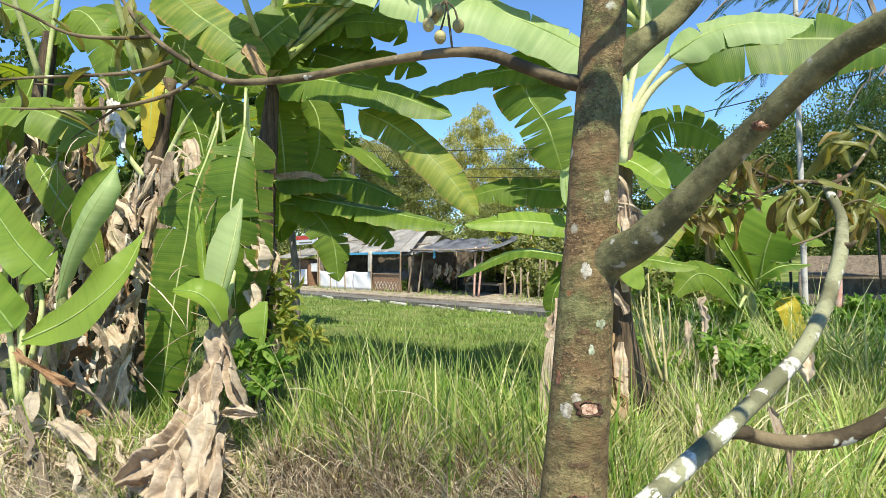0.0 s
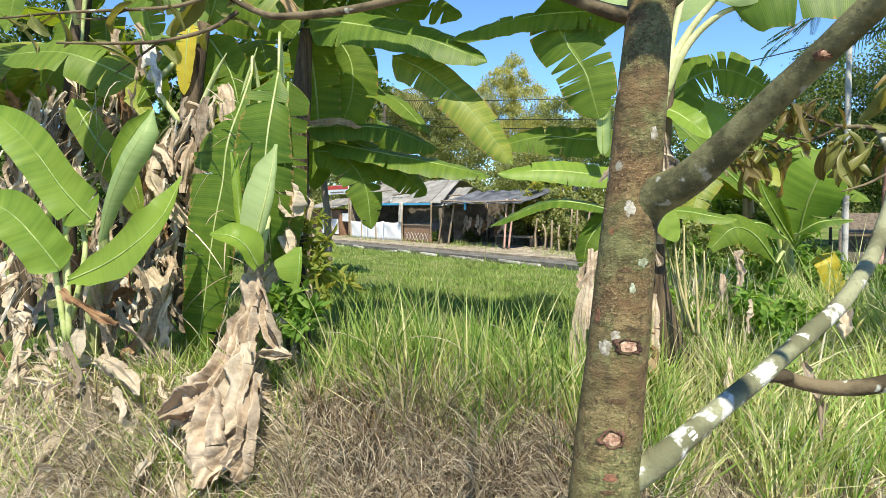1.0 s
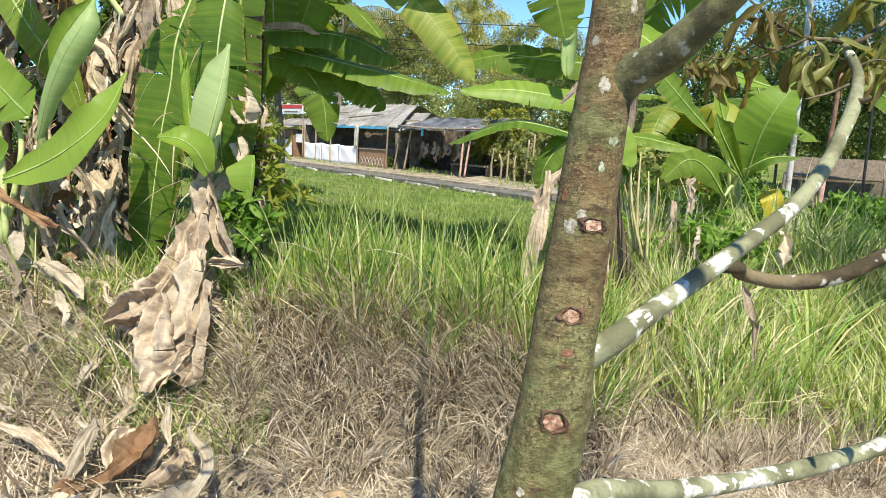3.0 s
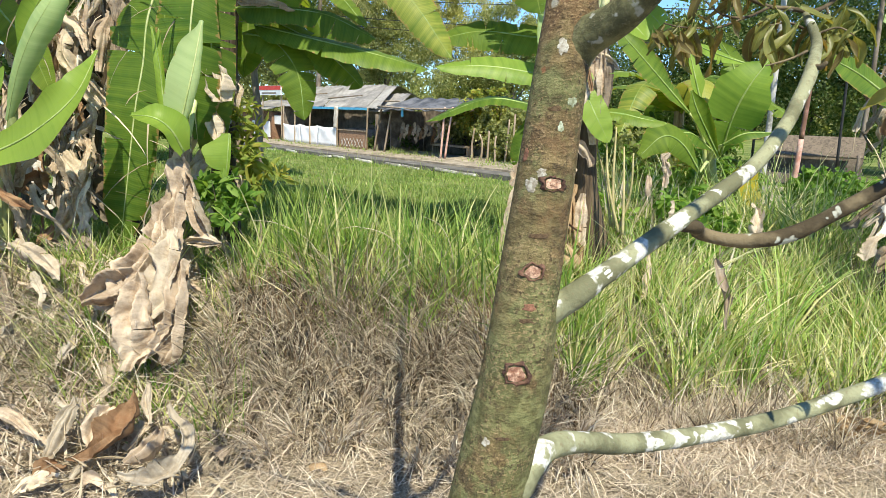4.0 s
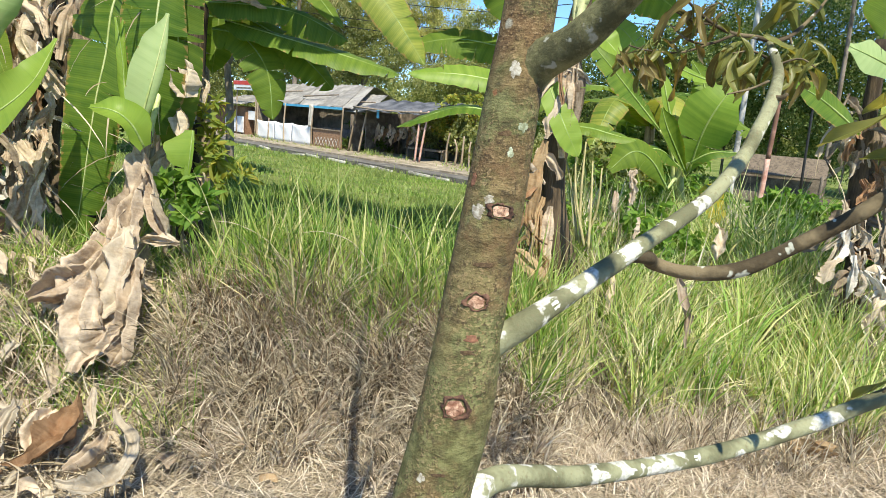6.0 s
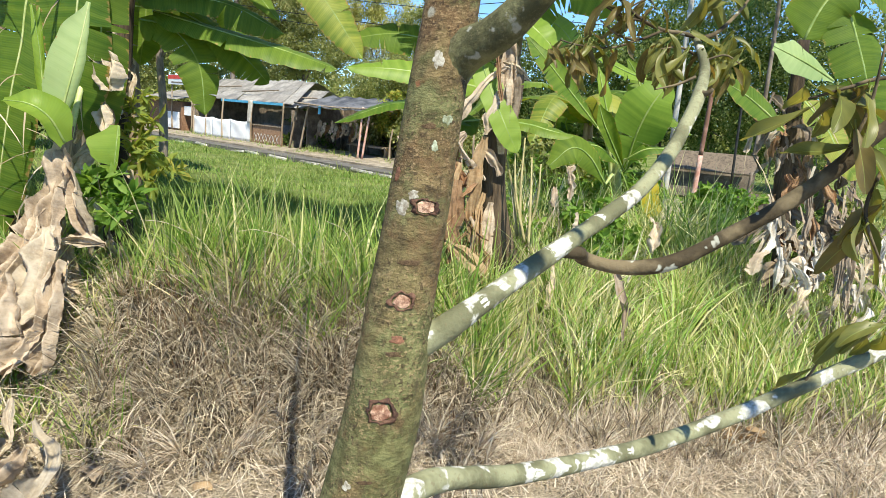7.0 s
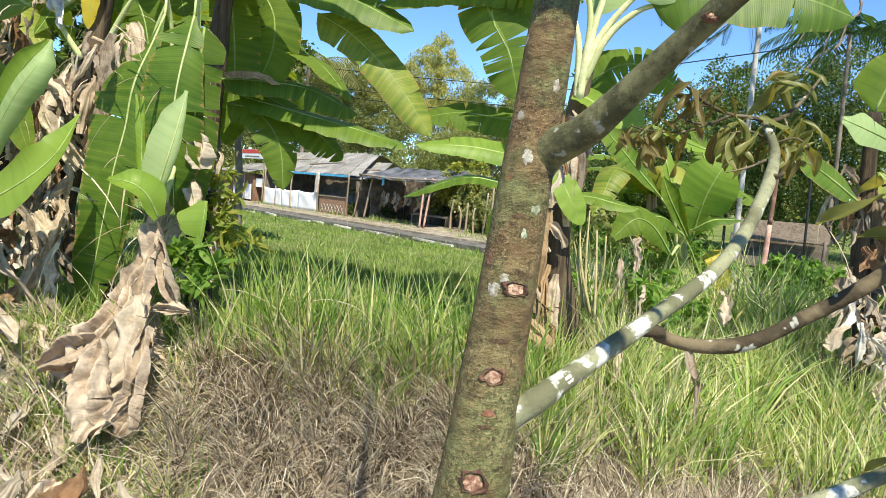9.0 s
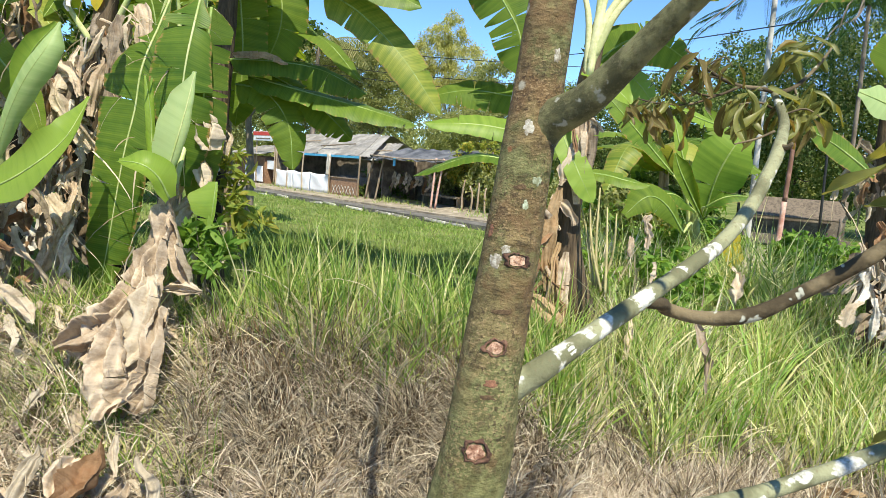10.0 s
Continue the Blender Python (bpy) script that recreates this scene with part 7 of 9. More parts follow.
def brow(at, slope=0.0):
    """Keeps to the green side of the bank's ragged brow."""
    x = at[:, 0]
    edge = 3.72 + 0.22 * ease((-0.45 - x) / 0.6) + 0.10 * np.sin(5.3 * x + 1.0) + 0.06 * np.sin(13.0 * x)
    return at[at[:, 1] > edge + slope]


meadow("tall_grass", brow(scatter(3800, -1.35, 0.9, 3.7, 4.8, 0.06, 45)), (0.26, 0.66), (0.008, 0.019), 0.22, (0.05, 1.3), GRASS, "tall green grass with dry blades among it")
tussocks("tall_grass", brow(scatter(80, -1.3, 0.9, 3.65, 4.6)), 26, (0.35, 0.8), (0.008, 0.022), 0.30, (0.1, 1.5), GRASS, "arching tufts of green grass on the brow of the bank")
tussocks("dry_grass", brow(scatter(45, -1.4, 0.9, 3.5, 4.2), -0.15), 20, (0.2, 0.48), (0.004, 0.011), 0.35, (0.1, 1.5), STRAW, "dead yellow blades at the foot of the green tufts", "dry grass")
meadow("tall_grass", scatter(2400, -1.7, 1.0, 4.6, 5.8, 0.08, 30), (0.16, 0.42), (0.008, 0.018), 0.25, (0.05, 1.2), GRASS, "green grass at the edge of the field")
meadow("tall_grass", scatter(420, -1.4, 0.9, 3.9, 4.8, 0.05, 5), (0.55, 1.1), (0.012, 0.024), 0.12, (0.0, 0.6), GRASS, "long single blades above the grass")
meadow("dry_stalks", scatter(170, 1.0, 2.1, 4.9, 6.2, 0.12, 8), (0.6, 1.25), (0.010, 0.024), 0.14, (0.0, 0.5), STRAW_PALE, "pale dry stalks standing behind the tree", "dry grass")
meadow("dry_stalks", scatter(1500, -1.3, 1.0, 3.6, 4.9, 0.09, 18), (0.25, 0.65), (0.003, 0.008), 0.3, (0.1, 1.2), STRAW, "dry yellow stalks among green grass", "dry grass")
tall_r = np.concatenate([scatter(5500, 0.5, 4.5, 4.2, 6.5, 0.07, 50), scatter(900, 0.7, 3.2, 3.85, 4.5, 0.06, 50), scatter(900, 2.0, 4.8, 3.9, 4.7, 0.06, 50)])
meadow("rank_grass", tall_r, (0.32, 0.9), (0.008, 0.019), 0.15, (0.0, 1.1), GRASS_PALE, "rank arching green grass")
tussocks("rank_grass", scatter(75, 0.6, 4.4, 3.75, 4.9), 24, (0.3, 0.75), (0.008, 0.020), 0.28, (0.1, 1.5), GRASS_PALE, "tufts of green grass rooted in straw")
tussocks("rank_grass", scatter(60, 0.7, 4.4, 4.1, 6.0), 22, (0.5, 1.0), (0.008, 0.020), 0.30, (0.5, 2.0), GRASS_PALE, "drooping tufts of darker green grass")
tussocks("dry_grass", scatter(150, 0.5, 4.6, 3.45, 4.6), 30, (0.15, 0.5), (0.003, 0.009), 0.45, (0.2, 1.9), STRAW, "dead straw tufts under the green grass", "dry grass")
tussocks("dry_grass", scatter(90, 0.5, 4.6, 3.3, 4.1), 26, (0.12, 0.35), (0.003, 0.008), 0.6, (0.4, 2.2), STRAW_PALE, "bleached straw tufts at the edge of the soil", "dry grass")
weeds_r = np.concatenate([scatter(8000, 0.9, 5.5, 5.6, 8.5, 0.1, 40), scatter(7000, 2.0, 9.0, 8.0, 12.5, 0.15, 40)])
weeds_r = weeds_r[(weeds_r[:, 0] < 0.35 * weeds_r[:, 1]) | (weeds_r[:, 1] < 7.2)]
meadow("rank_grass", weeds_r, (0.6, 1.45), (0.010, 0.024), 0.22, (0.2, 1.7), GRASS_PALE, "tall rank weeds at the field edge")
meadow("dry_stalks", scatter(6000, 0.6, 4.8, 3.7, 7.5, 0.1, 18), (0.3, 0.9), (0.004, 0.010), 0.4, (0.1, 1.6), STRAW, "dry stalks standing among rank grass", "dry grass")
left = np.concatenate([scatter(1800, -3.6, -1.5, 3.2, 4.6, 0.08, 30), scatter(900, -3.0, -1.0, 3.1, 3.9, 0.05, 14)])
meadow("rank_grass", left, (0.2, 0.6), (0.006, 0.014), 0.3, (0.2, 1.5), GRASS, "green grass among dry banana leaves")
tussocks("rank_grass", scatter(34, -3.4, -1.75, 3.25, 4.0), 13, (0.3, 0.75), (0.006, 0.016), 0.25, (0.1, 1.4), GRASS_PALE, "thin green blades growing through dry banana leaves")
near_field = scatter(34000, -4.5, 4.5, 5.0, 10.0, 0.12, 25)
meadow("field_grass", near_field, (0.10, 0.30), (0.006, 0.013), 0.3, (0.2, 1.2), GRASS_FIELD, "sunlit green field grass")
far_field = scatter(52000, -16.0, 12.0, 9.0, 30.0, 0.25, 25)
nn = (far_field[:, 0] - ROAD_O[0]) * ROAD_N[0] + (far_field[:, 1] - ROAD_O[1]) * ROAD_N[1]
far_field = far_field[nn < -2.6]
meadow("field_grass", far_field, (0.10, 0.26), (0.014, 0.03), 0.35, (0.2, 1.0), GRASS_FIELD, "sunlit green field grass")
bank_dry = scatter(4500, -2.9, 0.75, 3.05, 3.95, 0.03, 40)
def clear_of_skirt(at):
    return at[(np.abs(at[:, 0] + 1.66) > 0.30) | (at[:, 1] < 3.25)]


bank_dry = clear_of_skirt(bank_dry)
tussocks("dry_grass", clear_of_skirt(scatter(95, -2.7, 0.75, 3.35, 4.0)), 75, (0.28, 0.66), (0.004, 0.012), 0.40, (0.7, 2.3), STRAW, "tufts of dead straw hanging down the bank", "dry grass", (-math.pi / 2 - 0.1, 0.7), 0.13, 0.65)
tussocks("dry_grass", clear_of_skirt(scatter(95, -2.9, 0.75, 3.0, 3.5)), 45, (0.14, 0.40), (0.004, 0.014), 0.55, (0.5, 1.8), STRAW_PALE, "bleached straw tufts low on the bank", "dry grass", (-math.pi / 2, 0.8), 0.05)
tussocks("dry_grass", np.array([(-1.30, 3.95, 0.3), (-1.16, 3.86, 0.3), (-0.86, 3.92, 0.3)]), 70, (0.3, 0.7), (0.005, 0.012), 0.40, (1.0, 2.1), STRAW, "long pale tuft of dead grass hanging over the bank", "dry grass", (-math.pi / 2 + 0.1, 0.25), 0.05, 0.6)
meadow("dry_grass", scatter(8000, 0.3, 4.4, 3.0, 4.2, 0.05, 30), (0.08, 0.32), (0.003, 0.008), 0.5, (0.4, 2.2), STRAW_PALE, "bleached straw at the foot of the grass", "dry grass")
meadow("dry_grass", bank_dry, (0.24, 0.62), (0.004, 0.0105), 0.38, (1.5, 2.8), STRAW, "dead straw hanging over the bank", "dry grass", (-math.pi / 2 - 0.15, 0.6))
litter = np.concatenate([scatter(34000, -3.2, 4.6, 1.3, 3.25), scatter(9000, 0.6, 4.6, 3.2, 3.7)])
litter[:, 2] += rg.uniform(0.004, 0.03, len(litter))
k = len(litter)
blades("straw_litter", litter, rg.uniform(0.03, 0.17, k), rg.uniform(0.0018, 0.0062, k), rg.uniform(0, 2 * math.pi, k), rg.uniform(0.9, 1.6, k), rg.uniform(-0.4, 0.7, k), STRAW_PALE, "loose straw lying on the soil", "straw")
# shreds of dry leaf hanging in the banana clump and strewn below it
k = 260
hang = np.stack([rg.uniform(-4.2, -1.75, k), rg.uniform(4.2, 5.2, k), rg.uniform(0.5, 2.6, k)], 1)
blades("dry_leaf_shreds", hang, rg.uniform(0.2, 0.6, k), rg.uniform(0.004, 0.016, k), rg.normal(-math.pi / 2, 1.0, k), rg.uniform(1.4, 2.6, k), rg.uniform(0.2, 1.4, k), SHRED, "shredded dry leaf strips hanging in the clump", "dry leaves")
k = 2600
strewn = scatter(k, -3.6, -1.1, 2.6, 4.4, 0.12, 12)
strewn[:, 2] += rg.uniform(0.01, 0.12, k)
blades("dry_leaf_shreds", strewn, rg.uniform(0.10, 0.34, k), rg.uniform(0.004, 0.018, k), rg.uniform(0, 2 * math.pi, k), rg.uniform(0.9, 1.8, k), rg.uniform(-1.2, 1.4, k), SHRED, "torn dry leaf strips strewn on the bank", "dry leaves")
k = 5200
strewn = scatter(k, -3.6, -1.95, 2.9, 4.3, 0.10, 14)
strewn[:, 2] += rg.uniform(0.01, 0.16, k)
blades("dry_stalk_litter", strewn, rg.uniform(0.18, 0.62, k), rg.uniform(0.004, 0.016, k), rg.normal(-0.75, 0.6, k), rg.normal(1.5, 0.25, k), rg.uniform(0.0, 0.8, k), STRAW_PALE, "pale dry stalks lying down the bank", "straw")
k = 60
hang = np.stack([rg.uniform(2.7, 4.2, k), rg.uniform(4.5, 5.3, k), rg.uniform(0.6, 1.9, k)], 1)
blades("dry_leaf_shreds", hang, rg.uniform(0.2, 0.6, k), rg.uniform(0.005, 0.018, k), rg.normal(-math.pi / 2, 1.0, k), rg.uniform(1.5, 2.8, k), rg.uniform(0.2, 1.0, k), SHRED, "shredded grey dry leaf strips on a stem", "dry leaves")
wild = np.concatenate([scatter(9000, 4.5, 15.0, 5.0, 14.0, 0.2, 30), scatter(5000, 3.8, 7.0, 4.0, 7.0, 0.12, 40)])
wild = wild[(np.abs(wild[:, 0] / wild[:, 1] - 0.45) > 0.11) | (wild[:, 1] < 6.6)]
meadow("rank_grass", wild, (0.4, 1.1), (0.012, 0.028), 0.22, (0.1, 1.5), GRASS_PALE, "rank grass growing wild beside the field")
beyond = scatter(9000, 6.0, 30.0, 4.0, 22.0, 0.3, 30)
nn = (beyond[:, 0] - ROAD_O[0]) * ROAD_N[0] + (beyond[:, 1] - ROAD_O[1]) * ROAD_N[1]
beyond = beyond[(nn > 2.1) & (beyond[:, 0] > 0.6 * beyond[:, 1])]
meadow("rank_grass", beyond, (0.4, 1.3), (0.015, 0.04), 0.25, (0.1, 1.4), GRASS_FIELD, "rank grass beyond the road")
# rough turf along the road
edge = scatter(22000, -14.0, 8.0, 14.0, 36.0, 0.3, 30)
nn = (edge[:, 0] - ROAD_O[0]) * ROAD_N[0] + (edge[:, 1] - ROAD_O[1]) * ROAD_N[1]
edge = np.concatenate([edge[(nn < -2.4) & (nn > -4.2)], edge[(nn > -1.4) & (nn < 0.3)] + np.array([0, 0, 0.1])])
meadow("roadside_tufts", edge, (0.15, 0.45), (0.015, 0.035), 0.4, (0.2, 1.2), GRASS_FIELD, "rough tufts along the road edge")
meadow("brown_stalks", scatter(1300, -1.3, 0.7, 3.45, 4.1, 0.06, 16), (0.25, 0.6), (0.004, 0.009), 0.2, (0.0, 0.7), BROWN_STALK, "thin brown dead stalks on the bank", "dry grass")


# ---- road, verge and stalls ----
def road_place(s, n, z=0.0):
    p = ROAD_O + ROAD_D * s + ROAD_N * n
    return Vector((p[0], p[1], z))


ROAD_TURN = math.degrees(math.atan2(ROAD_D[1], ROAD_D[0]))


def strip(name, n0, n1, z, mat, label, category, s0=-70, s1=60, thick=0.06):
    """A band along the road with its own thickness."""
    k = 90
    v, f = [], []
    for i in range(k + 1):
        s = s0 + (s1 - s0) * i / k
        for n, zz in ((n0, z - thick), (n0, z), (n1, z), (n1, z - thick)):
            v.append(road_place(s, n + 0.05 * math.sin(s * 1.7), zz))
    for i in range(k):
        for j in range(3):
            f.append((i * 4 + j, i * 4 + j + 1, i * 4 + j + 5, i * 4 + j + 4))
    return tagged(new(name, mesh_of(name, v, f, mat, smooth=False)), label, category, kind="structure")


ASPHALT = plain("asphalt_worn", (0.11, 0.105, 0.095), (0.21, 0.20, 0.18), 3.0, 0.9, 0.5, 0.01)
DIRT = plain("verge_dirt", (0.22, 0.185, 0.135), (0.46, 0.40, 0.31), 2.5, 0.95, 0.8, 0.03)
KERB = plain("kerb_white_paint", (0.24, 0.22, 0.19), (0.68, 0.66, 0.61), 3.0, 0.85)
strip("road", -2.4, -1.55, -0.42, ASPHALT, "narrow worn grey asphalt road", "road", thick=0.3)
strip("verge", -1.55, 2.0, -0.35, DIRT, "bare dirt verge beside the road", "verge", thick=0.3)
kerb = thing("kerb", road_place(6, -3.05, -0.5), "broken row of white-painted kerb stones", "kerb", kind="structure")
kerb_bm = box_bm(1.02, 0.11, 0.09, 0.02)
kerb_me = bpy.data.meshes.new("kerb_stone")
kerb_bm.to_mesh(kerb_me)
kerb_bm.free()
kerb_me.materials.append(KERB)
rk = random.Random(4)
for i in range(15):
    if i in (1, 3, 4, 7, 9, 12):
        continue
    ob = new("kerb_stone", kerb_me)
    ob.parent = kerb
    p = road_place(-2 + i * 0.98, -2.47 + rk.uniform(-0.07, 0.07), -0.50 + rk.uniform(-0.05, 0.02))
    ob.matrix_basis = Matrix.Translation(p - kerb.location) @ pose(0, 0, 0, rk.uniform(-9, 9), rk.uniform(-4, 4), ROAD_TURN + rk.uniform(-7, 7))

WOOD_POST = plain("weathered_post", (0.20, 0.15, 0.10), (0.40, 0.32, 0.24), 12.0, 0.85, 0.6, stretch=(1, 1, 0.15))
RED_POST_WORN = plain("worn_red_post", (0.16, 0.085, 0.06), (0.34, 0.19, 0.15), 6.0, 0.8)
RED_POST = plain("red_painted_post", (0.42, 0.20, 0.15), (0.62, 0.42, 0.35), 6.0, 0.7)
ROOF_GREY = plain("grey_sheet_roof", (0.20, 0.19, 0.175), (0.37, 0.355, 0.33), 1.4, 0.75)
TARP = plain("dark_tarpaulin", (0.05, 0.055, 0.065), (0.15, 0.155, 0.17), 2.2, 0.6)
BANNER = plain("white_banner", (0.74, 0.75, 0.76), (0.86, 0.87, 0.88), 2.0, 0.6)
BLUE = plain("blue_painted_board", (0.07, 0.33, 0.55), (0.15, 0.48, 0.68), 4.0, 0.6)
BAMBOO_WALL = plain("woven_bamboo_wall", (0.16, 0.085, 0.05), (0.32, 0.20, 0.125), 9.0, 0.85, stretch=(1, 1, 3))
# plain dark brown, for stall backs, shed parts and the sign bar
DARK_WALL = plain("dark_board_wall", (0.12, 0.098, 0.077), (0.29, 0.24, 0.19), 3.0, 0.9)
CLOTH = plain("faded_cloth", (0.42, 0.39, 0.34), (0.62, 0.58, 0.52), 6.0, 0.9)
SIGN_RED = plain("red_sign_paint", (0.50, 0.05, 0.04), (0.62, 0.09, 0.07), 3.0, 0.5)
SIGN_WHITE = plain("white_sign_paint", (0.72, 0.73, 0.74), (0.82, 0.83, 0.84), 3.0, 0.5)
CONCRETE = plain("pale_concrete", (0.15, 0.15, 0.135), (0.46, 0.45, 0.42), 3.2, 0.85)


def boxed(parent, name, s, n, z, size, mat, turn=0.0, tilt=0.0, lean=0.0, label="", bevel=0.008):
    """A bevelled box under a stall, by its middle, in road measures."""
    ob = part(name, box_bm(*size, bevel), mat, parent, label)
    ob.matrix_basis = Matrix.Translation(road_place(s, n, z) - Vector(parent.location)) @ pose(0, 0, 0, 0, 0, ROAD_TURN + turn) @ pose(0, 0, 0, tilt, lean, 0)
    return ob


def stall_post(parent, s, n, s_top, z_top, mat, r=0.045, z0=-0.4, label=""):
    a, b = road_place(s, n, z0), road_place(s_top, n + 0.05, z_top)
    m = a.lerp(b, 0.5) + Vector((rk.uniform(-0.03, 0.03), 0, 0))
    return placed(part("post", tube("post", [a, m, b], [r, r * 0.95, r * 0.85], mat, 8, 8, 0.06, 5.0), mat, parent, label))


def sheet(parent, name, s0, s1, n0, z0, n1, z1, mat, ripple=0.02, pitch=0.25, sag=0.0, thick=0.02, label="", shear=0.0, seed=0):
    """A roof sheet with ripples across it, from the eave (n0, z0) to the ridge (n1, z1)."""
    k, m = max(8, int((s1 - s0) / 0.12)), 8
    v, f = [], []
    for t in (0, -thick):
        for i in range(k + 1):
            s = s0 + (s1 - s0) * i / k
            for j in range(m + 1):
                u = j / m
                z = z0 + (z1 - z0) * u + ripple * math.sin(2 * math.pi * s / pitch) - sag * math.sin(math.pi * u) * (0.5 + 0.5 * math.sin(s * 2.1 + seed)) + t
                v.append(road_place(s + shear * u + 0.06 * noise.noise(Vector((s, u * 3, seed))), n0 + (n1 - n0) * u + (0.10 * noise.noise(Vector((s * 1.3, 5, seed))) if j in (0, m) else 0), z + 0.03 * noise.noise(Vector((s * 1.5, u * 3, seed + 3)))))
    h = (k + 1) * (m + 1)
    for i in range(k):
        for j in range(m):
            a = i * (m + 1) + j
            f.append((a, a + 1, a + m + 2, a + m + 1))
            f.append((h + a, h + a + m + 1, h + a + m + 2, h + a + 1))
    for i in range(k):
        for j in (0, m):
            a, b = i * (m + 1) + j, (i + 1) * (m + 1) + j
            f.append((a, b, h + b, h + a))
    return placed(part(name, mesh_of(name, v, f, mat), mat, parent, label))


# the larger stall: white banner below, grey sheet roof
shop = thing("roadside_stall", road_place(-1.5, 1.0, -0.35), "roadside stall with a grey sheet roof and white banner", "stall")
for i in range(5):
    s0 = -5.6 + i * 1.95
    sheet(shop, "roof_sheet", s0, s0 + (2.0 if i < 4 else 0.9), 0.1 + 0.08 * (i % 3), 1.55 + 0.02 * (i % 2), 3.0, 2.68 + 0.05 * (i % 2), ROOF_GREY, 0.018, 0.18, 0.05, shear=-2.2, seed=i)
sheet(shop, "roof_sheet", 1.6, 4.0, 0.3, 1.42, 2.7, 2.28, ROOF_GREY, 0.018, 0.18, 0.07, shear=-1.6, seed=8, label="lower grey lean-to roof sheet")
sheet(shop, "roof_sheet", -7.8, 1.0, 5.6, 1.6, 3.05, 2.66, ROOF_GREY, 0.018, 0.18, 0.03, seed=9)
for k, (s0, s1, n0, z0, n1, z1) in enumerate(((-1.6, 1.2, 0.9, 1.95, 1.3, 2.12), (1.9, 4.2, 1.1, 1.80, 1.25, 1.86), (-4.8, -2.4, 1.4, 2.12, 1.7, 2.24))):
    placed(part("roof_pole", tube("roof_pole", [road_place(s0 - 0.7 * n0, n0, z0 + 0.03), road_place((s0 + s1) / 2 - 0.7 * n0, (n0 + n1) / 2, (z0 + z1) / 2 + 0.04), road_place(s1 - 0.7 * n1, n1, z1 + 0.03)], [0.04, 0.035, 0.03], WOOD_POST, 10, 7), WOOD_POST, shop, "pole laid on the roof"))
boxed(shop, "back_wall", -3.3, 3.6, 0.6, (9.4, 0.08, 2.0), DARK_WALL)
boxed(shop, "side_wall", -5.6, 1.9, 0.6, (0.08, 3.4, 2.0), DARK_WALL)
boxed(shop, "side_wall", 2.9, 1.4, 0.45, (0.08, 2.4, 1.7), DARK_WALL)
boxed(shop, "beam", -0.2, 0.08, 1.50, (5.2, 0.05, 0.11), BLUE, label="bright blue painted beam")
for k, (s0, s1) in enumerate(((-5.45, -3.6), (-3.58, -1.9), (-1.88, -0.08))):
    v, f = [], []
    for i in range(15):
        for j in range(7):
            s, z = s0 + (s1 - s0) * i / 14, -0.36 + 0.98 * j / 6 - 0.07 * math.sin(math.pi * i / 14) * (j / 6)
            v.append(road_place(s, 0.02 + 0.03 * math.sin(s * 5 + j) * (j / 6), z))
    for i in range(14):
        for j in range(6):
            a = i * 7 + j
            f.append((a, a + 7, a + 8, a + 1))
    ob = placed(part("banner", mesh_of("banner", v, f, BANNER), BANNER, shop, "sagging white plastic banner"))
    sol = ob.modifiers.new("thick", "SOLIDIFY")
    sol.thickness = 0.012
boxed(shop, "low_wall", 1.2, 0.1, 0.06, (2.35, 0.06, 0.84), BAMBOO_WALL, label="low woven red-brown wall")
boxed(shop, "rail", 1.2, 0.06, 0.49, (2.4, 0.08, 0.05), WOOD_POST)
for i in range(7):
    for sg in (-1, 1):
        boxed(shop, "lattice_slat", 0.35 + i * 0.28, 0.055 + 0.008 * sg, -0.08, (0.02, 0.012, 0.44), CLOTH, 0, 0, sg * 32, bevel=0.0)
boxed(shop, "counter", 0.8, 1.2, 0.1, (3.0, 0.6, 0.9), DARK_WALL)
for s, st, zt, m in ((-5.4, -5.4, 1.55, WOOD_POST), (-4.2, -4.2, 1.5, WOOD_POST), (-2.6, -2.55, 1.55, WOOD_POST), (0.0, 0.0, 1.55, WOOD_POST), (2.4, 2.5, 1.55, WOOD_POST)):
    stall_post(shop, s, 0.0, st, zt, m)
v, f = [], []
for i in range(7):
    for j in range(13):
        s, z = -0.22 + 0.34 * i / 6 * (1 - 0.25 * j / 12), 1.6 - 1.05 * j / 12
        v.append(road_place(s, -0.04 + 0.045 * math.sin(i * 2.2 + j * 0.35), z))
for i in range(6):
    for j in range(12):
        a = i * 13 + j
        f.append((a, a + 13, a + 14, a + 1))
cl = placed(part("curtain", mesh_of("curtain", v, f, CLOTH), CLOTH, shop, "faded cloth hanging in folds"))
cl.modifiers.new("thick", "SOLIDIFY").thickness = 0.01

# the open shelter beside it, under a sagging dark sheet
awn = thing("open_shelter", road_place(6, 0.8, -0.35), "open pole shelter under a sagging dark tarpaulin", "shelter")
sheet(awn, "tarpaulin", 3.5, 8.9, -0.25, 1.52, 2.2, 2.05, TARP, 0.03, 0.9, 0.2, 0.02, "creased dark tarpaulin roof", shear=-0.5, seed=4)
for s, n, st, m in ((3.05, 0.0, 3.6, WOOD_POST), (3.75, 0.05, 4.25, WOOD_POST), (7.75, -0.1, 7.9, RED_POST), (7.95, -0.05, 8.3, RED_POST), (5.4, 2.5, 5.4, WOOD_POST), (8.4, 2.5, 8.5, WOOD_POST), (3.6, 2.5, 3.6, WOOD_POST)):
    stall_post(awn, s, n, st, 1.66 if n < 1 else 2.05, m, label="leaning post" if n < 1 else "")
placed(part("beam", tube("beam", [road_place(3.5, -0.1, 1.64), road_place(6, -0.12, 1.56), road_place(8.8, -0.1, 1.6)], [0.04, 0.04, 0.035], WOOD_POST, 10, 7), WOOD_POST, awn))
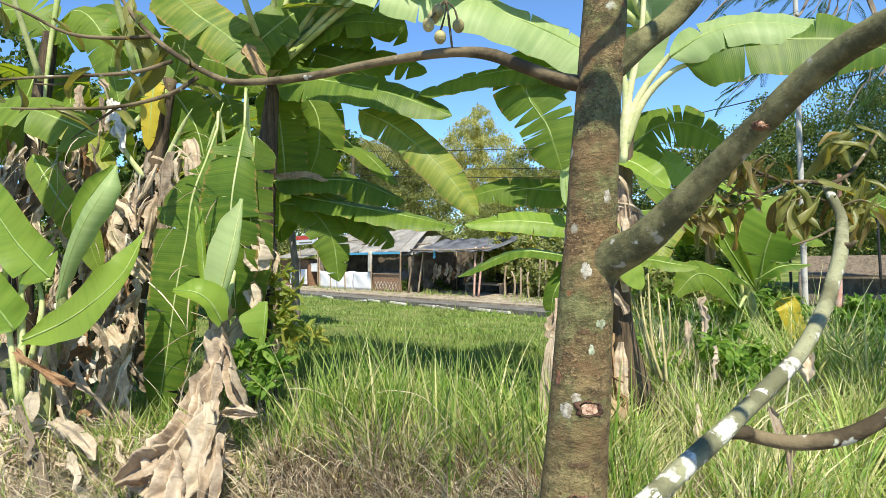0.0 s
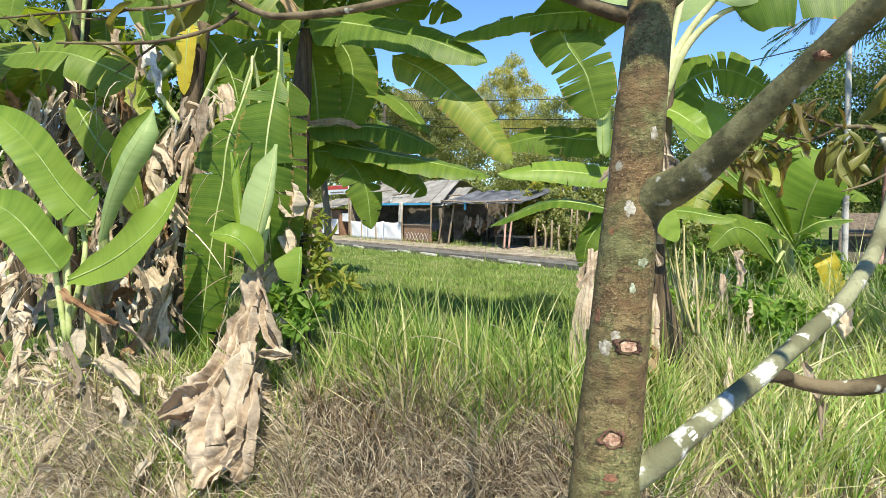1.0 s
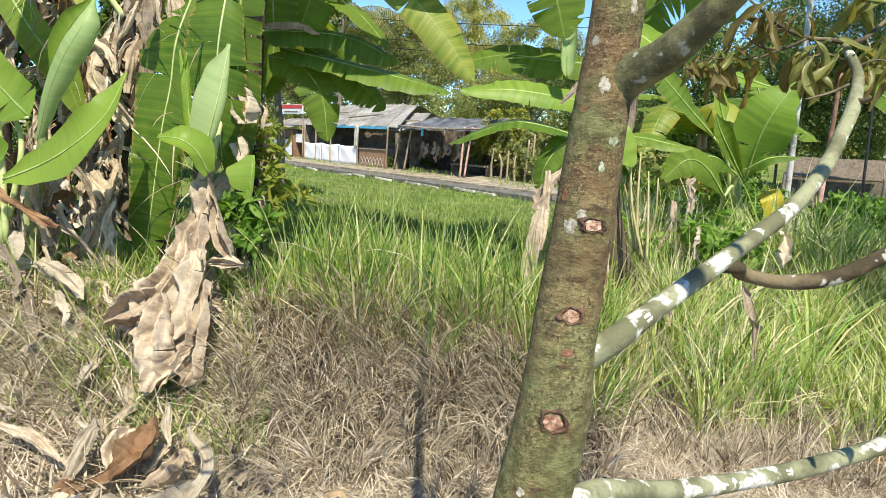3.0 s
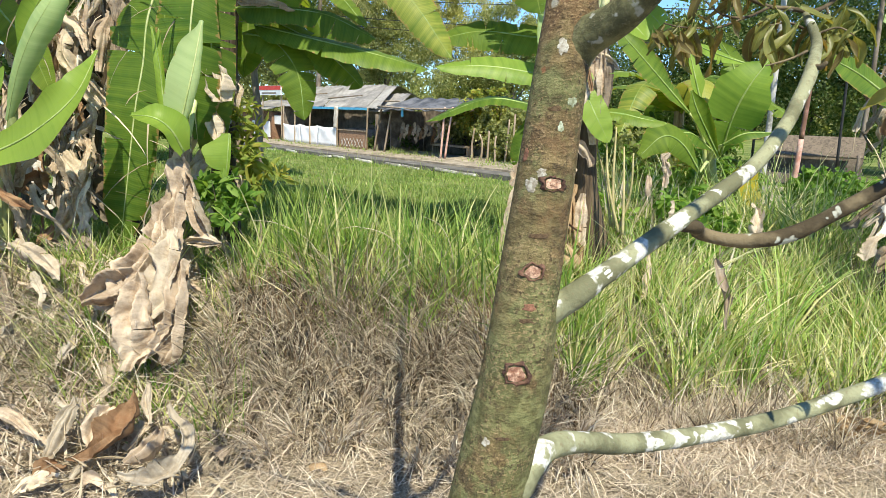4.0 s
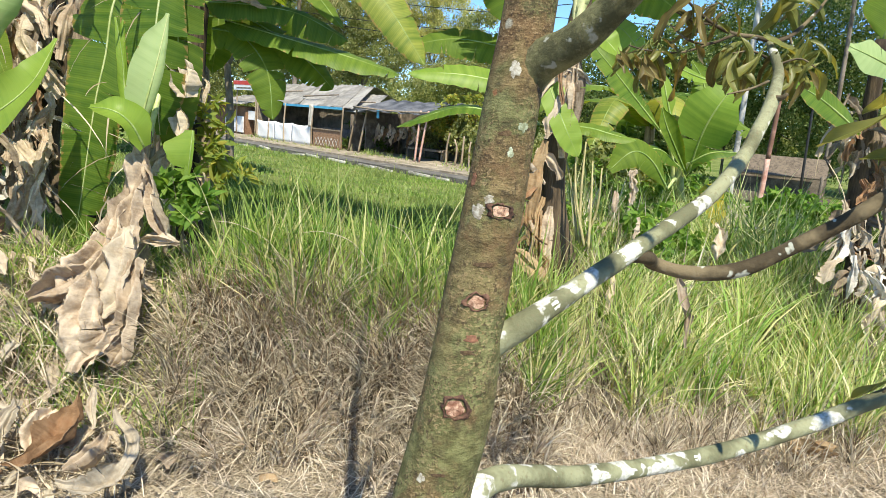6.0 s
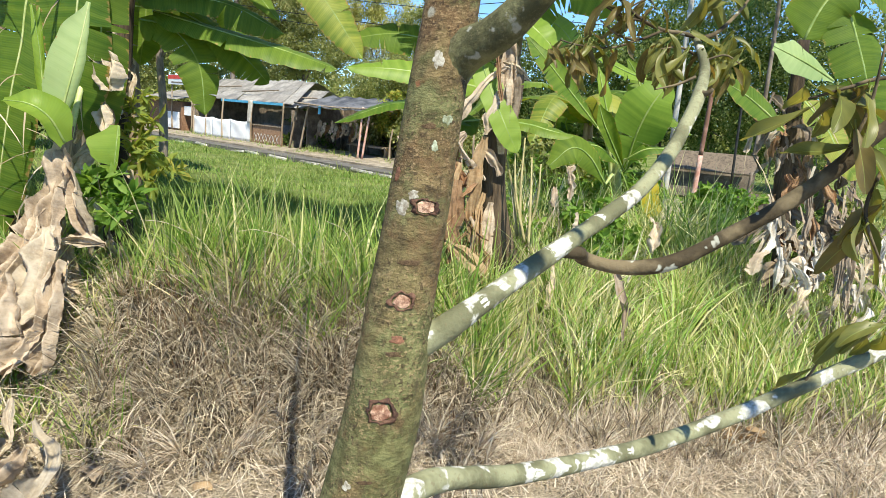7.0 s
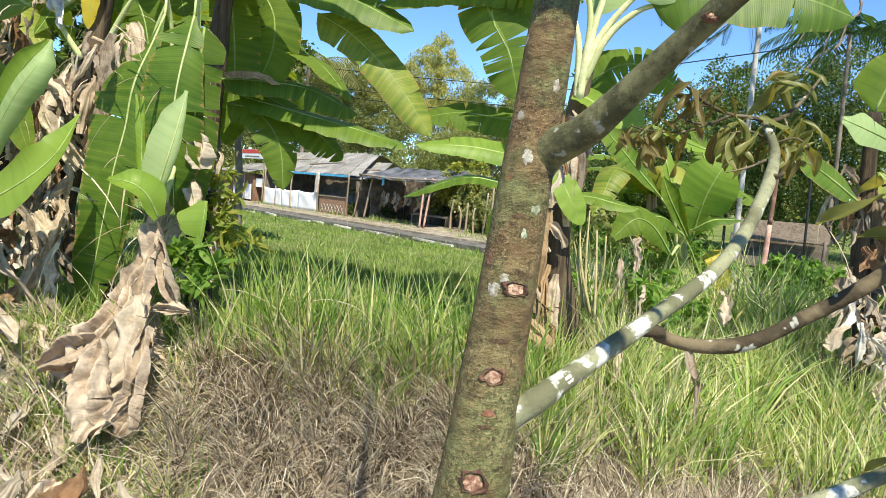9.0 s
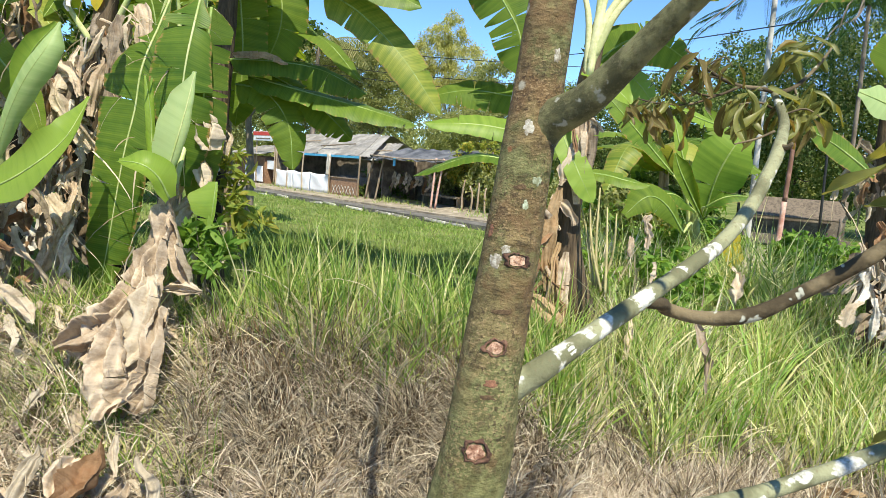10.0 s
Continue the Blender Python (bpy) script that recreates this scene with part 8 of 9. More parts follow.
boxed(awn, "back_wall", 6.0, 2.7, 0.7, (5.6, 0.07, 2.2), DARK_WALL)
boxed(awn, "plank", 6.6, 1.6, 0.05, (2.4, 0.5, 0.08), WOOD_POST)
boxed(awn, "side_wall", 3.5, 1.6, 0.5, (0.06, 2.0, 1.9), DARK_WALL)
for s in (5.5, 7.7):
    boxed(awn, "plank_support", s, 1.6, -0.18, (0.07, 0.4, 0.4), WOOD_POST)
for k in range(11):
    s = 4.3 + 0.27 * k
    dead_leaf(awn, [road_place(s, 0.7, 1.0 - 0.1 * (k % 3)), road_place(s + 0.1, 0.6, 0.6), road_place(s - 0.05, 0.55, 0.1 + 0.12 * (k % 4))], 0.14, (DEAD_TAN, DEAD_PALE, DEAD_BROWN)[k % 3], seed=400 + k)
boxed(awn, "blue_cloth", 5.35, -0.18, 1.4, (0.16, 0.03, 0.34), BLUE, bevel=0.01)

# board on a pole further along the road
sign = thing("roadside_sign", road_place(-7.4, 0.3, -0.35), "red and white signboard on two posts", "sign")
boxed(sign, "board", -7.4, 0.3, 2.38, (2.6, 0.06, 0.52), SIGN_WHITE)
boxed(sign, "red_band", -7.4, 0.262, 2.52, (2.6, 0.01, 0.22), SIGN_RED, bevel=0.0)
boxed(sign, "text_bar", -7.5, 0.262, 2.24, (1.7, 0.01, 0.07), DARK_WALL, bevel=0.0)
for s in (-8.5, -6.3):
    stall_post(sign, s, 0.36, s, 2.6, WOOD_POST)
hut = thing("roadside_stall", road_place(-9.5, 1.2, -0.35), "small stall with pale panels and a tin roof", "stall")
boxed(hut, "wall", -9.6, 1.4, 0.4, (3.8, 1.8, 1.6), BAMBOO_WALL)
boxed(hut, "panel", -8.9, 0.42, 0.2, (2.2, 0.06, 0.9), BANNER)
boxed(hut, "panel", -7.4, 0.7, 0.75, (1.0, 0.06, 0.5), BANNER)
sheet(hut, "roof_sheet", -11.8, -7.4, 0.0, 1.35, 2.6, 1.9, ROOF_GREY, 0.018, 0.18, 0.02, seed=12)

# stakes by the hedge
fence = thing("stake_fence", road_place(11, 0.6, -0.35), "row of uneven grey stakes by a hedge", "fence")
for i in range(16):
    s = 8.9 + i * 0.42 + rk.uniform(-0.1, 0.1)
    placed(part("stake", tube("stake", [road_place(s, 0.6, -0.45), road_place(s + rk.uniform(-0.08, 0.08), 0.6, 0.3), road_place(s + rk.uniform(-0.15, 0.15), 0.62, rk.uniform(0.6, 1.5))], [0.045, 0.04, 0.03], WOOD_POST, 6, 7), WOOD_POST, fence))

WOVEN_GREY = plain("grey_woven_wall", (0.06, 0.048, 0.036), (0.17, 0.135, 0.10), 14.0, 0.85)
WIRE = plain("black_cable", (0.015, 0.015, 0.015), (0.03, 0.03, 0.03), 20.0, 0.5)
# shed, poles and wires at the far side of the road
shed = thing("low_shed", (9.135, 20.000, -0.026), "low shed with a woven sloping roof over a dark gap", "shed")


def shed_box(name, at, size, mat, turn=-30, tilt=0):
    ob = part(name, box_bm(*size, 0.01), mat, shed)
    ob.matrix_basis = Matrix.Translation(Vector(at) - Vector(shed.location)) @ pose(0, 0, 0, tilt, 0, turn)


shed_box("roof", (9.42, 20.25, 0.78), (2.6, 1.0, 0.05), WOVEN_GREY, tilt=33)
shed_box("back_wall", (9.80, 20.95, 0.35), (2.6, 0.08, 1.3), DARK_WALL)
# dark low box stands in for the shade in the open gap
shed_box("base", (9.386, 20.000, -0.180), (2.8, 0.1, 0.3), DARK_WALL)
for x, y in ((8.1, 20.55), (10.25, 19.3)):
    placed(part("post", tube("post", [(x, y, -0.3), (x + 0.02, y, 0.62)], [0.05, 0.045], DARK_WALL, 6, 8, 0.05), DARK_WALL, shed))
pole = thing("utility_pole", (6.815, 17.000, -0.034), "slender pale concrete utility pole", "utility pole")
placed(part("shaft", tube("shaft", [(6.850, 17.000, -0.307), (6.841, 17.000, 2.162), (6.825, 17.000, 5.140), (6.842, 17.000, 8.417)], [0.07, 0.066, 0.062, 0.055], CONCRETE, 24, 12, 0.02), CONCRETE, pole))
placed(part("crossarm", tube("crossarm", [(6.552, 17.000, 7.717), (7.388, 17.000, 7.714)], [0.04, 0.04], CONCRETE, 4, 6), CONCRETE, pole))
red = thing("painted_post", (6.800, 15.000, 0.006), "thin post painted salmon red at its foot", "post")
placed(part("shaft", tube("shaft", [(6.698, 15.000, 0.070), (6.742, 15.000, 0.379), (6.766, 15.000, 1.132)], [0.062, 0.06, 0.055], RED_POST, 8, 10, 0.03), RED_POST, red))
placed(part("upper_shaft", tube("upper_shaft", [(6.766, 15.000, 1.132), (6.792, 15.000, 1.939), (6.819, 15.000, 2.978)], [0.052, 0.05, 0.045], RED_POST_WORN, 12, 10, 0.03), RED_POST_WORN, red))
for k, (a, b) in enumerate((((8.073, 16.000, 0.446), (8.011, 16.000, 2.772)),)):
    q = thing("dark_post", a, "thin dark wooden post", "post")
    placed(part("shaft", tube("shaft", [a, b], [0.032, 0.028], WIRE, 6, 8), DARK_WALL, q))
for k, (a, b, sag) in enumerate([((-12.856, 34.000, 7.171), (8.116, 24.000, 5.070), 0.15), ((-12.877, 34.000, 6.361), (6.004, 24.000, 4.294), 0.15), ((-12.882, 34.000, 6.060), (6.014, 24.000, 3.951), 0.2), ((0.759, 27.000, 5.686), (7.419, 15.000, 5.091), 0.1)]):
    m = Vector(a).lerp(Vector(b), 0.5) - Vector((0, 0, sag))
    tagged(new("overhead_cable", tube("overhead_cable", [a, m, b], [0.014, 0.014], WIRE, 20, 5)), "thin dark overhead cable along the road", "cable")

# ---- trees and shrubs beyond ----
def foliage_material(name, stops, thin=0.5):
    m, nodes, links = material(name)
    isl = nodes.new("ShaderNodeNewGeometry").outputs["Random Per Island"]
    r = ramp_of(nodes, stops)
    links.new(isl, r.inputs[0])
    c = mixed(nodes, links, maths(nodes, links, "MULTIPLY", band(nodes, links, noise_tex(nodes, links, 0.5, 4.0, coords(nodes)), 0.4, 0.65), 0.4), r.outputs[0], stops[0][1])
    return surface(m, c, 0.5, None, thin, mixed(nodes, links, 1.0, c, (1.5, 1.45, 0.75), "MULTIPLY"), spec=0.12)


F_DARK = foliage_material("foliage_deep_green", [(0, (0.045, 0.085, 0.022)), (0.6, (0.10, 0.16, 0.04)), (1, (0.20, 0.26, 0.08))])
F_WOOD = foliage_material("foliage_mixed_green", [(0, (0.06, 0.105, 0.035)), (0.5, (0.145, 0.21, 0.07)), (0.85, (0.25, 0.31, 0.12)), (1, (0.38, 0.40, 0.20))])
F_MID = foliage_material("foliage_green", [(0, (0.17, 0.20, 0.08)), (0.6, (0.28, 0.31, 0.125)), (1, (0.42, 0.42, 0.21))])
F_BAMBOO = foliage_material("foliage_bamboo", [(0, (0.30, 0.32, 0.10)), (0.6, (0.46, 0.45, 0.19)), (1, (0.60, 0.56, 0.28))])
F_FINE = foliage_material("foliage_feathery", [(0, (0.03, 0.07, 0.025)), (0.6, (0.06, 0.12, 0.04)), (1, (0.10, 0.17, 0.05))])
F_SHRUB = foliage_material("foliage_shrub", [(0, (0.10, 0.20, 0.035)), (0.6, (0.18, 0.31, 0.06)), (1, (0.29, 0.41, 0.09))])
F_RUSTY = foliage_material("foliage_rusty", [(0, (0.18, 0.25, 0.05)), (0.5, (0.31, 0.36, 0.085)), (1, (0.54, 0.43, 0.10))])
TRUNK_BARK = plain("far_tree_bark", (0.10, 0.08, 0.06), (0.24, 0.20, 0.16), 5.0, 0.9, 0.8, 0.02, stretch=(1, 1, 0.3))


def leaf_cards(name, centers, size, aspect, mat, parent, rng, droop=0.0, fine=False):
    """Small folded leaves, two faces each, at many places, in one mesh."""
    k = len(centers)
    d = rng.normal(0, 1, (k, 3))
    d[:, 2] -= droop
    d /= np.linalg.norm(d, axis=1)[:, None]
    u = rng.normal(0, 1, (k, 3)) + np.array([0, 0, 1.2])
    side = np.cross(d, u)
    side /= np.linalg.norm(side, axis=1)[:, None]
    up = np.cross(side, d)
    L = (size * rng.uniform(0.6, 1.4, k))[:, None]
    W = L * aspect
    a, t = centers, centers + d * L - up * L * 0.1
    mid = centers + d * L * 0.45
    l, r = mid - side * W + up * W * 0.4, mid + side * W + up * W * 0.4
    if fine:
        m1, m2 = centers + d * L * 0.3 + up * L * 0.03, centers + d * L * 0.68
        wing = lambda m, w, s: m + side * W * w * s + up * W * 0.35 * w
        co = np.stack([a, m1, m2, t, wing(m1, 0.8, -1), wing(m2, 0.85, -1), wing(m1, 0.8, 1), wing(m2, 0.85, 1)], 1).reshape(-1, 3)
        i = np.arange(k)[:, None] * 8
        faces = np.concatenate([i + q for q in ([0, 4, 1], [4, 5, 1], [5, 2, 1], [5, 3, 2], [0, 1, 6], [6, 1, 7], [7, 1, 2], [7, 2, 3])], 1).reshape(-1, 3)
    else:
        co = np.stack([a, l, t, r], 1).reshape(-1, 3)
        i = np.arange(k)[:, None] * 4
        faces = np.concatenate([i + [0, 1, 2], i + [0, 2, 3]], 1).reshape(-1, 3)
    me = bpy.data.meshes.new(name)
    me.vertices.add(len(co))
    me.vertices.foreach_set("co", co.astype(np.float32).ravel())
    me.loops.add(faces.size)
    me.loops.foreach_set("vertex_index", faces.astype(np.int32).ravel())
    me.polygons.add(len(faces))
    me.polygons.foreach_set("loop_start", np.arange(0, faces.size, 3, dtype=np.int32))
    me.update(calc_edges=True)
    me.materials.append(mat)
    return placed(part(name, me, mat, parent)) if parent is not None else new(name, me)


def blob_points(rng, center, radius, n, flat=0.8):
    """Places in a lumpy ball, mostly near its skin, gathered in sprays."""
    sprays = max(4, n // (22 if n < 900 else 75))
    d = rng.normal(0, 1, (sprays, 3))
    d /= np.linalg.norm(d, axis=1)[:, None]
    c = d * (rng.uniform(0.35, 1.0, sprays) ** 0.6)[:, None] * radius
    i = rng.integers(0, sprays, n)
    p = c[i] + rng.normal(0, (0.13 if n < 900 else 0.105) * radius, (n, 3))
    p[:, 2] *= flat
    return p + np.array(center)


def tree_of(name, foot, blobs, count, leaf, mat, label, seed, aspect=0.35, droop=0.3, trunk=0.16, category="tree", group="", stem_mat=None, limbs=True):
    rng = np.random.default_rng(seed)
    foot = Vector(foot)
    ob = thing(name, foot, label, category, group)
    tot = sum(r**2 for _, r in blobs)
    top = Vector(max(blobs, key=lambda q: q[0][2])[0])
    fork = foot.lerp(top, 0.45)
    sm = stem_mat or TRUNK_BARK
    placed(part("trunk", tube("trunk", [foot - Vector((0, 0, 0.2)), foot.lerp(fork, 0.5) + Vector((0.05, 0, 0)), fork, fork.lerp(top, 0.6)], [trunk, trunk * 0.85, trunk * 0.7, trunk * 0.3], sm, 14, 9, 0.06, 2.0), sm, ob))
    if limbs:
        for c, r in blobs:
            c = Vector(c)
            start = foot.lerp(fork, 0.75 + 0.25 * rng.random())
            placed(part("limb", tube("limb", [start, start.lerp(c, 0.5) + Vector((0, 0, -0.1 * r)), c], [trunk * 0.45, trunk * 0.3, trunk * 0.1], sm, 8, 6), sm, ob))
    sets = [(np.array(c), blob_points(rng, c, r, max(30, int(count * r**2 / tot))), r) for c, r in blobs]
    pts = np.concatenate([p for _, p, _ in sets])
    leaf_cards("crown", pts, leaf, aspect, mat, ob, rng, droop, category in ("weed", "shrub", "bush"))
    return ob


tree_of("bamboo_clump", (-2.5, 46, -0.5), [((-3.169, 46.000, 10.308), 1.5), ((-4.204, 46.000, 8.769), 1.8), ((-2.022, 46.000, 8.097), 1.9), ((-5.244, 46.000, 6.604), 2.2), ((-2.653, 46.000, 5.734), 2.6), ((-0.867, 46.000, 6.081), 1.8)], 30000, 0.24, F_BAMBOO, "feathery yellow-green bamboo clump behind the stalls", 1, 0.12, 0.8, 0.08, "bamboo")
tree_of("tree", (-7, 42, -0.5), [((-8.484, 42.000, 6.655), 2.4), ((-10.772, 42.000, 5.981), 2.3), ((-6.261, 42.000, 5.120), 2.4), ((-8.897, 42.000, 4.448), 2.5), ((-6.977, 42.000, 6.978), 1.6)], 50000, 0.13, F_MID, "broad green tree behind the stalls", 2)
tree_of("tree", (-13, 44, -0.5), [((-14.536, 44.000, 6.275), 2.8), ((-17.017, 44.000, 5.551), 2.6), ((-16.142, 44.000, 8.297), 2.3), ((-13.356, 44.000, 3.887), 2.2), ((-18.301, 44.000, 3.592), 2.4)], 40000, 0.14, F_MID, "shady dark green tree", 3)
tree_of("tree", (1.2, 40, -0.5), [((0.656, 40.000, 6.497), 1.6), ((1.817, 40.000, 5.098), 2.0), ((-0.063, 40.000, 3.778), 2.0), ((2.994, 40.000, 5.406), 2.2), ((-2.130, 40.000, 3.133), 2.0)], 40000, 0.12, F_MID, "green tree behind a hedge", 4)
for k, (px, mat) in enumerate((((-1.239, 29.000, 1.488), F_MID), ((-0.341, 28.000, 1.964), F_RUSTY), ((0.360, 27.000, 1.367), F_MID), ((1.010, 26.000, 1.038), F_MID), ((1.712, 25.000, 1.057), F_MID), ((-4.601, 31.000, 0.760), F_DARK))):
    c = Vector(px)
    tree_of("hedge_bush", (c.x, c.y, -0.4), [((c.x, c.y, c.z), 0.9), ((c.x + 0.5, c.y - 0.2, c.z - 0.5), 0.8), ((c.x - 0.5, c.y, c.z - 0.7), 0.8), ((c.x, c.y, c.z - 1.0), 0.8)], 3600, 0.13, mat, "leafy green bush beside the road", 20 + k, trunk=0.06, category="bush", group="roadside bushes")
# dark wood at the far side
for k, (blobs, n, leaf, mat) in enumerate([
    ([((6.673, 26.000, 3.978), 1.8), ((7.905, 26.000, 4.370), 1.9), ((7.473, 26.000, 2.459), 1.9), ((5.821, 26.000, 2.061), 1.7), ((8.483, 26.000, 2.014), 1.6)], 26000, 0.11, F_WOOD),
    ([((10.684, 25.000, 4.576), 2.1), ((12.000, 25.000, 5.133), 2.2), ((11.418, 25.000, 3.148), 2.2), ((12.898, 25.000, 3.577), 2.2), ((10.277, 25.000, 2.167), 1.5), ((12.148, 25.000, 1.732), 1.6)], 32000, 0.105, F_WOOD),
    ([((10.252, 28.000, 6.115), 1.5), ((11.093, 28.000, 4.724), 1.9), ((10.010, 28.000, 3.845), 1.8), ((10.638, 28.000, 2.465), 1.6)], 20000, 0.105, F_WOOD),
    ([((13.628, 24.000, 5.592), 2.5), ((14.447, 24.000, 3.823), 2.6), ((13.776, 24.000, 1.998), 2.3), ((15.850, 24.000, 4.342), 2.6)], 24000, 0.11, F_WOOD),
    ([((5.013, 30.000, 3.901), 2.0), ((3.283, 30.000, 3.187), 2.0), ((5.472, 30.000, 1.885), 1.8)], 24000, 0.11, F_WOOD),
]):
    c = Vector(blobs[0][0])
    tree_of("tree", (c.x + 0.4, c.y, -0.3), blobs, n, leaf, mat, "dense dark green tree at the road", 40 + k, trunk=0.06, group="roadside trees")
# wood behind the banana clump
for k, (blobs, n, leaf, mat) in enumerate([
    ([((-7.301, 12.000, 4.153), 0.8), ((-7.112, 12.000, 3.159), 0.8), ((-7.707, 12.000, 3.514), 0.8), ((-6.416, 12.000, 4.964), 0.8), ((-6.110, 12.000, 3.984), 0.8), ((-8.524, 12.000, 4.437), 0.9)], 7000, 0.12, F_DARK),
    ([((-4.161, 13.000, 4.504), 0.7), ((-4.621, 13.000, 5.092), 0.8), ((-3.706, 13.000, 3.808), 0.6)], 3500, 0.12, F_DARK),
    ([((-11.195, 14.000, 3.782), 1.6), ((-9.952, 14.000, 3.049), 1.5), ((-11.828, 14.000, 2.239), 1.6), ((-10.552, 14.000, 1.753), 1.5), ((-8.983, 14.000, 2.118), 1.4)], 8000, 0.13, F_DARK),
    ([((-8.725, 16.000, 3.024), 1.5), ((-7.657, 16.000, 2.127), 1.4), ((-6.874, 16.000, 3.267), 1.4), ((-9.069, 16.000, 1.418), 1.5), ((-7.215, 16.000, 1.251), 1.2)], 7000, 0.13, F_DARK),
    ([((-4.488, 12.000, 5.210), 0.9), ((-4.008, 12.000, 4.332), 0.9), ((-4.487, 12.000, 3.713), 0.9), ((-4.241, 12.000, 5.845), 0.8), ((-4.730, 12.000, 2.864), 0.8)], 9000, 0.10, F_DARK),
    ([((-13.531, 14.000, 4.643), 2.0), ((-13.940, 14.000, 2.620), 2.0)], 4000, 0.13, F_DARK),
    ([((-10.788, 13.000, 6.176), 1.1), ((-9.791, 13.000, 5.075), 1.0), ((-11.650, 13.000, 5.247), 1.2)], 4000, 0.12, F_DARK),
    ([((-5.713, 13.000, 4.384), 0.8), ((-6.500, 13.000, 3.471), 0.9)], 3000, 0.12, F_MID),
]):
    c = Vector(blobs[0][0])
    tree_of("tree", (c.x - 0.5, c.y + 0.3, float(ground(c.x, c.y))), blobs, n, leaf, mat, "dark leafy tree behind the bananas", 60 + k, trunk=0.09, group="trees behind the bananas")


# the far woods that close the view
rw = np.random.default_rng(77)
wood = []
for i in range(150):
    a = -1.25 + 2.6 * i / 149
    far = rw.uniform(58, 75)
    for z, r in ((0.8, 2.6), (3.0 + rw.uniform(-0.5, 0.8), 2.4)):
        wood.append(blob_points(rw, (math.sin(a) * far, math.cos(a) * far, z), r, 420))
far_ob = leaf_cards("far_woods", np.concatenate(wood), 0.36, 0.4, F_MID, None, rw, 0.2)
tagged(far_ob, "hazy green line of distant woods", "woods", kind="stuff")


def frond(parent, base, way, length, seed, mat, leaflet=0.5, drop=0.9, pairs=34):
    """A feather leaf: an arching rachis with paired leaflets."""
    r = random.Random(seed)
    base, way = Vector(base), Vector(way).normalized()
    pts = [base + way * length * u + Vector((0, 0, -drop * length * u * u * 0.6)) for u in (0, 0.33, 0.66, 1)]
    c = spline(pts, pairs)
    v, f = tube_data(pts, [0.03 * leaflet * 2, 0.02 * leaflet * 2, 0.006], 10, 5)
    for i in range(4, pairs):
        t = (c[min(i + 1, pairs)] - c[i - 1]).normalized()
        side = t.cross(Vector((0, 0, 1))).normalized()
        u = i / pairs
        L = leaflet * (0.5 + 0.9 * math.sin(math.pi * min(1, u * 0.9 + 0.1))) * r.uniform(0.8, 1.1)
        for s in (-1, 1):
            d = (side * s + t * 0.55 + Vector((0, 0, -0.45 - r.uniform(0, 0.5)))).normalized()
            w = t * (0.035 * leaflet * 2)
            k = len(v)
            v += [c[i] - w * 0.5, c[i] + w * 0.5, c[i] + d * L * 0.6 + w * 0.5 + Vector((0, 0, 0.02)), c[i] + d * L + Vector((0, 0, -0.15 * L)), c[i] + d * L * 0.6 - w * 0.5]
            f.append((k, k + 1, k + 2, k + 3, k + 4))
    return placed(part("frond", mesh_of("frond", v, f, mat), mat, parent))


F_PALM = foliage_material("foliage_palm", [(0, (0.19, 0.22, 0.09)), (0.6, (0.32, 0.33, 0.16)), (1, (0.46, 0.42, 0.24))])
palm = thing("coconut_palm", (-10.9, 40.0, -0.4), "coconut palm with drooping greyish fronds", "palm")
crown_at = Vector((-10.55, 40.0, 8.0))
placed(part("trunk", tube("trunk", [(crown_at.x - 0.4, 40.0, -0.5), (crown_at.x - 0.2, 40.0, 3.0), crown_at], [0.19, 0.15, 0.12], TRUNK_BARK, 16, 10, 0.05), TRUNK_BARK, palm))
for k in range(15):
    g = 2 * math.pi * k / 15 + 0.2
    frond(palm, crown_at, (math.cos(g), math.sin(g), 0.25 + 0.5 * ((k * 7) % 5) / 5), 4.4 + 0.6 * (k % 3), 500 + k, F_PALM, 0.72, 1.1)
palm2 = thing("coconut_palm", (13.5, 24.0, -0.4), "palm with dark arching fronds", "palm")
c2 = Vector((11.604, 22.000, 7.100))
placed(part("trunk", tube("trunk", [(c2.x, 22, -0.5), (c2.x + 0.1, 22, 2.5), c2], [0.08, 0.07, 0.06], TRUNK_BARK, 16, 10, 0.05), TRUNK_BARK, palm2))
for k in range(13):
    g = 2 * math.pi * k / 13
    frond(palm2, c2, (math.cos(g), math.sin(g), 0.2 + 0.5 * ((k * 7) % 5) / 5), 3.0 + 0.4 * (k % 3), 540 + k, F_FINE)

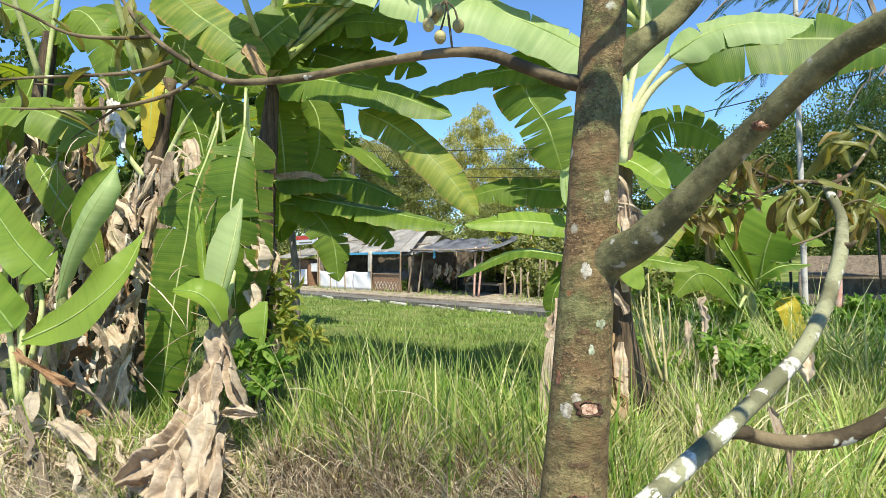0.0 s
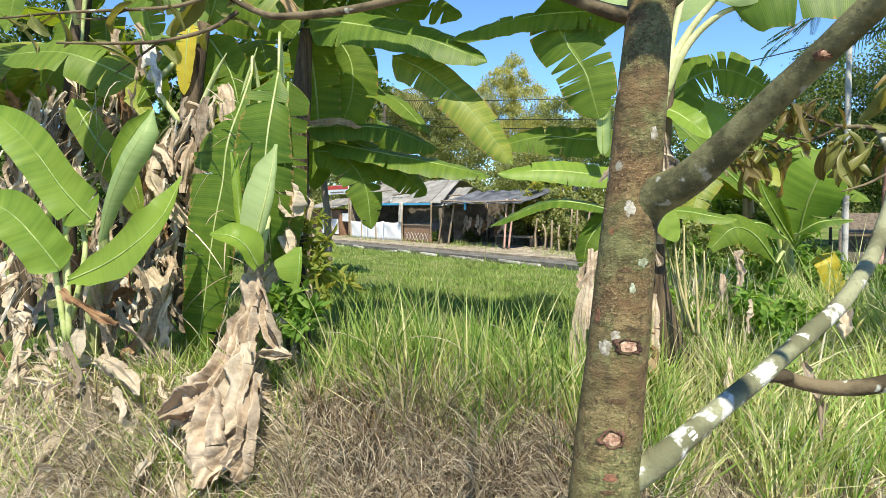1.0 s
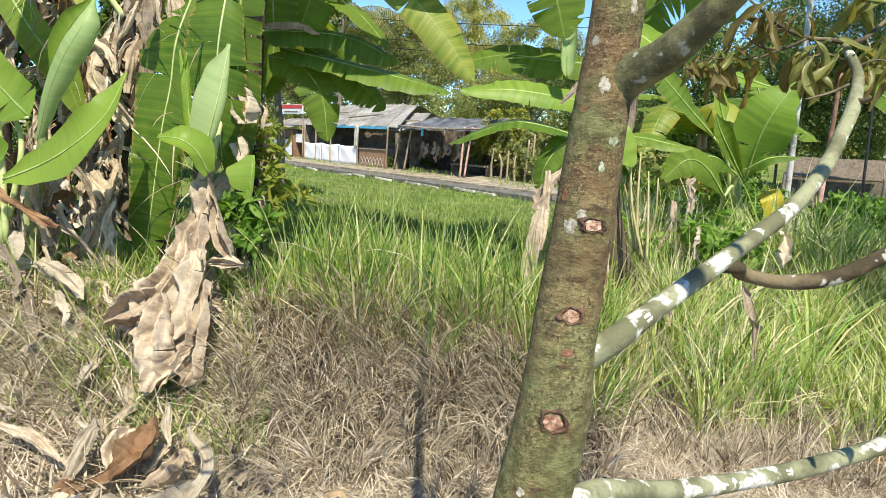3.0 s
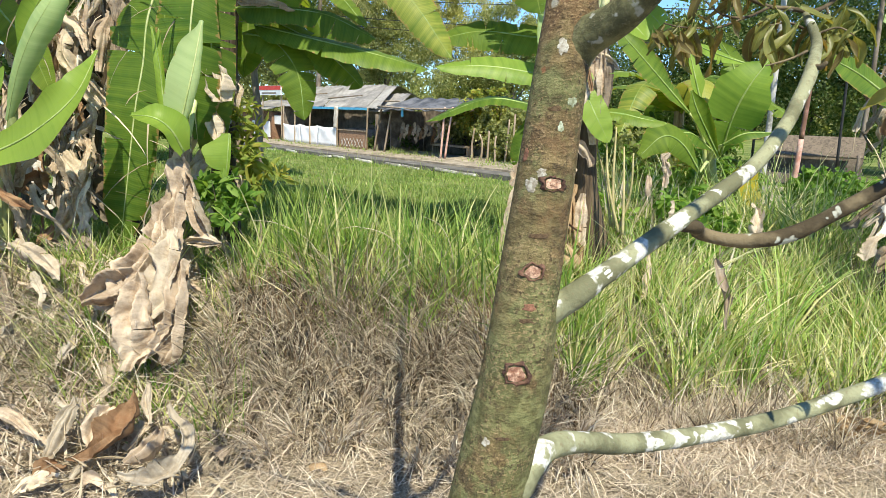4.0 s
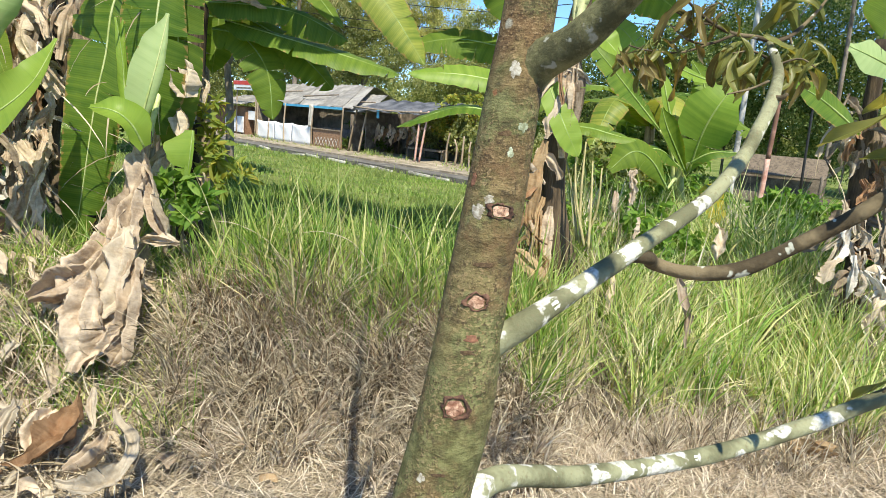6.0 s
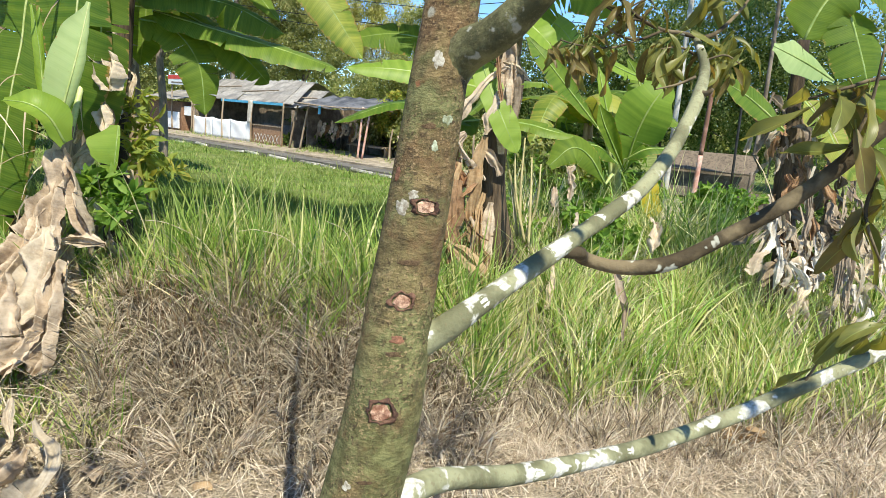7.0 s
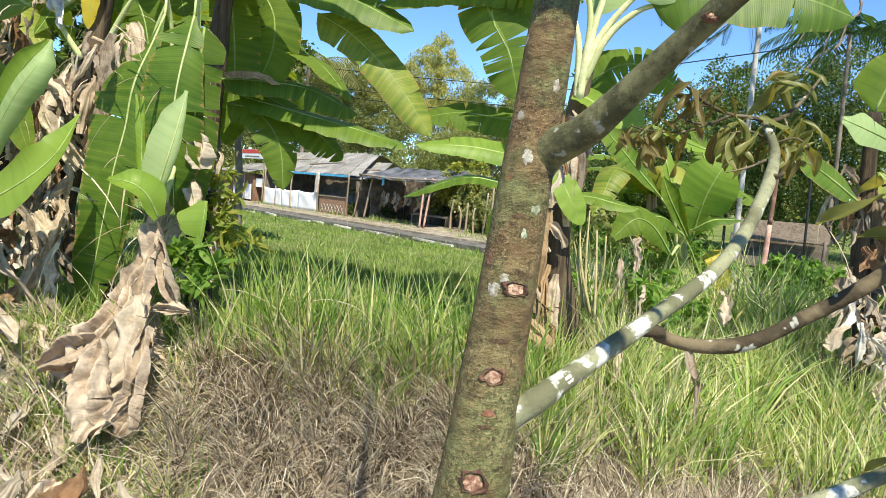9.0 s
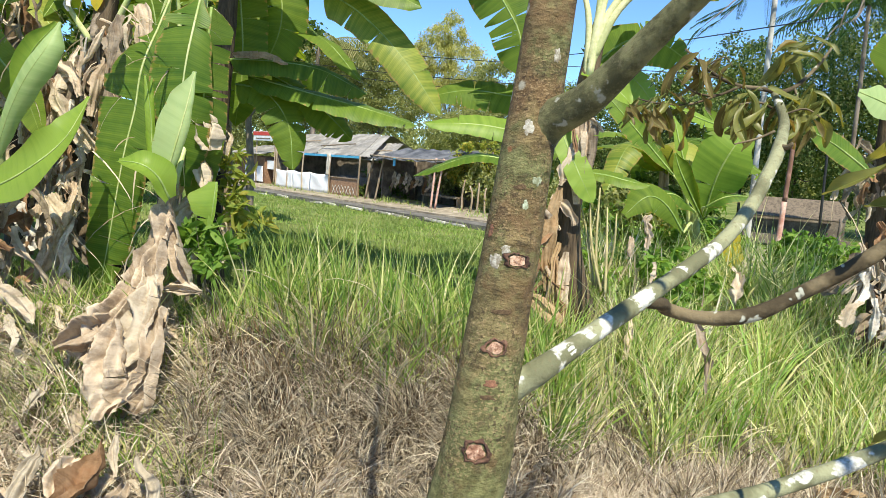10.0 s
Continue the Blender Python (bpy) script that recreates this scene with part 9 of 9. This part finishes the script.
# a feathery tree whose sprays reach over from above
feather = thing("feathery_tree", (15.0, 15.5, -0.4), "tall tree with fine feathery sprays", "tree")
fz = Vector((7.001, 15.000, 8.276))
placed(part("trunk", tube("trunk", [(fz.x + 5.5, 15.5, -0.4), (fz.x + 4.6, 15.4, 5.0), (fz.x + 2.6, 15.2, 8.5), fz], [0.16, 0.12, 0.07, 0.03], TRUNK_BARK, 18, 9, 0.05), TRUNK_BARK, feather))
for k, (a, b) in enumerate([((6.664, 15.000, 7.587), (4.288, 14.000, 6.409)), ((6.880, 15.000, 7.150), (4.824, 14.000, 6.194)), ((6.183, 15.000, 6.498), (5.518, 14.000, 5.800)), ((7.102, 15.000, 7.130), (5.938, 14.000, 6.033)), ((7.317, 15.000, 6.873), (6.568, 14.000, 5.838)), ((6.799, 15.000, 6.314), (4.079, 13.000, 4.381)), ((6.629, 15.000, 6.341), (4.558, 13.500, 4.610)), ((7.524, 15.000, 6.507), (7.138, 14.000, 5.581)), ((7.662, 15.000, 6.056), (6.416, 14.000, 4.797)), ((7.747, 15.000, 5.855), (6.903, 14.000, 4.399)), ((6.330, 15.000, 7.844), (2.985, 13.000, 6.357)), ((6.331, 15.000, 7.962), (3.382, 13.000, 5.520)), ((7.850, 15.000, 5.376), (6.484, 14.000, 3.962)), ((8.099, 15.000, 6.028), (7.219, 14.000, 4.710))]):
    a, b = Vector(a), Vector(b)
    placed(part("limb", tube("limb", [fz.lerp(a, 0.3), a, a.lerp(b, 0.6) + Vector((0, 0, 0.15)), b], [0.045, 0.03, 0.016, 0.006], TRUNK_BARK, 14, 6), TRUNK_BARK, feather))
    for j in range(7):
        q = a.lerp(b, 0.35 + 0.65 * j / 6) + Vector((0, 0, 0.12 * (1 - j / 6)))
        g = (b - a).normalized() + Vector((random.Random(k * 9 + j).uniform(-1, 1), random.Random(k * 5 + j).uniform(-1, 1), random.Random(k * 3 + j).uniform(-0.6, 0.4))) * 0.9
        frond(feather, q, g, 0.75, 600 + k * 10 + j, F_FINE, 0.10, 0.35, 20)

# shrub by the shed
c = Vector((3.681, 7.400, 0.857))
tree_of("cassava_shrub", (c.x, c.y, float(ground(c.x, c.y))), [((c.x, c.y, c.z + 0.04), 0.22), ((c.x + 0.25, c.y, c.z + 0.02), 0.2), ((c.x - 0.2, c.y, c.z - 0.05), 0.2), ((c.x + 0.05, c.y - 0.1, c.z - 0.22), 0.24), ((c.x + 0.5, c.y, c.z - 0.05), 0.22), ((c.x + 0.6, c.y, c.z - 0.25), 0.22)], 2600, 0.075, F_SHRUB, "bushy bright green shrub", 80, 0.3, 0.6, 0.02, "shrub")
# climbing weeds at the foot of the banana clump
for k, (foot, blobs, n) in enumerate([
    ((-1.589, 5.000, 0.874), [((-1.605, 5.000, 1.221), 0.17), ((-1.654, 5.000, 1.047), 0.15), ((-1.494, 5.000, 1.091), 0.13), ((-1.623, 5.000, 1.483), 0.13), ((-1.557, 5.000, 1.352), 0.12)], 260),
    ((-1.503, 4.300, 0.547), [((-1.553, 4.300, 0.994), 0.15), ((-1.458, 4.300, 0.846), 0.15), ((-1.611, 4.300, 1.107), 0.12)], 220),
]):
    f0 = Vector(foot)
    tree_of("weed", (f0.x, f0.y, float(ground(f0.x, f0.y))), blobs, n, 0.12, (F_RUSTY if k == 0 else F_SHRUB), "leafy climbing weed with yellowing leaves", 84 + k, 0.15, -0.2, 0.008, "weed")

# shaded bushes behind the low banana
for k, px in enumerate(((2.436, 9.600, 1.200), (2.896, 9.200, 1.175), (2.140, 10.200, 1.189))):
    c = Vector(px)
    tree_of("bush", (c.x, c.y, float(ground(c.x, c.y))), [((c.x, c.y, c.z), 0.42), ((c.x + 0.4, c.y + 0.1, c.z - 0.25), 0.4), ((c.x - 0.3, c.y, c.z - 0.3), 0.4), ((c.x, c.y - 0.2, c.z - 0.6), 0.45)], 1500, 0.10, (F_DARK, F_MID)[k % 3 == 2], "shaded dark green bush in rank grass", 160 + k, 0.3, 0.4, 0.025, "bush", "bushes at the field edge")
for k, (x, y, h) in enumerate(((4.15, 6.4, 1.0), (4.75, 6.8, 1.2), (3.75, 6.0, 0.8), (5.4, 7.4, 1.3))):
    g0 = float(ground(x, y))
    tree_of("bush", (x, y, g0), [((x, y, g0 + h * 0.75), 0.34), ((x + 0.3, y, g0 + h * 0.5), 0.32), ((x - 0.28, y, g0 + h * 0.45), 0.3), ((x, y - 0.1, g0 + h * 0.25), 0.34)], 1100, 0.09, (F_DARK, F_MID)[k % 2], "shaded bush behind shredded banana stems", 170 + k, 0.3, 0.4, 0.02, "bush", "bushes at the field edge")
# leafy weeds standing between the field and the shed
rs = random.Random(12)
for k in range(22):
    x, y = rs.uniform(1.8, 7.2), rs.uniform(7.4, 11.5)
    if x > y * 0.36:
        x = y * rs.uniform(0.18, 0.36)
    g0, h = float(ground(x, y)), rs.uniform(0.85, 1.4)
    tree_of("weed_bush", (x, y, g0), [((x, y, g0 + h * 0.8), 0.30), ((x + 0.28, y, g0 + h * 0.6), 0.28), ((x - 0.25, y + 0.1, g0 + h * 0.55), 0.28), ((x + 0.05, y - 0.15, g0 + h * 0.3), 0.3)], 900, rs.choice((0.07, 0.09, 0.11)), (F_SHRUB, F_MID, F_SHRUB, F_RUSTY)[k % 4], "leafy green weed bush among tall grass", 120 + k, rs.choice((0.2, 0.32)), 0.5, 0.012, "bush", "weeds at the field edge")
for k in range(6):
    x, y = rs.uniform(0.9, 2.0), rs.uniform(5.2, 6.4)
    g0 = float(ground(x, y))
    tree_of("weed_bush", (x, y, g0), [((x, y, g0 + 0.55), 0.2), ((x + 0.2, y, g0 + 0.4), 0.2), ((x - 0.15, y, g0 + 0.3), 0.2)], 420, 0.08, F_SHRUB, "leafy green weed bush among tall grass", 140 + k, 0.25, 0.5, 0.01, "bush", "weeds at the field edge")

c = Vector((-1.516, 3.700, 0.025))
tree_of("weed", (c.x, c.y, float(ground(c.x, c.y))), [((c.x, c.y, c.z), 0.05), ((c.x + 0.04, c.y, c.z - 0.03), 0.04), ((c.x - 0.04, c.y, c.z - 0.04), 0.05)], 40, 0.06, F_SHRUB, "small bright green weed in dry straw", 190, 0.3, 0.3, 0.003, "weed")
